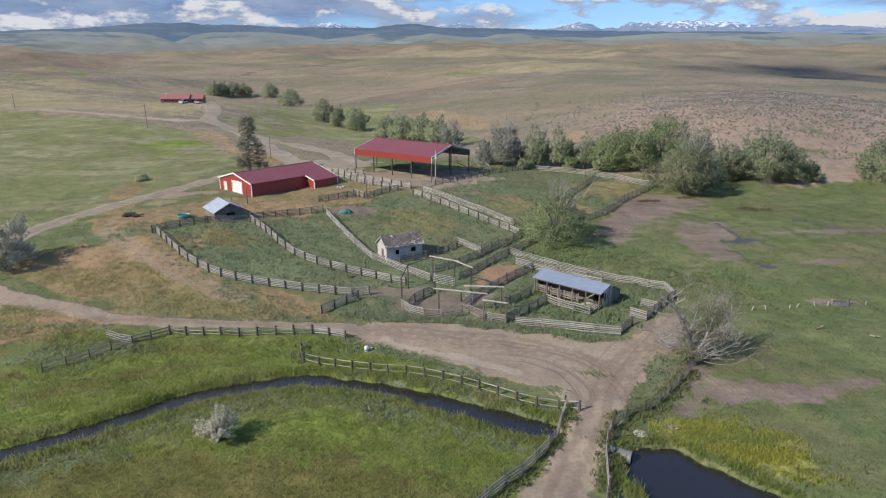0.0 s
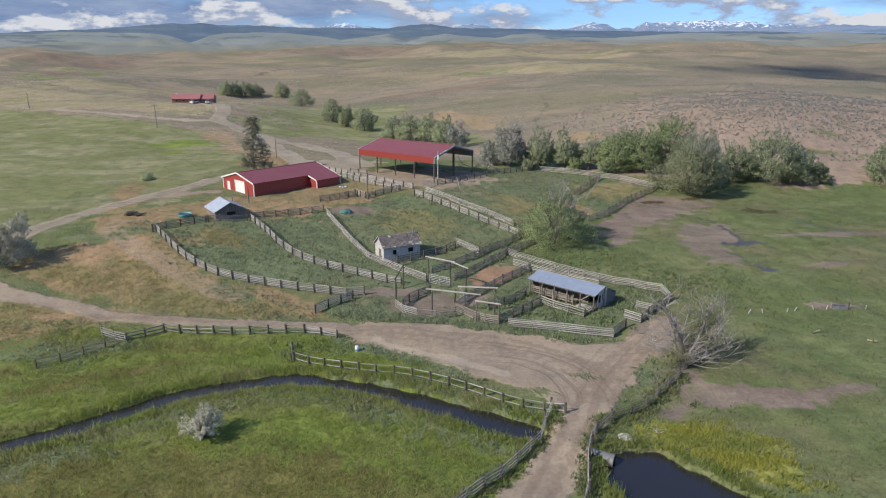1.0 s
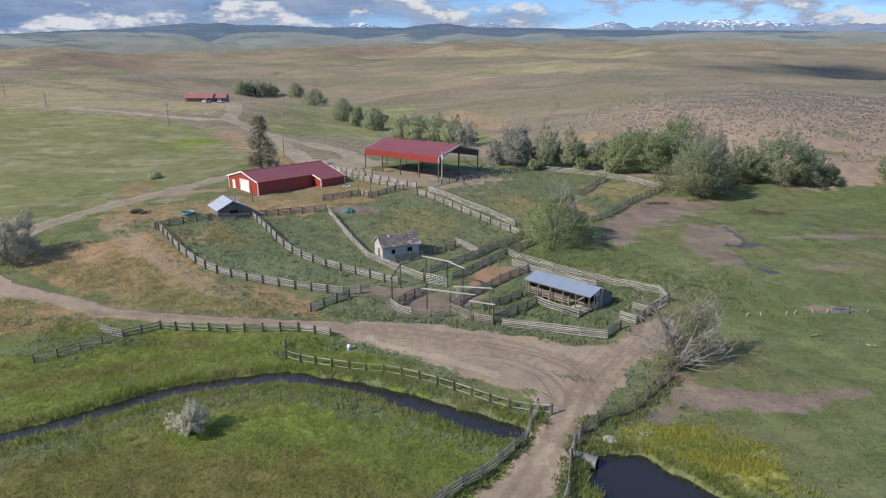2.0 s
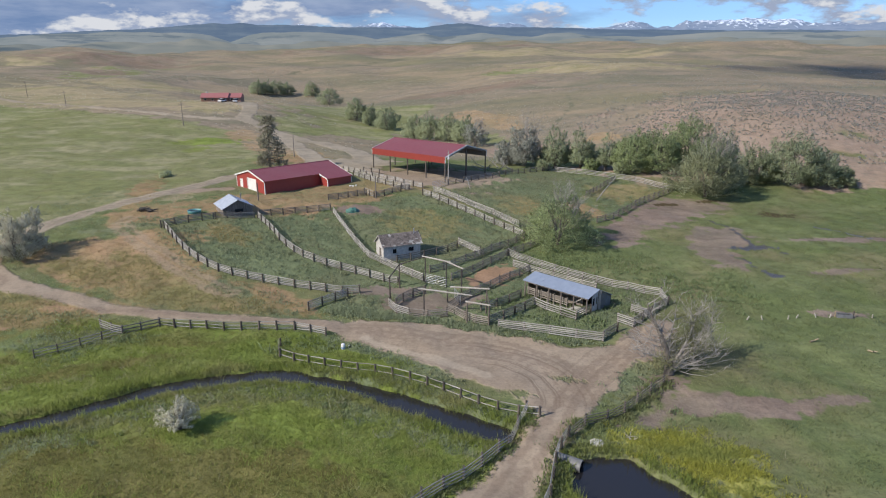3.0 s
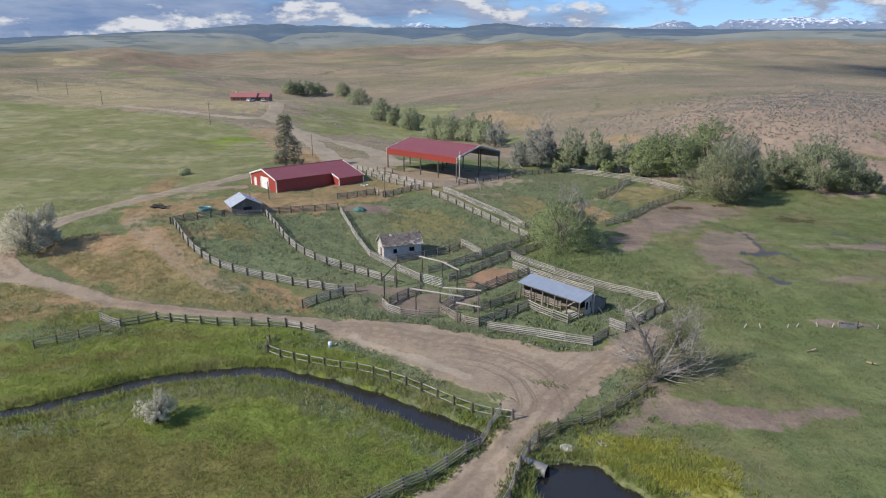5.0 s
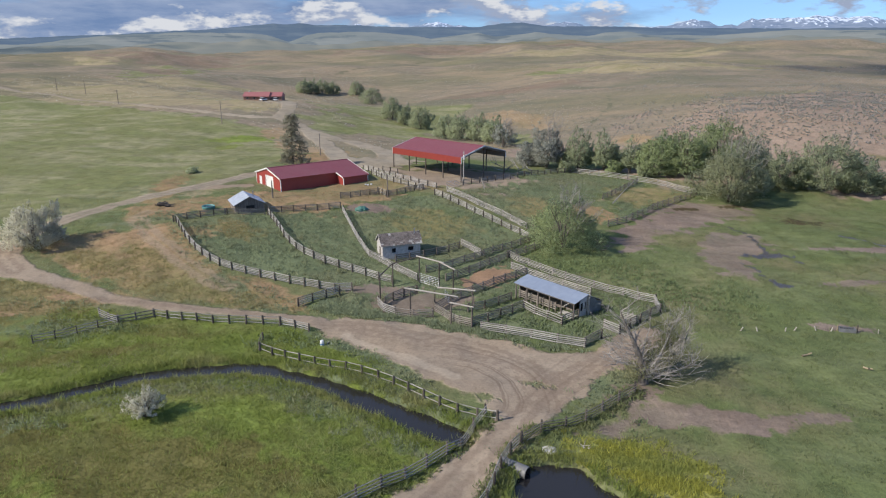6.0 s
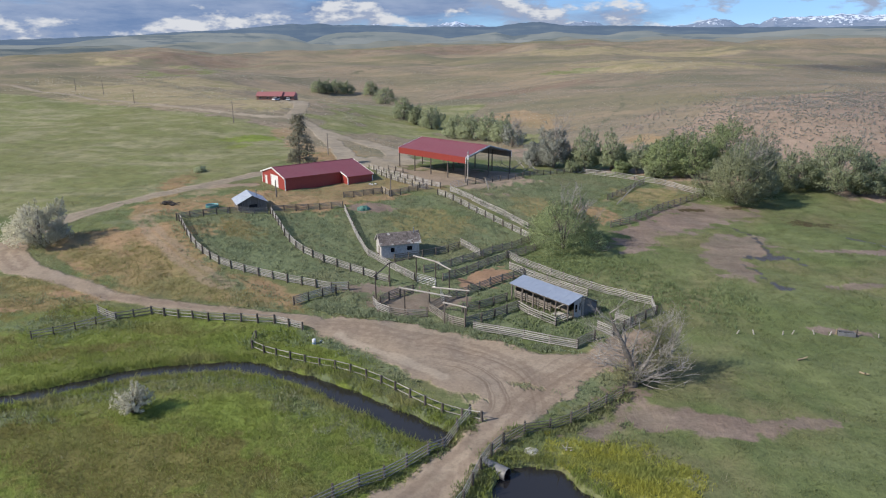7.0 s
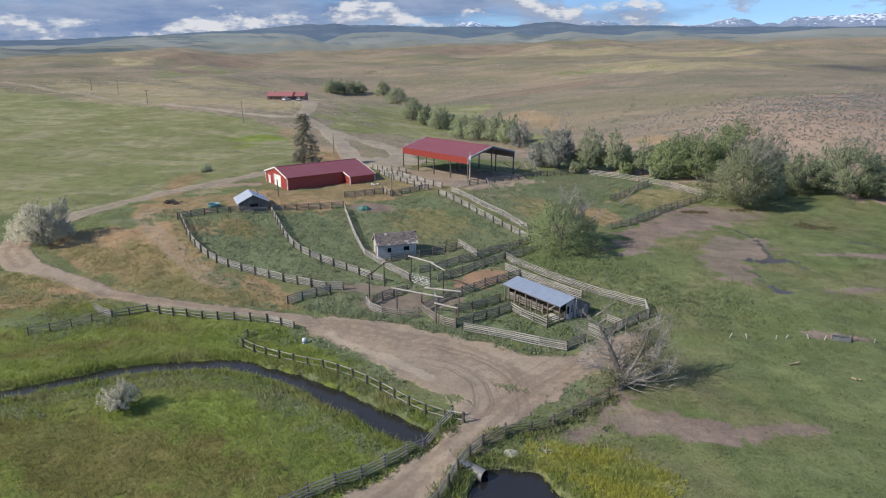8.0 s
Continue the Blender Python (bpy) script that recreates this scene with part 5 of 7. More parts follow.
    part("barge_board", prism([(Ln + 0.26, 0, R + 0.06), (Ln + 0.26, -H - 0.3, E - s * 0.3 + 0.06), (Ln + 0.26, -H - 0.3, E - s * 0.3 - 0.1), (Ln + 0.26, 0, R - 0.1)], (0.03, 0, 0)), LIMEWASH, o)
    part("barge_board", prism([(-0.29, 0, R + 0.06), (-0.29, -H - 0.3, E - s * 0.3 + 0.06), (-0.29, -H - 0.3, E - s * 0.3 - 0.1), (-0.29, 0, R - 0.1)], (0.03, 0, 0)), LIMEWASH, o)
    part("barge_board", prism([(-0.29, 0, R + 0.06), (-0.29, H + 0.3, E - s * 0.3 + 0.06), (-0.29, H + 0.3, E - s * 0.3 - 0.1), (-0.29, 0, R - 0.1)], (0.03, 0, 0)), LIMEWASH, o)


def build_loafing_shed():
    """Low open-fronted cattle shed. Local x along the eave from west to east, y to the back."""
    z0 = 0.7
    o = frame_of("loafing_shed", (13.5, 87.8), (8.31, -6.9), z0, "low open-fronted cattle shed with blue-grey tin roof", "shed")
    Ln, D, E, R = 10.6, 2.75, 2.5, 3.08
    B0, DB, EB, LB = 8.3, 5.5, 1.7, 11.0
    roof = roof_slab("roof", (-0.2, -0.15, E - 0.05), (Ln + 0.15, -0.15, E - 0.05), (Ln + 0.15, D, R), (-0.2, D, R), 0.06, TIN_BLUE, o, "smooth blue-grey tin roof")
    ribs((-0.2, -0.15, E - 0.05), (Ln + 0.15, -0.15, E - 0.05), (0, D + 0.15, R - E + 0.05), 12, TIN_BLUE, roof)
    roof = roof_slab("roof", (B0, D, R - 0.08), (LB + 0.1, D, R - 0.08), (LB + 0.1, DB, EB), (B0, DB, EB), 0.06, TIN_BLUE, o, "duller grey tin lean-to roof")
    ribs((B0, DB, EB), (LB + 0.1, DB, EB), (0, D - DB, R - 0.08 - EB), 6, TIN_BLUE, roof)
    part("wall", boxes((0, B0, D - 0.12, D - 0.06, -0.3, R - 0.12)), BOARD, o)
    part("wall", boxes((0.02, 0.08, 0.9, D - 0.13, -0.3, E - 0.02)), BOARD, o)
    part("wall", boxes((B0, LB, DB - 0.1, DB - 0.04, -0.3, EB - 0.05)), BOARD, o)
    board_wall(o, D + 0.1, DB - 0.1, LB - 0.06, -0.3, EB, GREY_SIDING, "y", lambda v: R - 0.2 - (R - EB) * (v - D) / (DB - D))
    part("wall", boxes((B0 - 0.03, B0 + 0.03, D - 0.06, DB - 0.1, -0.3, EB - 0.1)), BOARD, o)
    top = lambda v: (E + (R - E) * v / D if v < D else R - (R - EB) * (v - D) / (DB - D)) - 0.1
    board_wall(o, 1.2, D, Ln - 0.06, -0.3, EB, LIMEWASH, "y", top, [(1.5, 1.9, 0.9, 2.0), (2.2, 2.6, 1.0, 2.0)])
    part("wall", boxes((Ln, LB - 0.07, D + 0.02, D + 0.08, -0.3, R - 0.3)), LIMEWASH, o)
    # added black sheet: paints the shade behind the gaps of the end wall
    part("shade_sheet", boxes((Ln - 0.3, Ln - 0.25, 1.3, D - 0.1, -0.2, 2.0)), BLACK, o, "black sheet standing in for the shade indoors")
    part("floor_slab", boxes((7.6, 10.0, 0.1, 1.7, -0.2, 0.12), bevel=0.03), STONE, o, "pale concrete slab")
    for i in range(6):
        x = 0.15 + (Ln - 0.3) * i / 5
        part("post", boxes((x - 0.08, x + 0.08, 0.0, 0.16, -0.3, E - 0.08), bevel=0.015), BOARD, o)
    part("header_beam", boxes((0, Ln, 0.02, 0.12, E - 0.3, E - 0.1)), BOARD, o)
    part("brace", prism([(8.3, 0.02, 1.2), (8.45, 0.02, 1.2), (9.9, 0.02, E - 0.2), (9.75, 0.02, E - 0.2)], (0, 0.06, 0)), LOG, o)
    for z in (0.3, 0.6, 0.9, 1.15):
        for i in range(3):
            x = 0.1 + 2.35 * i
            part("feed_rail", boxes((x, x + 2.3, 0.6, 0.65, z, z + 0.16)), RAIL_DARK, o)
    for i in range(7):
        part("manger_stake", boxes((0.4 + i * 1.1, 0.5 + i * 1.1, 0.5, 0.6, -0.2, 1.5)), RAIL_DARK, o)


def build_house():
    """Far ranch house: long and low, red roof in three steps, porch shadow. Local x along the front."""
    z0 = 14.5
    o = frame_of("ranch_house", (-127.5, 290), (0.985, 0.17), z0, "long low brown ranch house with red metal roof", "house")
    o.matrix_basis = o.matrix_basis @ Matrix.Scale(0.88, 4)
    for x0, x1, y0, e, r in ((0, 8.5, 0.0, 2.6, 4.7), (8.5, 14.0, -0.6, 2.6, 4.8), (14.0, 20.5, 0.8, 2.6, 4.6)):
        part("wall", boxes((x0, x1, y0, y0 + 7.5, -0.6, e)), BROWN_WALL, o)
        part("roof", prism([(x0 - 0.3, y0 - 0.9, e - 0.15), (x0 - 0.3, y0 + 3.75, r), (x0 - 0.3, y0 + 8.2, e - 0.15)], (x1 - x0 + 0.5, 0, 0)), HOUSE_ROOF, o, "faded red metal roof")
        for k in range(2):
            w = x0 + (x1 - x0) * (0.25 + 0.45 * k)
            win = part("window", boxes((w - 0.6, w + 0.6, y0 - 0.03, y0 + 0.02, 1.0, 2.1)), WHITE, o)
            part("pane", boxes((w - 0.52, w + 0.52, y0 - 0.05, y0 - 0.031, 1.08, 2.02)), GLASS_DARK, win)
    part("door", boxes((11.0, 12.0, -0.65, -0.6, 0, 2.1)), BLACK, o)
    part("chimney", boxes((2.0, 2.8, 3.4, 4.1, 3.9, 5.3)), STONE, o)


def build_car(x, y, turn, label):
    o = empty("parked_car", x, y, gz(x, y), turn, label, "car", "cars at the house")
    part("body", boxes((-2.2, 2.2, -0.9, 0.9, 0.35, 0.95), bevel=0.12), CAR_WHITE, o)
    part("cabin", prism([(-1.3, -0.78, 0.95), (1.0, -0.78, 0.95), (0.5, -0.78, 1.55), (-1.1, -0.78, 1.55)], (0, 1.56, 0)), GLASS_DARK, o, "dark windows")
    part("roof", boxes((-1.1, 0.5, -0.76, 0.76, 1.552, 1.6)), CAR_WHITE, o)
    for sx in (-1.4, 1.4):
        for sy in (-0.86, 0.86):
            bm = bmesh.new()
            bmesh.ops.create_cone(bm, cap_ends=True, segments=14, radius1=0.35, radius2=0.35, depth=0.22, matrix=Matrix.Translation((sx, sy, 0.35)) @ Matrix.Rotation(radians(90), 4, "X"))
            part("wheel", bm, RUBBER, o)
    for sy in (-0.6, 0.6):
        part("headlight", boxes((2.16, 2.23, sy - 0.2, sy + 0.2, 0.62, 0.8)), STEEL, o)


build_barn()
build_hay_barn()
build_shed()
build_hut()
build_loafing_shed()
build_house()
build_car(-110.5, 288.0, 115, "white pickup parked in front of the ranch house")
build_car(-116.8, 288.6, 80, "white sedan parked in front of the ranch house")


# ---- trees and bushes ----
def grow(rng, start, way, length, radius, levels, spread, paths, tips, bend=0.25, kids=(3, 5), droop=0.0):
    """One limb and those that spring from it."""
    path, p, d, n = [], Vector(start), Vector(way).normalized(), 5
    for i in range(n + 1):
        path.append((p.copy(), radius * (1 - 0.75 * i / n)))
        d = (d + Vector((rng.uniform(-1, 1), rng.uniform(-1, 1), rng.uniform(-0.6, 0.8) - droop)) * bend).normalized()
        p = p + d * (length / n)
    paths.append(path)
    if levels == 0:
        tips.append(path[-1][0])
        return
    for k in range(rng.randint(*kids)):
        i = rng.randint(2, n)
        a = rng.uniform(0, 6.2832)
        side = Vector((math.cos(a), math.sin(a), rng.uniform(-0.2, 0.7)))
        grow(rng, path[i][0], d + side * spread, length * rng.uniform(0.5, 0.75), max(0.016, path[i][1] * 0.7), levels - 1, spread, paths, tips, bend, kids, droop)


def leaf_mesh(name, centres, counts, sizes, leaf, rng, middle, flat=0.8, ways=None):
    """Many small leaf blades round the given clump centres; their normals follow the clump and the crown, as a mass of leaves does."""
    reps = np.repeat(np.arange(len(centres)), counts)
    c = np.asarray(centres, float)[reps]
    r = np.asarray(sizes, float)[reps]
    off = rng.normal(size=(len(reps), 3))
    off = off / np.linalg.norm(off, axis=1)[:, None] * (rng.uniform(0, 1, len(reps)) ** 0.45)[:, None]
    off[:, 2] *= flat
    p = c + off * r[:, None]
    out = p - np.asarray(middle)
    out = out / (np.linalg.norm(out, axis=1)[:, None] + 1e-6)
    nrm = off * 0.7 + out * 0.4 + rng.normal(size=p.shape) * 0.6 + np.array([0, 0, 0.25])
    nrm /= np.linalg.norm(nrm, axis=1)[:, None]
    soft = off * 0.4 + out * 0.6 + rng.normal(size=p.shape) * 0.22 + np.array([0, 0, 0.55])
    soft /= np.linalg.norm(soft, axis=1)[:, None]
    nrm[(nrm * soft).sum(1) < 0] *= -1
    u = np.cross(nrm, rng.normal(size=p.shape))
    slim = 0.55
    if ways is not None:
        u = np.asarray(ways, float)[reps] + rng.normal(size=p.shape) * 0.45
        nrm = np.cross(u, np.cross(nrm, u))
        nrm /= np.linalg.norm(nrm, axis=1)[:, None]
        slim = 0.42
    u /= np.linalg.norm(u, axis=1)[:, None]
    v = np.cross(nrm, u)
    s = leaf * rng.uniform(0.6, 1.4, len(p))[:, None]
    verts = np.stack([p - u * s, p - v * s * slim, p + u * s, p + v * s * slim], 1).reshape(-1, 3)
    me = mesh_arrays(name, verts, np.arange(len(verts)).reshape(-1, 4))
    me.normals_split_custom_set_from_vertices(np.repeat(soft, 4, axis=0).tolist())
    return me


def bush(name, x, y, high, wide, leaf_mat, label, seed, leaves, clumps, leaf):
    """A low bush: a few stems under a loose dome of leaf clumps."""
    rng, nrg = random.Random(seed), np.random.RandomState(seed)
    o = empty(name, x, y, gz(x, y) - 0.1, 0, label, "bush")
    paths, tips, cs, rs = [], [], [], []
    grow(rng, (0, 0, 0), (0, 0, 1), high * 0.6, 0.05, 1, 0.9, paths, tips, 0.16, (4, 5))
    tagged(tube_part("stems", paths, BARK, o, "", 4), kind="stuff")
    for k in range(clumps):
        a, f = rng.uniform(0, 6.28), rng.random() ** 0.6
        cs.append((wide * 0.42 * f * math.cos(a), wide * 0.42 * f * math.sin(a), high * rng.uniform(0.25, 0.9 - 0.5 * f * f)))
        rs.append(0.16 * wide * rng.uniform(0.6, 1.2))
    me = leaf_mesh("crown", cs, np.full(clumps, leaves // clumps), rs, leaf, nrg, (0, 0, high * 0.3))
    me.materials.append(leaf_mat)
    new("crown", me).parent = o


def willow(x, y, high, wide, leaf_mat, label, seed, leaves, leaf, group="", bare=0.0, name="willow_tree", wisps=60, trunk=None, lumps=0.16, low=0.0, fill=1.0):
    """A willow: stems that part near the ground, a lobed dome of leafy shoots that point outward, and loose wisps on its outline; bare: how many dead tops stick out."""
    rng, nrg = random.Random(seed), np.random.RandomState(seed)
    o = empty(name, x, y, gz(x, y) - 0.1, 0, label, "tree", group)
    trunk = trunk or 0.02 * high
    paths, cs, ws, rs, dead = [], [], [], [], []
    heart = Vector((0, 0, high * 0.24))
    waves_of = [(rng.randint(1, 4), rng.randint(1, 3), rng.uniform(0, 6.28)) for k in range(5)]

    def rim(a, e):
        """The outline of the crown in the direction of bearing a and height angle e."""
        bump_of = sum(math.sin(m * a + n * 2 * e + p) for m, n, p in waves_of) / 2.2
        k = 1.0 / math.hypot(math.cos(e) / (wide * 0.47), math.sin(e) / (high * (0.77 if e > 0 else 0.24)))
        return k * (1 - 0.5 * lumps + lumps * bump_of)

    def way_of(a, e):
        return Vector((math.cos(a) * math.cos(e), math.sin(a) * math.cos(e), math.sin(e)))

    for k in range(7):
        a, e = 6.2832 * k / 7 + rng.uniform(-0.4, 0.4), rng.uniform(0.5, 1.4)
        tip = heart + way_of(a, e) * rim(a, e) * 0.8
        mid = Vector((tip.x * 0.35, tip.y * 0.35, tip.z * 0.55))
        tube_part("stem", [[((0, 0, 0), trunk), (mid, trunk * 0.6), (tip, trunk * 0.15)]], BARK, o)
    size = 0.055 * wide + 0.035 * high
    for k in range(int(230 * fill)):
        a, e = rng.uniform(0, 6.2832), math.asin(rng.uniform(-0.42, 1.0))
        f = rng.uniform(0.35, 1.0) ** 0.4
        c = heart + way_of(a, e) * (rim(a, e) * f * 0.93)
        if c.z < low * high:
            continue
        c.z = max(c.z, 0.35)
        cs.append(tuple(c))
        ws.append(tuple(way_of(a, max(e, 0.1)) + Vector((0, 0, 0.55))))
        rs.append(size * rng.uniform(0.65, 1.15))
    for k in range(wisps):
        a, e = rng.uniform(0, 6.2832), math.asin(rng.uniform(0.0, 1.0))
        way = (way_of(a, e) + Vector((rng.uniform(-0.3, 0.3), rng.uniform(-0.3, 0.3), 0.45))).normalized()
        p = heart + way_of(a, e) * rim(a, e) * 0.86
        if p.z < low * high:
            continue
        ln = 0.085 * high * rng.uniform(0.6, 1.5)
        paths.append([(p - way * ln, 0.03), (p + way * ln, 0.008)])
        for g in (0.3, 0.75, 1.1):
            cs.append(tuple(p + way * (ln * g)))
            ws.append(tuple(way))
            rs.append(size * (0.55 - 0.28 * g) * rng.uniform(0.8, 1.3))
    tagged(tube_part("branchwork", paths, BARK, o, "", 4), kind="stuff")
    share = np.array(rs) ** 2
    me = leaf_mesh("crown", cs, np.maximum(4, (leaves * share / share.sum()).astype(int)), rs, leaf, nrg, (0, 0, high * 0.3), 1.0, ws)
    me.materials.append(leaf_mat)
    new("crown", me).parent = o
    tips = []
    for k in range(int(7 * bare)):
        a, f = rng.uniform(-1.2, 1.9), rng.uniform(0.1, 0.85)
        start = Vector((wide * 0.36 * f * math.cos(a), wide * 0.36 * f * math.sin(a), high * (0.86 - 0.42 * f * f)))
        way = Vector((math.cos(a) * (0.25 + 0.7 * f), math.sin(a) * (0.25 + 0.7 * f), 1.0))
        grow(rng, start - way * (0.12 * high), way, high * rng.uniform(0.24, 0.36), 0.07, 2, 0.55, dead, tips, 0.13, (2, 4))
    if dead:
        tagged(tube_part("deadwood", dead, DEADWOOD, o, "bare bleached limbs", 4), kind="stuff")
    return o


def dead_tree(x, y, seed=3):
    rng = random.Random(seed)
    o = empty("dead_tree", x, y, gz(x, y) - 0.1, 0, "large half-dead cottonwood with bleached bare limbs beside the road", "tree")
    stems = ([((0, 0, -0.3), 0.62), ((-0.15, 0.05, 1.2), 0.46), ((-0.6, 0.2, 3.0), 0.36), ((-1.5, 0.3, 5.0), 0.22), ((-2.5, 0.4, 6.9), 0.12), ((-3.1, 0.4, 8.3), 0.04)],
             [((0.1, 0.1, 0.3), 0.34), ((0.8, 0.5, 1.9), 0.26), ((1.7, 0.9, 3.6), 0.18), ((2.3, 1.3, 5.2), 0.12), ((2.6, 1.5, 6.8), 0.05)],
             [((0.2, 0, 0.3), 0.13), ((1.4, -0.3, 1.3), 0.10), ((2.8, 0.2, 1.6), 0.07), ((4.2, -0.1, 2.6), 0.05), ((5.2, 0.3, 2.7), 0.03)],
             [((0.1, 0.1, 0.6), 0.15), ((1.5, 0.6, 2.2), 0.11), ((3.0, 0.5, 3.4), 0.08), ((4.0, 1.1, 5.0), 0.05), ((4.3, 1.2, 6.6), 0.03)],
             [((-0.2, 0, 1.4), 0.18), ((-1.6, -0.5, 2.4), 0.13), ((-3.2, -0.6, 2.9), 0.08), ((-4.6, -0.4, 3.8), 0.04)],
             [((-0.4, 0.1, 2.4), 0.16), ((-0.2, 0.8, 4.4), 0.11), ((0.3, 1.2, 6.4), 0.05)])
    paths, tips = [], []
    stems = stems[:1] + tuple([(p, r * 0.72) for p, r in stem] for stem in stems[1:])
    for k, stem in enumerate(stems[1:]):
        tube_part("limb", [stem], DEADWOOD, o, "bleached bare limb", 8)
    for stem in stems:
        for (p, r), (q, r2) in zip(stem[:-1], stem[1:]):
            for n in range(5):
                f = rng.random()
                at_p = Vector(p).lerp(Vector(q), f)
                if at_p.z < 0.5:
                    continue
                a = rng.uniform(0, 6.2832)
                way = Vector((math.cos(a), math.sin(a), rng.uniform(-0.15, 0.9))) + (Vector(q) - Vector(p)).normalized() * 0.5
                grow(rng, at_p, way, rng.uniform(1.0, 2.7), 0.05 + 0.14 * r * rng.random(), 2, 0.8, paths, tips, 0.26, (2, 4))
    for k in range(13):  # low limbs that sweep out and droop to the grass, and an upright broom of shoots
        a = rng.uniform(-0.9, 1.1)
        grow(rng, (0.2, 0, rng.uniform(0.3, 1.6)), (math.cos(a), math.sin(a), rng.uniform(0.0, 0.45)), rng.uniform(2.4, 4.6), 0.06, 2, 0.5, paths, tips, 0.2, (2, 3), 0.04)
    for k in range(9):
        a = rng.uniform(2.5, 3.9)
        grow(rng, (-0.5 - 0.25 * k / 2, 0.2, 2.0 + 0.42 * k), (math.cos(a), math.sin(a), rng.uniform(-0.05, 0.5)), rng.uniform(2.2, 4.0), 0.065, 2, 0.5, paths, tips, 0.2, (2, 3), 0.08)
    for k in range(22):
        a, r = rng.uniform(0, 6.28), rng.uniform(0, 1.5)
        grow(rng, (2.9 + r * math.cos(a), 1.3 + r * math.sin(a), rng.uniform(2.6, 3.8)), (rng.uniform(-0.1, 0.5), rng.uniform(-0.2, 0.3), 1), rng.uniform(2.0, 3.8), 0.03, 1, 0.4, paths, tips, 0.1, (2, 4))
    tagged(tube_part("branchwork", paths, DEADWOOD, o, "bleached bare twigs", 4), kind="stuff")
    tube_part("trunk", [stems[0]], BARK, o, "thick furrowed leaning trunk", 10)
    nrg = np.random.RandomState(4)
    cs = [(2.4 + nrg.normal() * 1.1, 1.3 + nrg.normal() * 1.2, 2.6 + abs(nrg.normal()) * 2.4) for _ in range(60)] + [(-1.2 + nrg.normal() * 0.7, -0.6 + nrg.normal() * 0.6, 1.6 + abs(nrg.normal()) * 0.8) for _ in range(18)]
    me = leaf_mesh("crown", cs, np.full(len(cs), 60), np.full(len(cs), 0.8), 0.085, nrg, (0, 0, 2), 1.3)
    me.materials.append(LEAF_TWIG)
    c = new("crown", me)
    c.parent = o


def pine(x, y, high, seed):
    """Tall ragged conifer, with a shorter shoot at its side."""
    rng, nrg = random.Random(seed), np.random.RandomState(seed)
    o = empty("conifer", x, y, gz(x, y) - 0.1, 0, "tall ragged dark conifer behind the red barn", "tree")
    paths, cs = [[((0, 0, 0), 0.28), ((0.1, 0, high * 0.5), 0.18), ((0.0, 0.1, high), 0.03)]], []
    for k in range(170):
        z = high * rng.uniform(0.12, 0.99)
        a, ln = rng.uniform(0, 6.28), (high - z) * 0.12 + rng.uniform(0.5, 2.0)
        if math.cos(a) > 0.3 and z < high * 0.62:
            ln += 1.3
        tip = (ln * math.cos(a), ln * math.sin(a) * 0.8, z - 0.15 * ln)
        paths.append([((0, 0, z), 0.05), (tip, 0.015)])
        cs += [(tip[0] * f, tip[1] * f, z - 0.15 * ln * f) for f in (0.6, 1.0)]
    tube_part("trunk", paths, BARK, o)
    me = leaf_mesh("crown", cs, np.full(len(cs), 24), np.full(len(cs), 0.8), 0.17, nrg, (0, 0, high / 2), 0.7)
    me.materials.append(NEEDLE)
    c = new("crown", me)
    c.parent = o


def spray_bush(x, y, high, wide, seed):
    """A pale bush of many upright sprays that part from its foot."""
    rng, nrg = random.Random(seed), np.random.RandomState(seed)
    o = empty("silver_bush", x, y, gz(x, y) - 0.05, 0, "pale cream-leaved bush in the green meadow", "bush")
    paths, cs = [], []
    for k in range(70):
        a, f = rng.uniform(0, 6.28), rng.random() ** 0.6
        tip = Vector((wide / 2 * f * math.cos(a), wide / 2 * f * math.sin(a), high * (1 - 0.55 * f * f) * rng.uniform(0.55, 1.05)))
        mid = Vector((tip.x * 0.35, tip.y * 0.35, tip.z * 0.55))
        paths.append([((0, 0, 0), 0.03), (mid, 0.02), (tip, 0.006)])
        cs += [tuple(mid + (tip - mid) * g) for g in (0.25, 0.5, 0.75, 1.0)]
    tagged(tube_part("stems", paths, BARK, o, "", 4), kind="stuff")
    me = leaf_mesh("crown", cs, np.full(len(cs), 26), np.full(len(cs), 0.2), 0.06, nrg, (0, 0, 1.0), 1.3)
    me.materials.append(LEAF_PALE)
    c = new("crown", me)
    c.parent = o


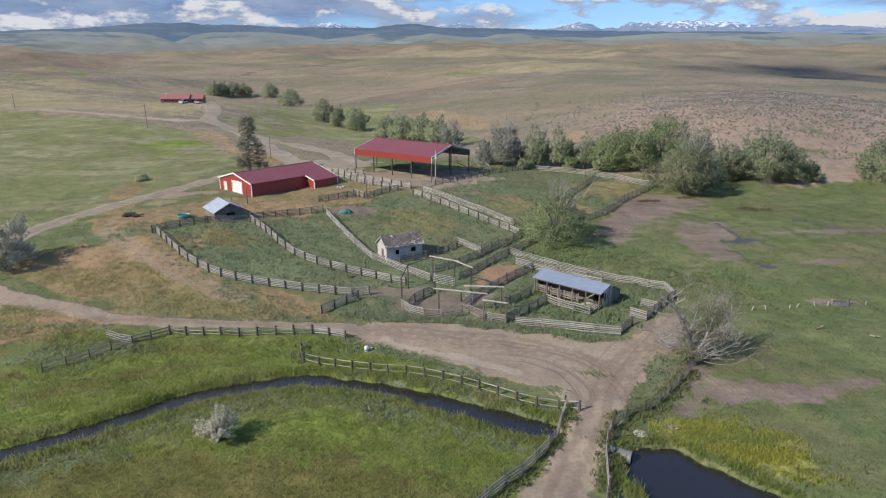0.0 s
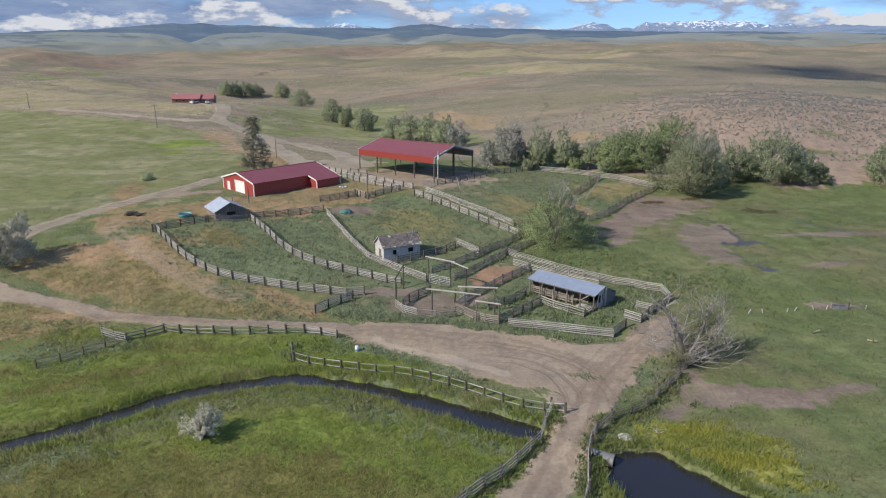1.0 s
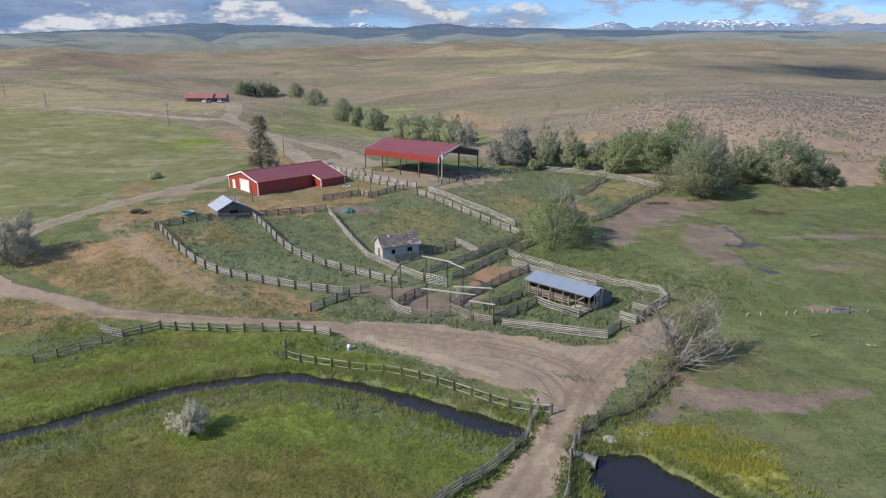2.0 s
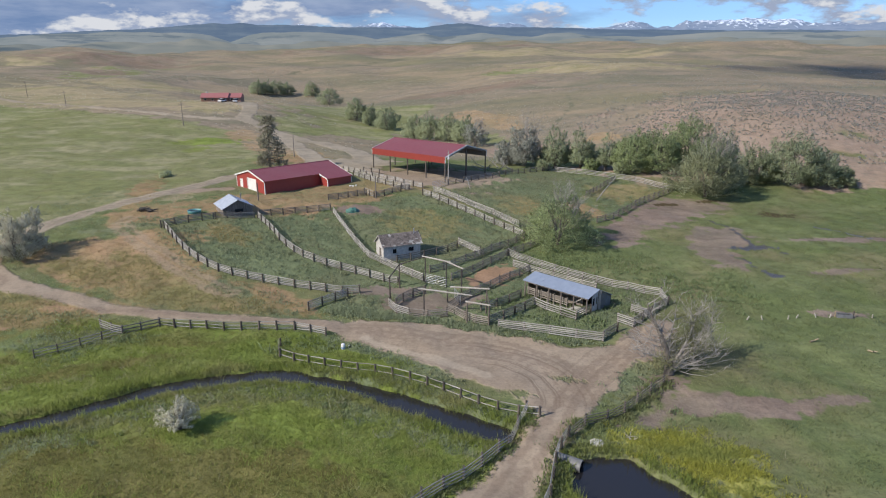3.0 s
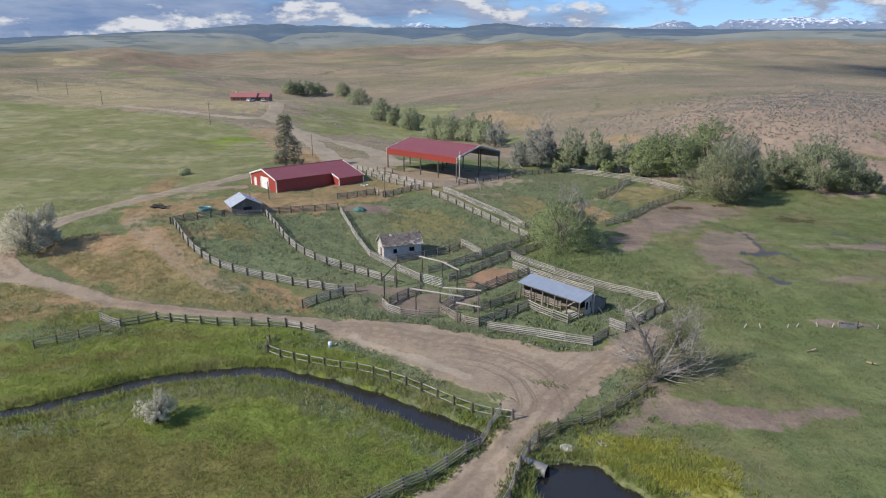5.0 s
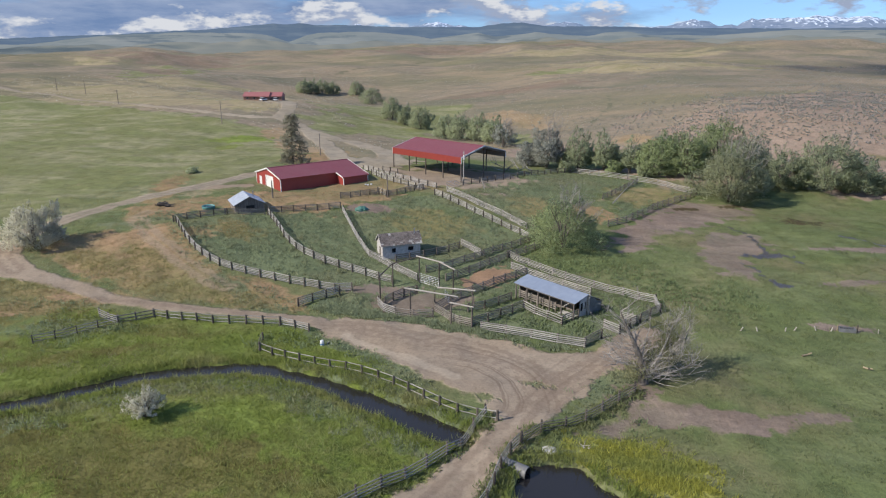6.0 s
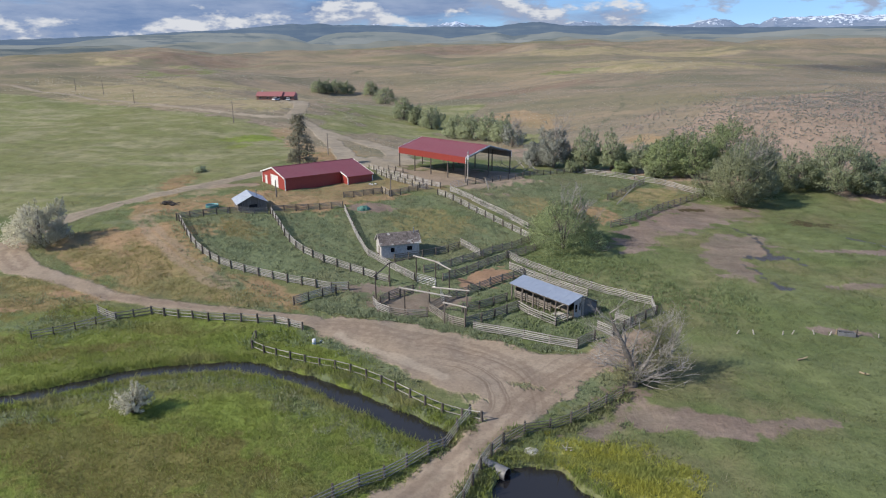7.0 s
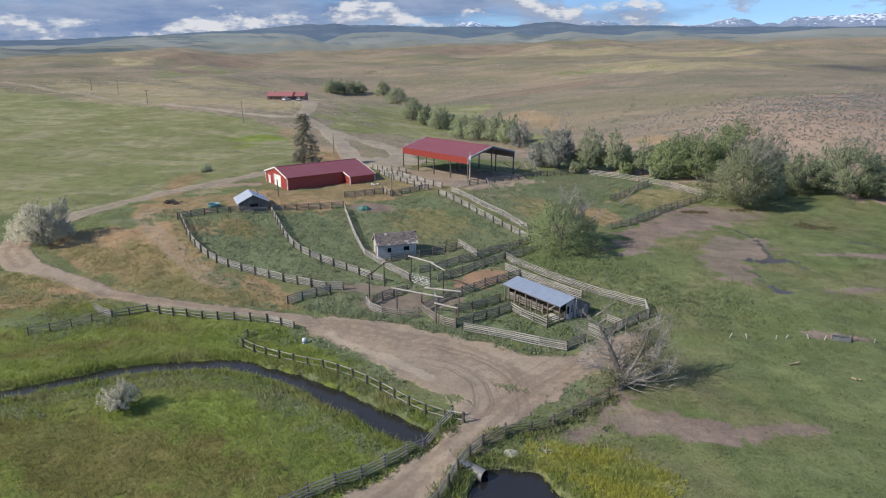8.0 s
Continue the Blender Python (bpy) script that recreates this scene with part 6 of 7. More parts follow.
def build_trees():
    willow(20.6, 112.0, 9.6, 17.5, LEAF_GREEN, "broad airy willow with bare grey tops in the pasture", 11, 20000, 0.14, bare=3.4, wisps=190, lumps=0.34, fill=0.8)
    row = "willows along the stream"
    for i, (x, y, h, w, mat, bare) in enumerate((
            (17.0, 174, 12.8, 8.5, LEAF_GREY, 3.0), (25.4, 174, 11.8, 8.2, LEAF_WILLOW, 0), (32.0, 173, 11.6, 6.4, LEAF_WILLOW, 0.3), (38.6, 172.5, 10.8, 5.0, LEAF_WILLOW, 0.4), (12.0, 176.5, 6.5, 8, LEAF_GREY, 0.3),
            (22, 171.5, 4.0, 5, LEAF_WILLOW, 0), (34.5, 170.5, 3.6, 4.5, LEAF_GREEN, 0), (42, 168.5, 4, 5, LEAF_WILLOW, 0), (65.5, 158, 5.5, 7, LEAF_WILLOW, 0),
            (45.3, 170.5, 11.6, 11, LEAF_GREEN, 0), (51.8, 169.5, 11.8, 10.5, LEAF_GREEN, 0), (60.5, 174, 14.2, 13, LEAF_GREEN, 0), (66.5, 169, 11.5, 10.5, LEAF_WILLOW, 0.6), (58.0, 150.0, 13.6, 17.5, LEAF_OLIVE, 3.4),
            (73.5, 163, 9.6, 10.5, LEAF_DARK, 0), (82.5, 162.5, 13.4, 14, LEAF_WILLOW, 0.5), (89.8, 162.5, 8.6, 10, LEAF_WILLOW, 0), (95, 163, 5.2, 6.5, LEAF_DARK, 0), (114, 162, 11.5, 14, LEAF_WILLOW, 0.2), (127, 167, 12, 15, LEAF_WILLOW, 0))):
        willow(x, y, h, w * 1.16, mat, "bushy silver-leaved willow by the stream" if mat is LEAF_GREY else "dull olive willow fanning out, with bare bleached tops" if mat is LEAF_OLIVE else "bushy green willow by the stream with foliage to the ground",
               40 + i, int(1000 * w + 400 * h), 0.195, row, bare, wisps=int(5 * w + 4 * h + 34 * bare), lumps=0.32 if mat is LEAF_OLIVE or w < 8 else 0.2, fill=0.75 if mat is LEAF_OLIVE else 1.0)
    for i, (x, y, h, w, bare) in enumerate(((-22.1, 243.9, 9.2, 9.5, 0), (-15.5, 239.3, 10, 12, 0), (-8, 236, 10, 12, 0), (-2, 228, 9.5, 10, 0), (2, 218, 8.5, 9, 2.4), (-37.4, 270.7, 10.2, 11, 0), (-47.1, 282.7, 9.5, 7, 0.6), (-54.3, 288.9, 10.8, 11.5, 0),
                                         (-98.9, 412.8, 11.5, 17, 0), (-128, 474, 11, 13, 0), (-160, 450, 10, 13, 0), (-157, 456, 10.5, 12, 0), (-151.5, 463.6, 10.8, 14, 0), (-146, 473, 9.6, 12, 0))):
        ghost = bare > 2
        willow(x, y, h, w * 1.1, LEAF_GREY if ghost else LEAF_DARK if i > 3 else LEAF_WILLOW, "mostly bare bleached tree behind the hay barn" if ghost else "round grey-green willow in the valley", 70 + i, 1800 if ghost else 6500, 0.27, "willows in the valley", 4.5 if ghost else bare, fill=0.5 if ghost else 1.0, wisps=20 if ghost else 60)
    willow(-66.0, 89.6, 7.6, 11.0, LEAF_SILVER, "silvery Russian olive tree beside the bend of the road", 90, 16000, 0.14, name="silver_tree", low=0.1, lumps=0.24, wisps=90)
    spray_bush(-20.0, 50.3, 3.4, 4.2, 91)
    bush("small_bush", -70.5, 146, 1.9, 3.6, LEAF_WILLOW, "low grey-green bush on the pasture bank", 92, 1200, 22, 0.14)
    dead_tree(28.6, 65.6)
    pine(-48.6, 157.5, 14.0, 93)


build_trees()


# ---- fences ----
def build_fences():
    # dark=True also puts shade into the colour of fences facing away from the sun
    grey, dark = "weathered grey board fence with dark posts", "brown and shade-darkened pole fence with rough dark posts"
    fence([(-47.9, 102.0), (-42.2, 95.5), (-38.4, 92.2), (-33.4, 89.0), (-29.2, 87.8), (-21.2, 86.9), (-13.4, 85.6), (-10.6, 86.6)], side=1, seed=1)
    fence([(-16.2, 79.6), (-13.6, 82.8), (-12.0, 85.1)], side=1, seed=2)
    fence([(-35.2, 112.3), (-27.3, 101.5), (-23.0, 97.5), (-18.9, 95.0), (-11.5, 93.1), (-5.5, 90.8)], side=1, seed=3)
    fence([(-22.2, 118.4), (-15.6, 106.1), (-11.6, 99.5), (-8.8, 97.8), (-1.8, 92.2)], side=-1, seed=4)
    fence([(-48.7, 102.4), (-45.1, 105.8), (-41.6, 108.6)], side=1, seed=5, dark=True, label=dark)
    fence([(-42.0, 108.6), (-38.6, 110.4), (-35.8, 112.2)], side=-1, seed=6, gap=2.3, high=1.15, dark=True, label=dark)
    fence([(-35.3, 113.3), (-29.2, 117.3), (-23.3, 120.1)], side=1, seed=7, dark=True, label=dark)
    fence([(-25.2, 126.0), (-21.7, 128.8), (-18.5, 131.9)], side=1, seed=8, dark=True, label=dark)
    fence([(-19.2, 133.6), (-16.6, 130.8)], rails=4, seed=9)
    fence([(-16.2, 131.2), (-13.1, 135.0), (-10.0, 138.0)], side=1, seed=10, dark=True, label=dark)
    fence([(-29.4, 157.0), (-18.5, 146.3), (-12.4, 142.3), (-7.2, 139.5)], side=1, seed=11)
    fence([(-25.1, 149.5), (-19.6, 144.0), (-14.1, 140.5), (-9.9, 137.7)], side=1, seed=12)
    fence([(-24, 156), (-19.5, 153.5)], side=1, seed=13, dark=True, label=dark)
    fence([(-1.8, 144.3), (6.4, 152.3), (18.0, 165.3), (23.4, 170.6)], side=1, seed=14, dark=True, label=dark, rails=4)
    fence([(23.4, 170.6), (32.6, 166.8), (45.8, 160.7), (52.1, 155.2)], side=-1, seed=15, rails=4, high=1.3)
    fence([(-6.4, 132.6), (-0.6, 128.1), (6.1, 122.4), (11.8, 117.9), (14.4, 115.1)], side=1, seed=16)
    fence([(-4.2, 136.1), (1.5, 131.2), (7.7, 126.6), (13.9, 120.1)], side=-1, seed=17)
    fence([(14.6, 114.6), (8.4, 106.5), (4.9, 101.3), (1.5, 97.5), (-1.1, 95.8)], side=1, seed=18, dark=True, label=dark)
    fence([(17.1, 112.4), (11.9, 105.5), (6.9, 98.1), (2.5, 93.1)], side=1, seed=19, dark=True, label=dark)
    fence([(-6.9, 99.2), (-2.6, 101.9), (0.6, 104.6), (2.6, 107.2)], side=1, seed=20, dark=True, label=dark, rails=4, high=1.2)
    fence([(2.8, 108.8), (6.7, 105.0)], side=-1, seed=21)
    fence([(11.6, 104.8), (13.8, 102.1), (20.4, 97.1), (24.5, 94.4), (31.3, 89.6), (33.1, 88.4)], side=-1, seed=22, slim=0.85, thick=1.1)
    fence([(33.1, 88.3), (33.2, 84.7)], side=-1, seed=23)
    fence([(12.3, 99.8), (17.7, 96.0), (22.1, 93.0), (24.4, 91.2)], side=-1, seed=24)
    fence([(14.7, 97.9), (9.8, 92.5), (5.5, 87.0), (4.2, 85.4)], side=1, seed=25, dark=True, label=dark)
    fence([(8.5, 77.8), (10.6, 79.2), (15.0, 84.6)], side=1, seed=26, dark=True, label=dark)
    fence([(7.4, 82.2), (10.1, 83.8), (13.0, 87.1)], side=1, seed=27, dark=True, label=dark)
    fence([(9.8, 77.0), (18.8, 75.0), (22.8, 74.5)], side=-1, seed=28, gap=3.2)
    fence([(22.9, 74.7), (25.0, 76.9)], side=1, seed=29, dark=True, label=dark)
    fence([(25.5, 79.4), (27.2, 78.1)], side=-1, seed=30, gap=2.2)
    fence([(27.9, 82.6), (29.6, 81.1)], side=-1, seed=31, gap=2.2)
    fence([(27.3, 78.2), (29.8, 81.0), (33.2, 84.7)], side=1, seed=32, dark=True, label=dark)
    fence([(15.0, 84.6), (17.2, 82.0), (20.1, 79.9)], side=-1, seed=33, rails=4, high=1.2, wonky=0.1)
    fence([(20.1, 79.9), (22.3, 82.0)], side=1, seed=34, dark=True, rails=4, high=1.2)
    fence([(-5.5, 82.9), (-4.1, 80.8), (-2.4, 80.1)], side=-1, seed=35, gap=1.9)
    fence([(-2.4, 80.1), (0.2, 79.8), (2.8, 80.3)], side=-1, seed=36, gap=2.4, dark=True, label=dark)
    fence([(-4.6, 82.9), (-3.4, 86.0), (-1.0, 88.0)], side=1, seed=37, gap=2.0, dark=True, label=dark)
    fence([(2.8, 82.3), (4.7, 80.2), (5.7, 78.8), (8.5, 77.6)], side=-1, seed=38, gap=2.0, dark=True, label=dark)
    fence([(4.2, 85.4), (2.8, 82.6)], side=1, seed=39, dark=True, label=dark)
    rail3 = "grey three-rail pole fence with stout posts beside the road"
    fence([(-44.4, 63.8), (-40.5, 67.5), (-37.6, 70.6)], side=1, rails=3, high=1.0, slim=0.7, thick=0.8, seed=40, label=rail3)
    fence([(-41.2, 71.9), (-37.6, 70.6)], side=-1, rails=4, high=1.1, seed=41, label=rail3)
    fence([(-37.6, 70.6), (-34.0, 73.1)], side=-1, rails=3, high=1.1, seed=42, dark=True, label=rail3)
    fence([(-34.0, 73.1), (-31.3, 72.6), (-26.6, 72.4), (-22.6, 72.6), (-16.3, 73.6)], side=1, rails=3, high=1.1, gap=2.2, slim=0.72, seed=43, label=rail3, thick=1.35)
    fence([(-16.3, 73.6), (-14.3, 73.3), (-12.0, 72.6)], side=1, rails=4, high=1.0, gap=2.2, seed=44, label=rail3, wonky=0.08)
    fence([(-15.9, 66.6), (-11.3, 64.7), (-2.7, 62.4), (1.0, 61.2), (8.7, 56.8), (13.7, 55.4)], side=1, rails=2, high=0.95, gap=2.15, slim=0.72, seed=45, label="low two-rail pole fence with stout dark posts above the creek", thick=1.3)
    fence([(-15.9, 66.6), (-16.7, 69.2)], side=1, rails=2, high=0.95, slim=0.7, seed=51, dark=True, label="short brown pole brace at the corner of the creek fence")
    fence([(12.4, 56.2), (10.9, 52.3), (9.8, 49.7), (7.1, 46.1), (4.1, 42.6), (0.5, 38.5)], side=1, rails=4, high=1.2, slim=0.72, seed=46, label="grey pole fence along the narrow dirt road")
    fence([(27.4, 63.4), (24.2, 59.9), (21.2, 56.1), (17.4, 53.9), (16.1, 52.1)], side=1, rails=4, high=1.15, slim=0.6, seed=47, dark=True, label=dark)
    fence([(16.1, 52.1), (15.2, 50.1), (14.5, 47.8), (13.9, 44.2), (12.5, 40)], side=-1, rails=4, high=1.15, gap=2.1, slim=0.72, seed=48, label="grey pole fence along the narrow dirt road")
    fence([(51.9, 154.6), (42.3, 142.7), (33.4, 128.4), (29.5, 125.0)], side=1, seed=49, dark=True, label=dark, rails=4, high=1.3)
    fence([(39.3, 161.7), (35.3, 154.8), (29.8, 144.2)], side=1, seed=50, dark=True, label=dark, rails=4, high=1.2)


build_fences()


# ---- gate frames, poles and loose things ----
LOGS = [log_mesh("beam", LOG, 0.13, 8, 4, 70 + s, 0.8) for s in range(2)]
DARK_LOGS = [log_mesh("beam", POST, 0.10, 8, 4, 80 + s, 0.8) for s in range(2)]


def gate_frame(posts, beams, label, thick=1.0):
    """Tall posts (x, y, height) joined overhead by beams (from place, to place, pale)."""
    x0, y0 = posts[0][:2]
    base = Vector((x0, y0, gz(x0, y0)))
    o = empty("gate_frame", x0, y0, base.z, 0, label, "gate frame", "overhead gate frames")
    for i, (x, y, h) in enumerate(posts):
        z = gz(x, y)
        shared("post", POSTS[i % 3], o, upright(Vector((x, y, z - 0.2)) - base, Vector((x, y, z + h)) - base, thick))
    for i, (a, b, pale) in enumerate(beams):
        shared("beam", (LOGS if pale else DARK_LOGS)[i % 2], o, upright(Vector(a) - base, Vector(b) - base), "bleached overhead log" if pale else "")
    return o


gate_frame([(-5.7, 84.5, 3.6), (-5.1, 89.7, 3.7)], [((-5.8, 84.1, 4.05), (-5.0, 90.0, 4.4), False), ((-5.0, 89.6, 4.4), (-1.2, 92.0, 5.0), False)], "tall dark timber gate frame over the pen entrance")
gate_frame([(-1.4, 91.8, 4.1), (1.9, 90.5, 4.0), (4.3, 88.9, 3.6)], [((-1.9, 92.0, 5.0), (2.6, 90.2, 4.75), True), ((1.8, 90.5, 4.8), (4.6, 88.7, 4.25), True)], "tall timber gate frame with bleached log lintels")
gate_frame([(-0.4, 80.6, 3.7), (2.7, 82.3, 3.2)], [((-1.2, 80.7, 3.95), (6.2, 80.4, 3.3), True)], "timber gate frame with one long bleached log", 1.1)
gate_frame([(5.6, 78.5, 3.0), (8.5, 77.4, 2.95)], [((5.4, 78.5, 3.15), (8.7, 77.4, 3.15), True)], "timber loading gate frame with a bleached log lintel")
gate_frame([(8.1, 81.2, 3.5)], [((3.1, 82.4, 3.7), (8.5, 81.1, 4.05), True), ((8.1, 81.2, 3.4), (8.6, 79.6, 2.3), False)], "lone timber gate post with a log and a brace")


def metal_gate(a, b, label, bars=6, high=1.35):
    x0, y0 = a
    base = Vector((x0, y0, gz(x0, y0)))
    o = empty("metal_gate", x0, y0, base.z, 0, label, "gate", "metal gates")
    za, zb = gz(*a) + 0.15, gz(*b) + 0.15
    for i in range(bars):
        h = high * i / (bars - 1)
        tube_part("bar", [[(Vector((a[0], a[1], za + h)) - base, 0.03), (Vector((b[0], b[1], zb + h)) - base, 0.03)]], STEEL, o)
    for f in (0, 0.5, 1):
        x, y, z = a[0] + (b[0] - a[0]) * f, a[1] + (b[1] - a[1]) * f, za + (zb - za) * f
        tube_part("upright", [[(Vector((x, y, z)) - base, 0.03), (Vector((x, y, z + high)) - base, 0.03)]], STEEL, o)
    return o


metal_gate((-1.3, 91.7), (1.9, 90.4), "pale steel tube gate between pens")
metal_gate((-4.9, 139.6), (-2.0, 144.0), "pale steel tube gate beside the hay barn", 5)
metal_gate((3.4, 86.8), (4.4, 84.4), "pale steel tube gate standing open", 5)


def utility_pole(x, y, high, arm=True, label="weathered utility pole with a crossarm", lean=(0.0, 0.0)):
    z = gz(x, y)
    o = empty("utility_pole", x, y, z, 0, label, "pole", "utility poles")
    tube_part("shaft", [[((0, 0, -0.3), 0.15), ((lean[0] * 0.5, lean[1] * 0.5, high * 0.5), 0.13), ((lean[0], lean[1], high), 0.10)]], BOARD, o, "", 8)
    if arm:
        part("crossarm", boxes((lean[0] - 1.0, lean[0] + 1.0, lean[1] - 0.16, lean[1] - 0.08, high - 0.7, high - 0.58)), BOARD, o)
        for k in (-0.85, 0.0, 0.85):
            part("insulator", boxes((lean[0] + k - 0.05, lean[0] + k + 0.05, lean[1] - 0.17, lean[1] - 0.07, high - 0.58, high - 0.42), bevel=0.015), GLASS_DARK, o)


utility_pole(-106.6, 229.2, 8.4)
utility_pole(-192.2, 287.6, 6.9)
utility_pole(-245.6, 333.4, 8.0)
utility_pole(-271.1, 342.1, 7.6)
utility_pole(-49.3, 179.8, 6.4, False, "bare grey pole beside the lane")
utility_pole(-38.9, 122.9, 3.6, False, "short grey pole behind the board shed")
utility_pole(-16.0, 129.7, 4.9, False, "tall dark pole at the corner of a pen")


def yard_light(x, y):
    o = empty("yard_light_pole", x, y, gz(x, y), 0, "pale pole with a yard light beside the hay barn", "pole")
    tube_part("shaft", [[((0, 0, -0.3), 0.14), ((0, 0, 4), 0.12), ((0, 0, 7.9), 0.10)]], LOG, o, "", 8)
    part("bracket", boxes((-0.04, 0.04, -0.55, 0.0, 7.55, 7.62)), STEEL, o)
    part("meter_box", boxes((-0.18, 0.18, -0.24, -0.10, 5.9, 6.9), bevel=0.02), CAR_WHITE, o, "pale metal box")
    part("lamp_head", boxes((-0.15, 0.15, -0.75, -0.45, 7.4, 7.56), bevel=0.03), STEEL, o)


yard_light(-1.75, 144.6)


def ring_shape(name, profile, material, parent, label="", n=20):
    """A turned shape: (radius, height) points swept round."""
    verts, quads = [], []
    for r, h in profile:
        verts += [(r * math.cos(6.2832 * i / n), r * math.sin(6.2832 * i / n), h) for i in range(n)]
    for k in range(len(profile) - 1):
        for i in range(n):
            a, b = k * n + i, k * n + (i + 1) % n
            quads.append((a, b, b + n, a + n))
    me = mesh_arrays(name, np.array(verts), np.array(quads))
    me.materials.append(material)
    me.polygons.foreach_set("use_smooth", np.ones(len(me.polygons), bool))
    ob = new(name, me)
    ob.parent = parent
    if label:
        tagged(ob, label)
    return ob


def small_things():
    x, y = -47.0, 111.6
    o = empty("stock_tank", x, y, gz(x, y), 0, "round teal stock tank standing in dry grass", "tank")
    ring_shape("shell", [(0.0, 0.05), (1.12, 0.05), (1.16, 0.58), (1.22, 0.62), (1.22, 0.56), (1.18, 0.0), (0.0, 0.0)], TANK, o)
    ring_shape("water", [(0.0, 0.42), (1.13, 0.42)], GLASS_DARK, o)
    o = empty("tarp_heap", -18.9, 119.9, gz(-18.9, 119.9), 20, "crumpled green tarp over a small heap", "tarp")
    rng = random.Random(8)
    bm = bmesh.new()
    bmesh.ops.create_icosphere(bm, subdivisions=3, radius=1.0)
    for v in bm.verts:
        k = 1 + 0.25 * noise.noise(v.co * 2.2) + 0.12 * noise.noise(v.co * 6)
        v.co = Vector((v.co.x * 1.3 * k, v.co.y * 0.9 * k, max(-0.1, v.co.z * 0.85 * k)))
    part("tarp", bm, TARP, o)
    # the barrel by the road
    o = empty("barrel", -8.9, 69.0, gz(-8.9, 69.0), 0, "white and blue plastic barrel beside the yard", "barrel")
    ring_shape("drum", [(0.0, 0.0), (0.22, 0.0), (0.24, 0.08), (0.24, 0.36), (0.25, 0.38), (0.24, 0.41), (0.23, 0.64), (0.2, 0.68), (0.0, 0.67)], CAR_WHITE, o)
    ring_shape("band", [(0.246, 0.14), (0.25, 0.16), (0.25, 0.28), (0.246, 0.3)], BLUE_BARREL, o, "blue band")
    o = empty("tipped_bucket", -8.3, 69.7, gz(-8.3, 69.7), 0, "white bucket lying tipped in the weeds", "bucket")
    ring_shape("pail", [(0.0, 0.0), (0.2, 0.0), (0.26, 0.42), (0.24, 0.42), (0.18, 0.03), (0.0, 0.03)], CAR_WHITE, o, n=14).rotation_euler = (1.3, 0, 0.6)
    # trough in the pasture
    o = empty("water_trough", 55.6, 82.6, gz(55.6, 82.6), -5, "grey oblong water trough between posts on bare ground", "trough")
    part("basin", boxes((-1.0, 0.9, -0.4, -0.34, 0, 0.5), (-1.0, 0.9, 0.34, 0.4, 0, 0.5), (-1.0, -0.94, -0.34, 0.34, 0, 0.5), (0.84, 0.9, -0.34, 0.34, 0, 0.5), (-0.94, 0.84, -0.34, 0.34, 0.05, 0.1)), GREY_SIDING, o)
    part("water", boxes((-0.94, 0.84, -0.34, 0.34, 0.3, 0.32)), GLASS_DARK, o)
    part("post", boxes((-1.2, -1.08, -0.1, 0.02, -0.2, 0.8), bevel=0.02), TAN_LOG, o)
    part("post", boxes((1.0, 1.14, -0.1, 0.04, -0.2, 1.0), bevel=0.02), POST, o)
    part("rail", boxes((1.1, 1.5, -0.06, 0.0, 0.55, 0.63)), TAN_LOG, o)
    # bleached driftwood in the pasture
    for x, y, turn, ln in ((48.0, 74.4, 20, 1.3), (53.4, 72.0, -60, 1.0), (27.9, 111.4, 10, 1.2)):
        o = empty("dead_log", x, y, gz(x, y), turn, "tan forked log lying in the grass", "log", "logs in the pasture")
        tube_part("stem", [[((-ln * 0.5, 0, 0.12), 0.11), ((0, 0.05, 0.16), 0.10), ((ln * 0.5, 0.1, 0.35), 0.06)]], TAN_LOG, o)
        tube_part("fork", [[((0.1, 0.05, 0.2), 0.09), ((ln * 0.25, -0.3, 0.5), 0.03)]], TAN_LOG, o)
    for i, (x, y) in enumerate(((42.5, 81.0), (44.6, 81.2), (48.0, 81.6), (49.2, 82.0), (51.8, 82.1), (53.6, 82.3), (59.4, 83.0))):
        o = empty("fence_stake", x, y, gz(x, y), 0, "short pale stake of a fallen pasture fence", "stake", "stakes in the pasture")
        shared("shaft", log_mesh("shaft", LOG, 0.08, 7, 2, 120 + i), o, upright((0, 0, -0.1), (0.25 * math.cos(2.4 * i), 0.15 * math.sin(1.7 * i), 0.55)))
    # leaning pole in the back pen
    o = empty("leaning_pole", 3.2, 142.0, gz(3.2, 142.0), 0, "bleached pole leaning in the back pen", "pole")
    tube_part("shaft", [[((0.3, 0, -0.1), 0.13), ((-0.6, 0, 2.6), 0.10)]], LOG, o)
    # stones by the pond
    for i, (x, y, s) in enumerate(((18.7, 51.9, 0.62),)):
        o = empty("boulder", x, y, gz(x, y), 40 * i, "pale flat boulder in the grass near the pond", "boulder")
        bm = bmesh.new()
        bmesh.ops.create_icosphere(bm, subdivisions=2, radius=s)
        for v in bm.verts:
            v.co *= 1 + 0.3 * noise.noise(v.co * 2 + Vector((i, 0, 0)))
            v.co.z *= 0.34
            v.co.x *= 1.25
        part("rock", bm, STONE, o)
    o = empty("driftwood", 21.8, 52.5, gz(21.8, 52.5), 0, "small tangle of bleached driftwood beside the pond", "driftwood")
    bits, ends = [], []
    for i in range(5):
        grow(rng, (rng.uniform(-0.3, 0.3), rng.uniform(-0.2, 0.2), 0.1), (math.cos(1.3 * i), math.sin(1.3 * i), 0.6), rng.uniform(0.5, 0.9), 0.05, 1, 0.6, bits, ends, 0.2, (2, 3))
    tagged(tube_part("branchwork", bits, LOG, o, "", 5), kind="stuff")
    # culvert: a corrugated pipe under the road, its mouth above the pond
    o = empty("culvert", 15.9, 48.9, WATER_Z + 0.25, 0, "corrugated steel culvert pipe opening into the pond", "culvert")
    me_pts = []
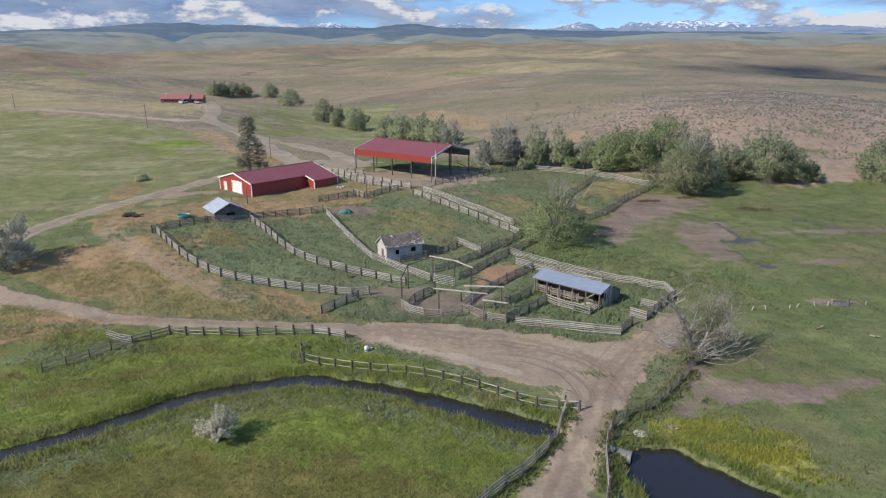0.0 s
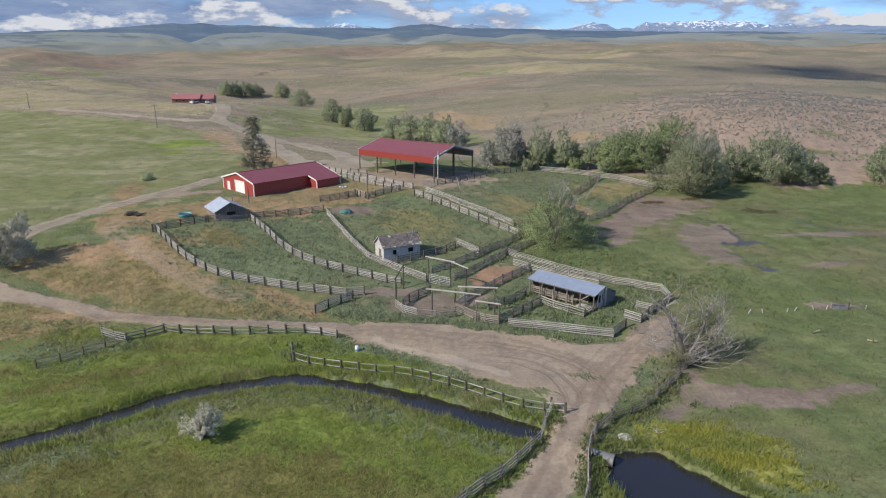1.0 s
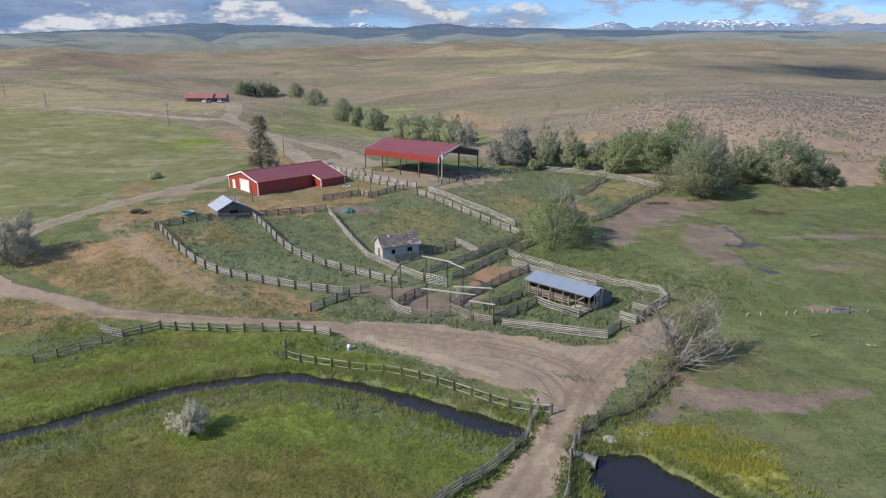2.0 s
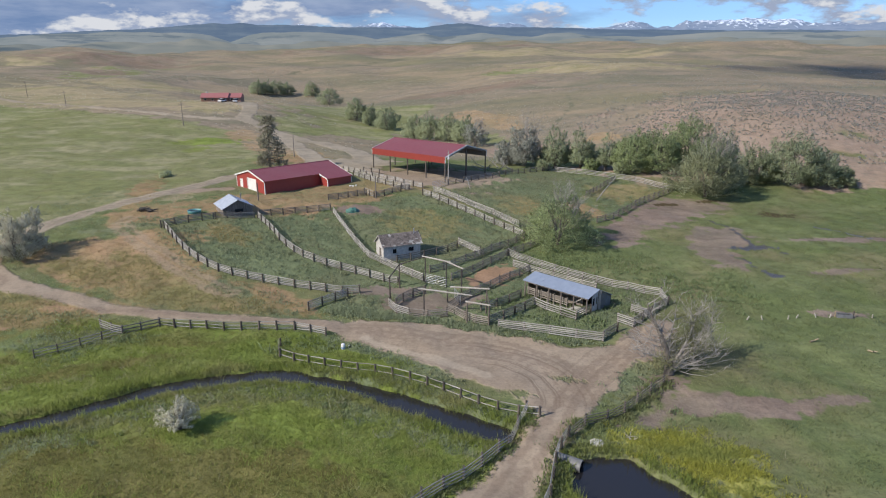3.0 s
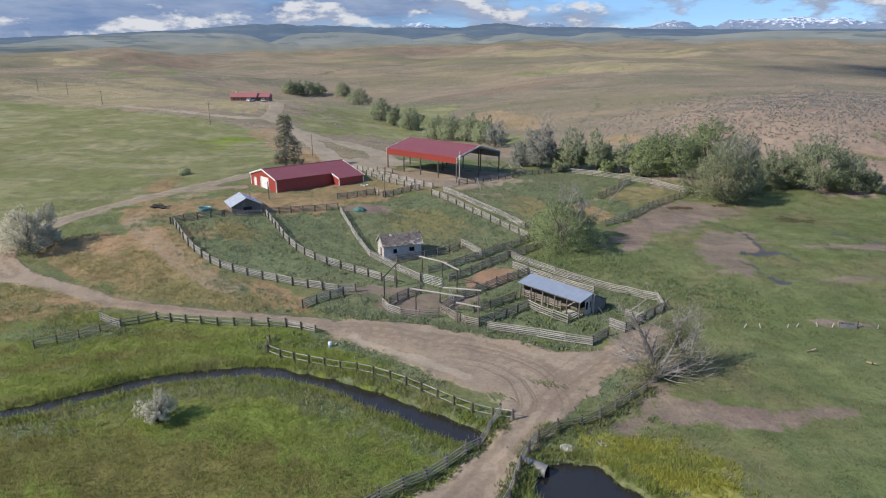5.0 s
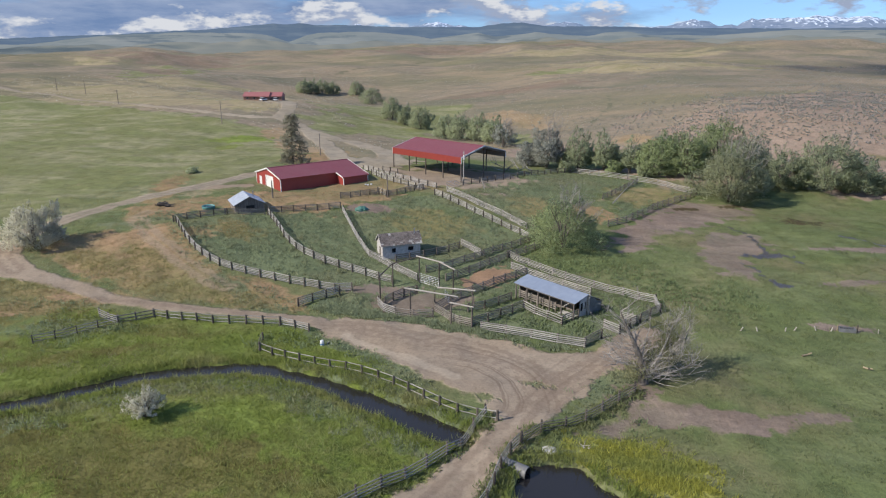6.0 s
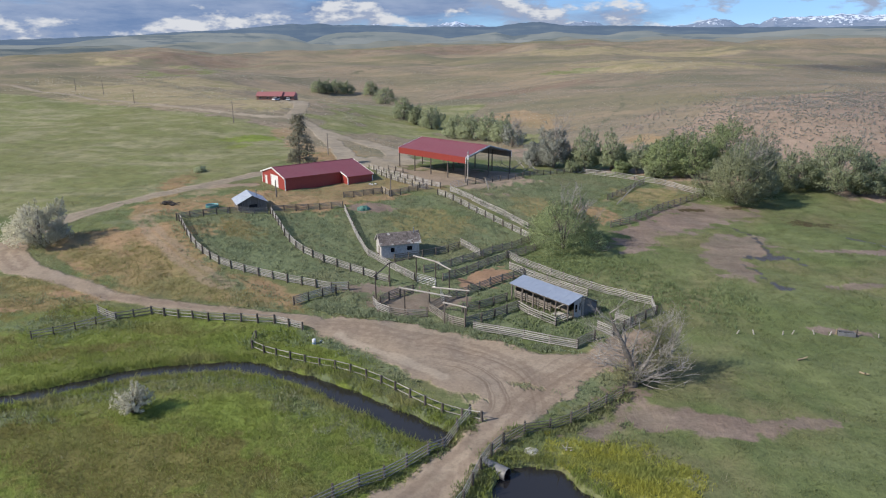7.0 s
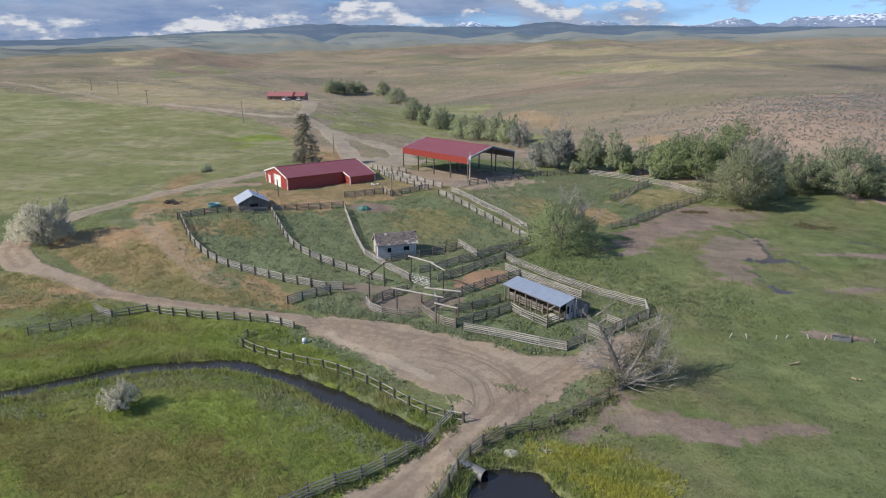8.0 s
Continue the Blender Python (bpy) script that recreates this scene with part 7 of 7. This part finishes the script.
    for i in range(29):
        me_pts.append((0.55 + (0.05 if i % 2 else 0.0), i * 0.09))
    pipe = ring_shape("pipe", me_pts, CORRUGATED, o, "ribbed zinc pipe", 22)
    pipe.matrix_basis = Matrix.Translation((-1.3, 0.6, 0.1)) @ Vector((2.2, -1.1, 0)).to_track_quat("Z", "Y").to_matrix().to_4x4()
    # added black tube: the shade inside the pipe put in as colour
    inner = ring_shape("shade_tube", [(0.5, 0.0), (0.5, 2.5)], BLACK, o, "black tube standing in for the shade inside the pipe", 22)
    inner.matrix_basis = pipe.matrix_basis
    # scrap by the lane
    o = empty("scrap_heap", -57.0, 112.3, gz(-57.0, 112.3), 0, "dark heap of old timbers and tyres in dry grass", "scrap")
    for i in range(9):
        a = rng.uniform(0, 6.28)
        c = (rng.uniform(-1.8, 1.8), rng.uniform(-0.8, 0.8), 0.15 + rng.uniform(0, 0.4))
        tube_part("timber", [[((c[0] - 0.9 * math.cos(a), c[1] - 0.9 * math.sin(a), c[2]), 0.1), ((c[0] + 0.9 * math.cos(a), c[1] + 0.9 * math.sin(a), c[2] + rng.uniform(-0.1, 0.3)), 0.08)]], POST, o)
    for i, (dx, dy, dz) in enumerate(((-0.9, 0.3, 0.0), (-0.7, 0.2, 0.3), (1.0, 0.1, 0.0), (0.2, 0.6, 0.0))):
        tyre = ring_shape("tyre", [(0.3, 0.0), (0.55, 0.02), (0.6, 0.15), (0.55, 0.28), (0.3, 0.3), (0.28, 0.15), (0.3, 0.0)], RUBBER, o, "worn black tyre", 16)
        tyre.matrix_basis = pose(dx, dy, dz, 8 * i, 5, 0)
    o = empty("feed_tubs", -23.5, 138.8, gz(-23.5, 138.8), 0, "white feed tubs behind the barn", "tub")
    for dx, dy in ((0, 0), (1.2, 0.5), (0.7, -0.4)):
        ring_shape("tub", [(0, 0.02), (0.2, 0.02), (0.24, 0.3), (0.22, 0.3), (0.18, 0.05), (0, 0.05)], CAR_WHITE, o, n=14).location = (dx, dy, 0)
    # fallen branches behind the hay barn
    o = empty("brush_pile", 9.5, 164.5, gz(9.5, 164.5), 0, "tangle of bleached fallen branches behind the hay barn", "brush")
    paths, tips = [], []
    for i in range(9):
        a = rng.uniform(0, 6.28)
        grow(rng, (rng.uniform(-5, 4), rng.uniform(-2, 3), 0.4), (math.cos(a), math.sin(a), 0.35), rng.uniform(2.5, 5), 0.13, 2, 0.7, paths, tips, 0.15, (2, 4))
    tagged(tube_part("branchwork", paths, DEADWOOD, o), kind="stuff")
    # bleached tree trunk fallen against the fence of the back pen
    o = empty("fallen_limb", 34.0, 144.0, gz(34, 144), 0, "bare bleached limb reaching over the fence", "log")
    tube_part("limb", [[((-2.5, -4.5, 0.3), 0.12), ((0, 0, 2.0), 0.09), ((2.8, 3.5, 4.2), 0.04)], [((1.0, 1.2, 2.8), 0.05), ((1.6, 2.6, 4.4), 0.025)]], DEADWOOD, o)


small_things()


# ---- ground cover: grass, weeds and shrubs too many to count ----
def scatter(count, x0, x1, y0, y1, weight, seed):
    """Places in a stretch of the plan, thinned by a weight between 0 and 1."""
    rng = np.random.RandomState(seed)
    x, y = rng.uniform(x0, x1, count), rng.uniform(y0, y1, count)
    keep = rng.uniform(0, 1, count) < weight(x, y)
    return x[keep], y[keep]


def tufts(name, label, places, blades, high, wide, spread, lean, material, seed, leafy=False, category="grass"):
    """Blades of grass (triangles) or leaves (four-sided), standing in bunches."""
    x, y = places
    rng = np.random.RandomState(seed)
    z = ground(x, y)
    n = len(x)
    size = rng.uniform(0.6, 1.4, n) * (1 + 0.4 * waves(x, y, 3.2, seed) + 0.25 * waves(x, y, 9, seed + 1))
    i = np.repeat(np.arange(n), blades)
    m = len(i)
    b = np.stack([x[i] + rng.normal(0, spread, m) * size[i], y[i] + rng.normal(0, spread, m) * size[i], z[i] - 0.03], 1)
    a = rng.uniform(0, 6.2832, m)
    h = rng.uniform(high[0], high[1], m) * size[i]
    l = rng.uniform(0.1, lean, m) * h
    tip = b + np.stack([np.cos(a) * l, np.sin(a) * l, h], 1)
    p = rng.uniform(0, 6.2832, m)
    u = np.stack([np.cos(p), np.sin(p), np.zeros(m)], 1) * (wide * rng.uniform(0.6, 1.3, m))[:, None]
    turn = np.cross(u, tip - b) @ np.array([0, -0.7, 0.7]) < 0
    u[turn] *= -1
    if leafy:
        mid = b + (tip - b) * 0.55
        v = np.stack([b, mid + u, tip, mid - u], 1).reshape(-1, 3)
        me = mesh_arrays(name, v, np.arange(len(v)).reshape(-1, 4))
    else:
        v = np.stack([b - u, b + u, tip], 1).reshape(-1, 3)
        me = mesh_arrays(name, v, np.arange(len(v)).reshape(-1, 3))
    me.materials.append(material)
    soft = rng.normal(0, 0.28, (m, 3)) + np.array([0, -0.22, 1.0])
    soft /= np.linalg.norm(soft, axis=1)[:, None]
    me.normals_split_custom_set_from_vertices(np.repeat(soft, 4 if leafy else 3, axis=0).tolist())
    return tagged(new(name, me), label, category, kind="stuff")


def clear(x, y):
    z = zones(x, y)
    return (1 - z["dirt"]) * (1 - z["clay"]) * (1 - np.clip(z["mud"] * 1.1, 0, 1)) * (1 - z["wet"]) * (ditch(x, y) < 0.3), z


def cover(key, level=1.0, floor=0.0):
    def weight(x, y):
        free, z = clear(x, y)
        return free * np.clip(z[key] * level + floor, 0, 1)
    return weight


def lush_only(x, y):
    free, z = clear(x, y)
    return free * z["lush"] * (1 - 0.8 * z["olive"])


def olive_only(x, y):
    free, z = clear(x, y)
    return free * z["olive"]


def open_meadow(x, y):
    free, z = clear(x, y)
    other = np.maximum.reduce([z["dry"], z["lush"], z["weed"], z["gold"], z["leafy"], z["hill"], z["pink"]])
    return free * (1 - other) * (0.55 + 0.45 * waves(x, y, 7, 33))


def dry_only(x, y):
    free, z = clear(x, y)
    return free * z["dry"] * (1 - 0.75 * z["ochre"]) * (1 - 0.9 * z["track"])


def ochre_only(x, y):
    free, z = clear(x, y)
    return free * z["ochre"] * (1 - z["track"])


def bank(x, y):
    d = np.minimum(line_distance(x, y, CREEK), 1.5 - np.minimum(inward(x, y, POND), 1.5))
    return step(3.4, 2.0, d) * step(1.15, 1.5, d) * step(1.9, 2.6, line_distance(x, y, ROAD_SOUTH))


def fence_foot(x, y):
    d = np.minimum(line_distance(x, y, [(27.4, 63.4), (24.2, 59.9), (21.2, 56.1), (17.4, 53.9), (15.2, 50.1), (13.9, 44.2)]), line_distance(x, y, [(13.0, 55.6), (10.9, 52.3), (9.8, 49.7), (7.1, 46.1), (3, 41)]))
    return step(1.5, 0.5, d)


tufts("meadow_grass", "bright green meadow grass along the creek", scatter(70000, -48, 16, 36, 74, lush_only, 1), 4, (0.12, 0.30), 0.032, 0.16, 1.3, GRASS, 101)
tufts("olive_grass", "tall olive-brown grass in the meadow", scatter(32000, -48, 20, 34, 72, olive_only, 2), 4, (0.15, 0.32), 0.03, 0.18, 1.3, foliage("olive_seed_grass", (0.162, 0.155, 0.051), (0.21, 0.195, 0.07), patch=(0.168, 0.195, 0.051)), 102)
tufts("creek_reeds", "tall rank grass on the creek and pond banks", scatter(90000, -48, 36, 34, 66, bank, 3), 4, (0.25, 0.6), 0.035, 0.14, 0.8, GRASS, 103)
tufts("pen_weeds", "grey-green leafy weeds filling the pens", scatter(52000, -56, 58, 46, 172, cover("weed"), 4), 6, (0.12, 0.38), 0.055, 0.16, 1.0, WEED, 104, True, "weeds")
tufts("roadside_weeds", "dense green weeds along the road fences", scatter(14000, -2, 30, 38, 66, fence_foot, 5), 7, (0.15, 0.42), 0.05, 0.16, 0.9, WEED_GREEN, 105, True, "weeds")
tufts("dry_grass", "dry straw-coloured grass on the knoll and barnyard", scatter(46000, -75, 30, 74, 182, dry_only, 6), 4, (0.10, 0.28), 0.035, 0.16, 1.2, GRASS_DRY, 106)
tufts("ochre_grass", "olive and straw grass at the foot of the knoll", scatter(34000, -75, -14, 66, 108, ochre_only, 16), 4, (0.10, 0.28), 0.035, 0.16, 1.2, foliage("ochre_grass", (0.235, 0.21, 0.09), (0.32, 0.275, 0.125), patch=(0.19, 0.205, 0.08)), 116)
tufts("yellow_grass", "yellow flowering plants beside the pond", scatter(22000, 14, 46, 38, 58, cover("gold"), 7), 5, (0.15, 0.42), 0.04, 0.16, 1.0, GRASS_YELLOW, 107)
tufts("pasture_grass", "tufted green pasture grass", scatter(80000, 14, 110, 38, 165, open_meadow, 8), 4, (0.10, 0.28), 0.04, 0.22, 1.1, WEED_GREEN, 108)
tufts("bank_grass", "mixed grass on the verge west of the pens", scatter(40000, -80, 0, 60, 135, open_meadow, 9), 4, (0.10, 0.28), 0.04, 0.22, 1.1, WEED, 109)


def pen_verge(x, y):
    free, z = clear(x, y)
    d = np.minimum(line_distance(x, y, [(-13, 80), (-4, 79), (9, 76.2), (14, 74.6)]), line_distance(x, y, [(16, 73.8), (22.5, 73.4)]) + 0.9)
    return free * step(1.9, 0.7, d + 0.6 * waves(x, y, 4, 48))


VERGE = foliage("pale_verge_weeds", (0.235, 0.285, 0.17), (0.32, 0.37, 0.225))
tufts("verge_weeds", "tall grey-green weeds between the yard and the pens", scatter(15000, -15, 25, 71, 83, pen_verge, 17), 7, (0.18, 0.46), 0.038, 0.16, 0.5, VERGE, 117, True, "weeds")


def seedy(x, y):
    free, z = clear(x, y)
    south = line_distance(x, y, [(px + 1.2, py - 4.6) for px, py in CREEK])
    return free * np.clip(0.9 * waves(x, y, 4.5, 41) - 0.25, 0, 1) * (0.12 + step(5, 2, south) + 1.5 * spots(x, y, [(-38, 60, 9, 2.5, 20), (-26, 67, 9, 2.0, 8), (-32, 56, 6, 1.5, 30), (-46, 66, 9, 3, 20)]))


def road_edge(x, y):
    z = zones(x, y)
    edge = np.clip(1 - np.abs(z["dirt"] - 0.4) / 0.38, 0, 1)
    crown = step(0.5, 0.15, line_distance(x, y, ROAD_SOUTH)) * step(58, 52, y) * np.clip(waves(x, y, 2.0, 44), 0, 1)
    edge = np.maximum(edge, 0.8 * crown)
    return edge * np.clip(0.45 + 0.7 * waves(x, y, 5, 43), 0, 1) * (ditch(x, y) < 0.2)


tufts("seed_grass", "pale seeding grass heads in the creek meadow", scatter(26000, -48, 45, 36, 66, seedy, 13), 4, (0.25, 0.5), 0.02, 0.16, 0.9, SEED_GRASS, 113)
tufts("leafy_weeds", "dark green leafy weeds round the sheds and pens", scatter(26000, -45, 48, 55, 122, cover("leafy"), 14), 7, (0.15, 0.42), 0.06, 0.18, 1.0, LEAFY, 114, True, "weeds")
tufts("edge_weeds", "low weeds creeping over the edges of the dirt road", scatter(26000, -75, 34, 38, 140, road_edge, 15), 5, (0.06, 0.2), 0.04, 0.2, 1.1, WEED, 115, True, "weeds")


def far_pasture(x, y):
    free, z = clear(x, y)
    return free * z["pasture"] * (1 - z["lush"]) * (0.5 + 0.5 * waves(x, y, 14, 37))


tufts("far_pasture_grass", "rank green grass on the pasture west of the lane", scatter(90000, -190, -55, 95, 290, far_pasture, 10), 3, (0.08, 0.2), 0.06, 0.3, 1.3, foliage("pale_pasture_grass", (0.205, 0.228, 0.095), (0.28, 0.285, 0.138), patch=(0.33, 0.30, 0.18)), 110)


def shrubs(name, label, places, high, leaves, leaf, material, seed):
    x, y = places
    rng = np.random.RandomState(seed)
    z = ground(x, y)
    h = rng.uniform(high[0], high[1], len(x))
    me = leaf_mesh(name, np.stack([x, y, z + h * 0.45], 1), np.full(len(x), leaves), h * 0.75, leaf, rng, (0, 0, -500), 0.65)
    me.materials.append(material)
    return tagged(new(name, me), label, "shrubs", kind="stuff")


def sage_slope(x, y):
    z = zones(x, y)
    return z["pink"] * np.clip(0.7 + 0.4 * waves(x, y, 16, 35), 0, 1) * step(168, 174, y - 0.06 * x) * (1 - 0.9 * z["tan"])


def far_scrub(x, y):
    z = zones(x, y)
    return z["hill"] * (1 - z["pink"]) * (1 - z["dirt"]) * np.clip(0.3 + 0.7 * waves(x, y, 90, 36), 0, 1)


shrubs("sagebrush", "grey sagebrush scattered over the bare pink slope", scatter(24000, 40, 210, 165, 330, sage_slope, 11), (0.25, 0.62), 14, 0.165, SAGE, 111)
shrubs("hill_scrub", "low grey scrub dotted over the dry hills", scatter(42000, -330, 330, 190, 600, far_scrub, 12), (0.2, 0.45), 4, 0.2, SAGE, 112)


def cloud(x, y, z, sx, sy, seed):
    """A cumulus high above, out of view, whose shadow falls on the plain."""
    rng = random.Random(seed)
    bm = bmesh.new()
    for k in range(75):
        a, r = rng.uniform(0, 6.28), rng.random() ** 0.5
        c = Vector((sx * r * math.cos(a), sy * r * math.sin(a), rng.uniform(-15, 15)))
        s = rng.uniform(0.08, 0.2) * min(sx, sy)
        bmesh.ops.create_icosphere(bm, subdivisions=1, radius=1.0, matrix=Matrix.Translation(c) @ Matrix.Diagonal((s * 1.5, s, s * 0.5, 1)))
    for v in bm.verts:
        v.co += Vector((1, 1, 0.5)) * (0.12 * min(sx, sy) * noise.noise(v.co * (4.0 / sx)))
    me = bpy.data.meshes.new("cloud")
    bm.to_mesh(me)
    bm.free()
    m, nt, bs = nodes("cloud_white")
    bs.inputs["Base Color"].default_value, bs.inputs["Roughness"].default_value = (0.85, 0.86, 0.88, 1), 1.0
    me.materials.append(m)
    ob = tagged(new("cloud", me), "white cumulus cloud drifting high over the plain", "cloud", kind="structure")
    ob.location = (x, y, z)


cloud(375 + SUN.x / SUN.z * 1800, 545 + SUN.y / SUN.z * 1800, 1825, 180, 85, 5)
cloud(-1300 + SUN.x / SUN.z * 1800, 1480 + SUN.y / SUN.z * 1800, 1900, 420, 160, 9)
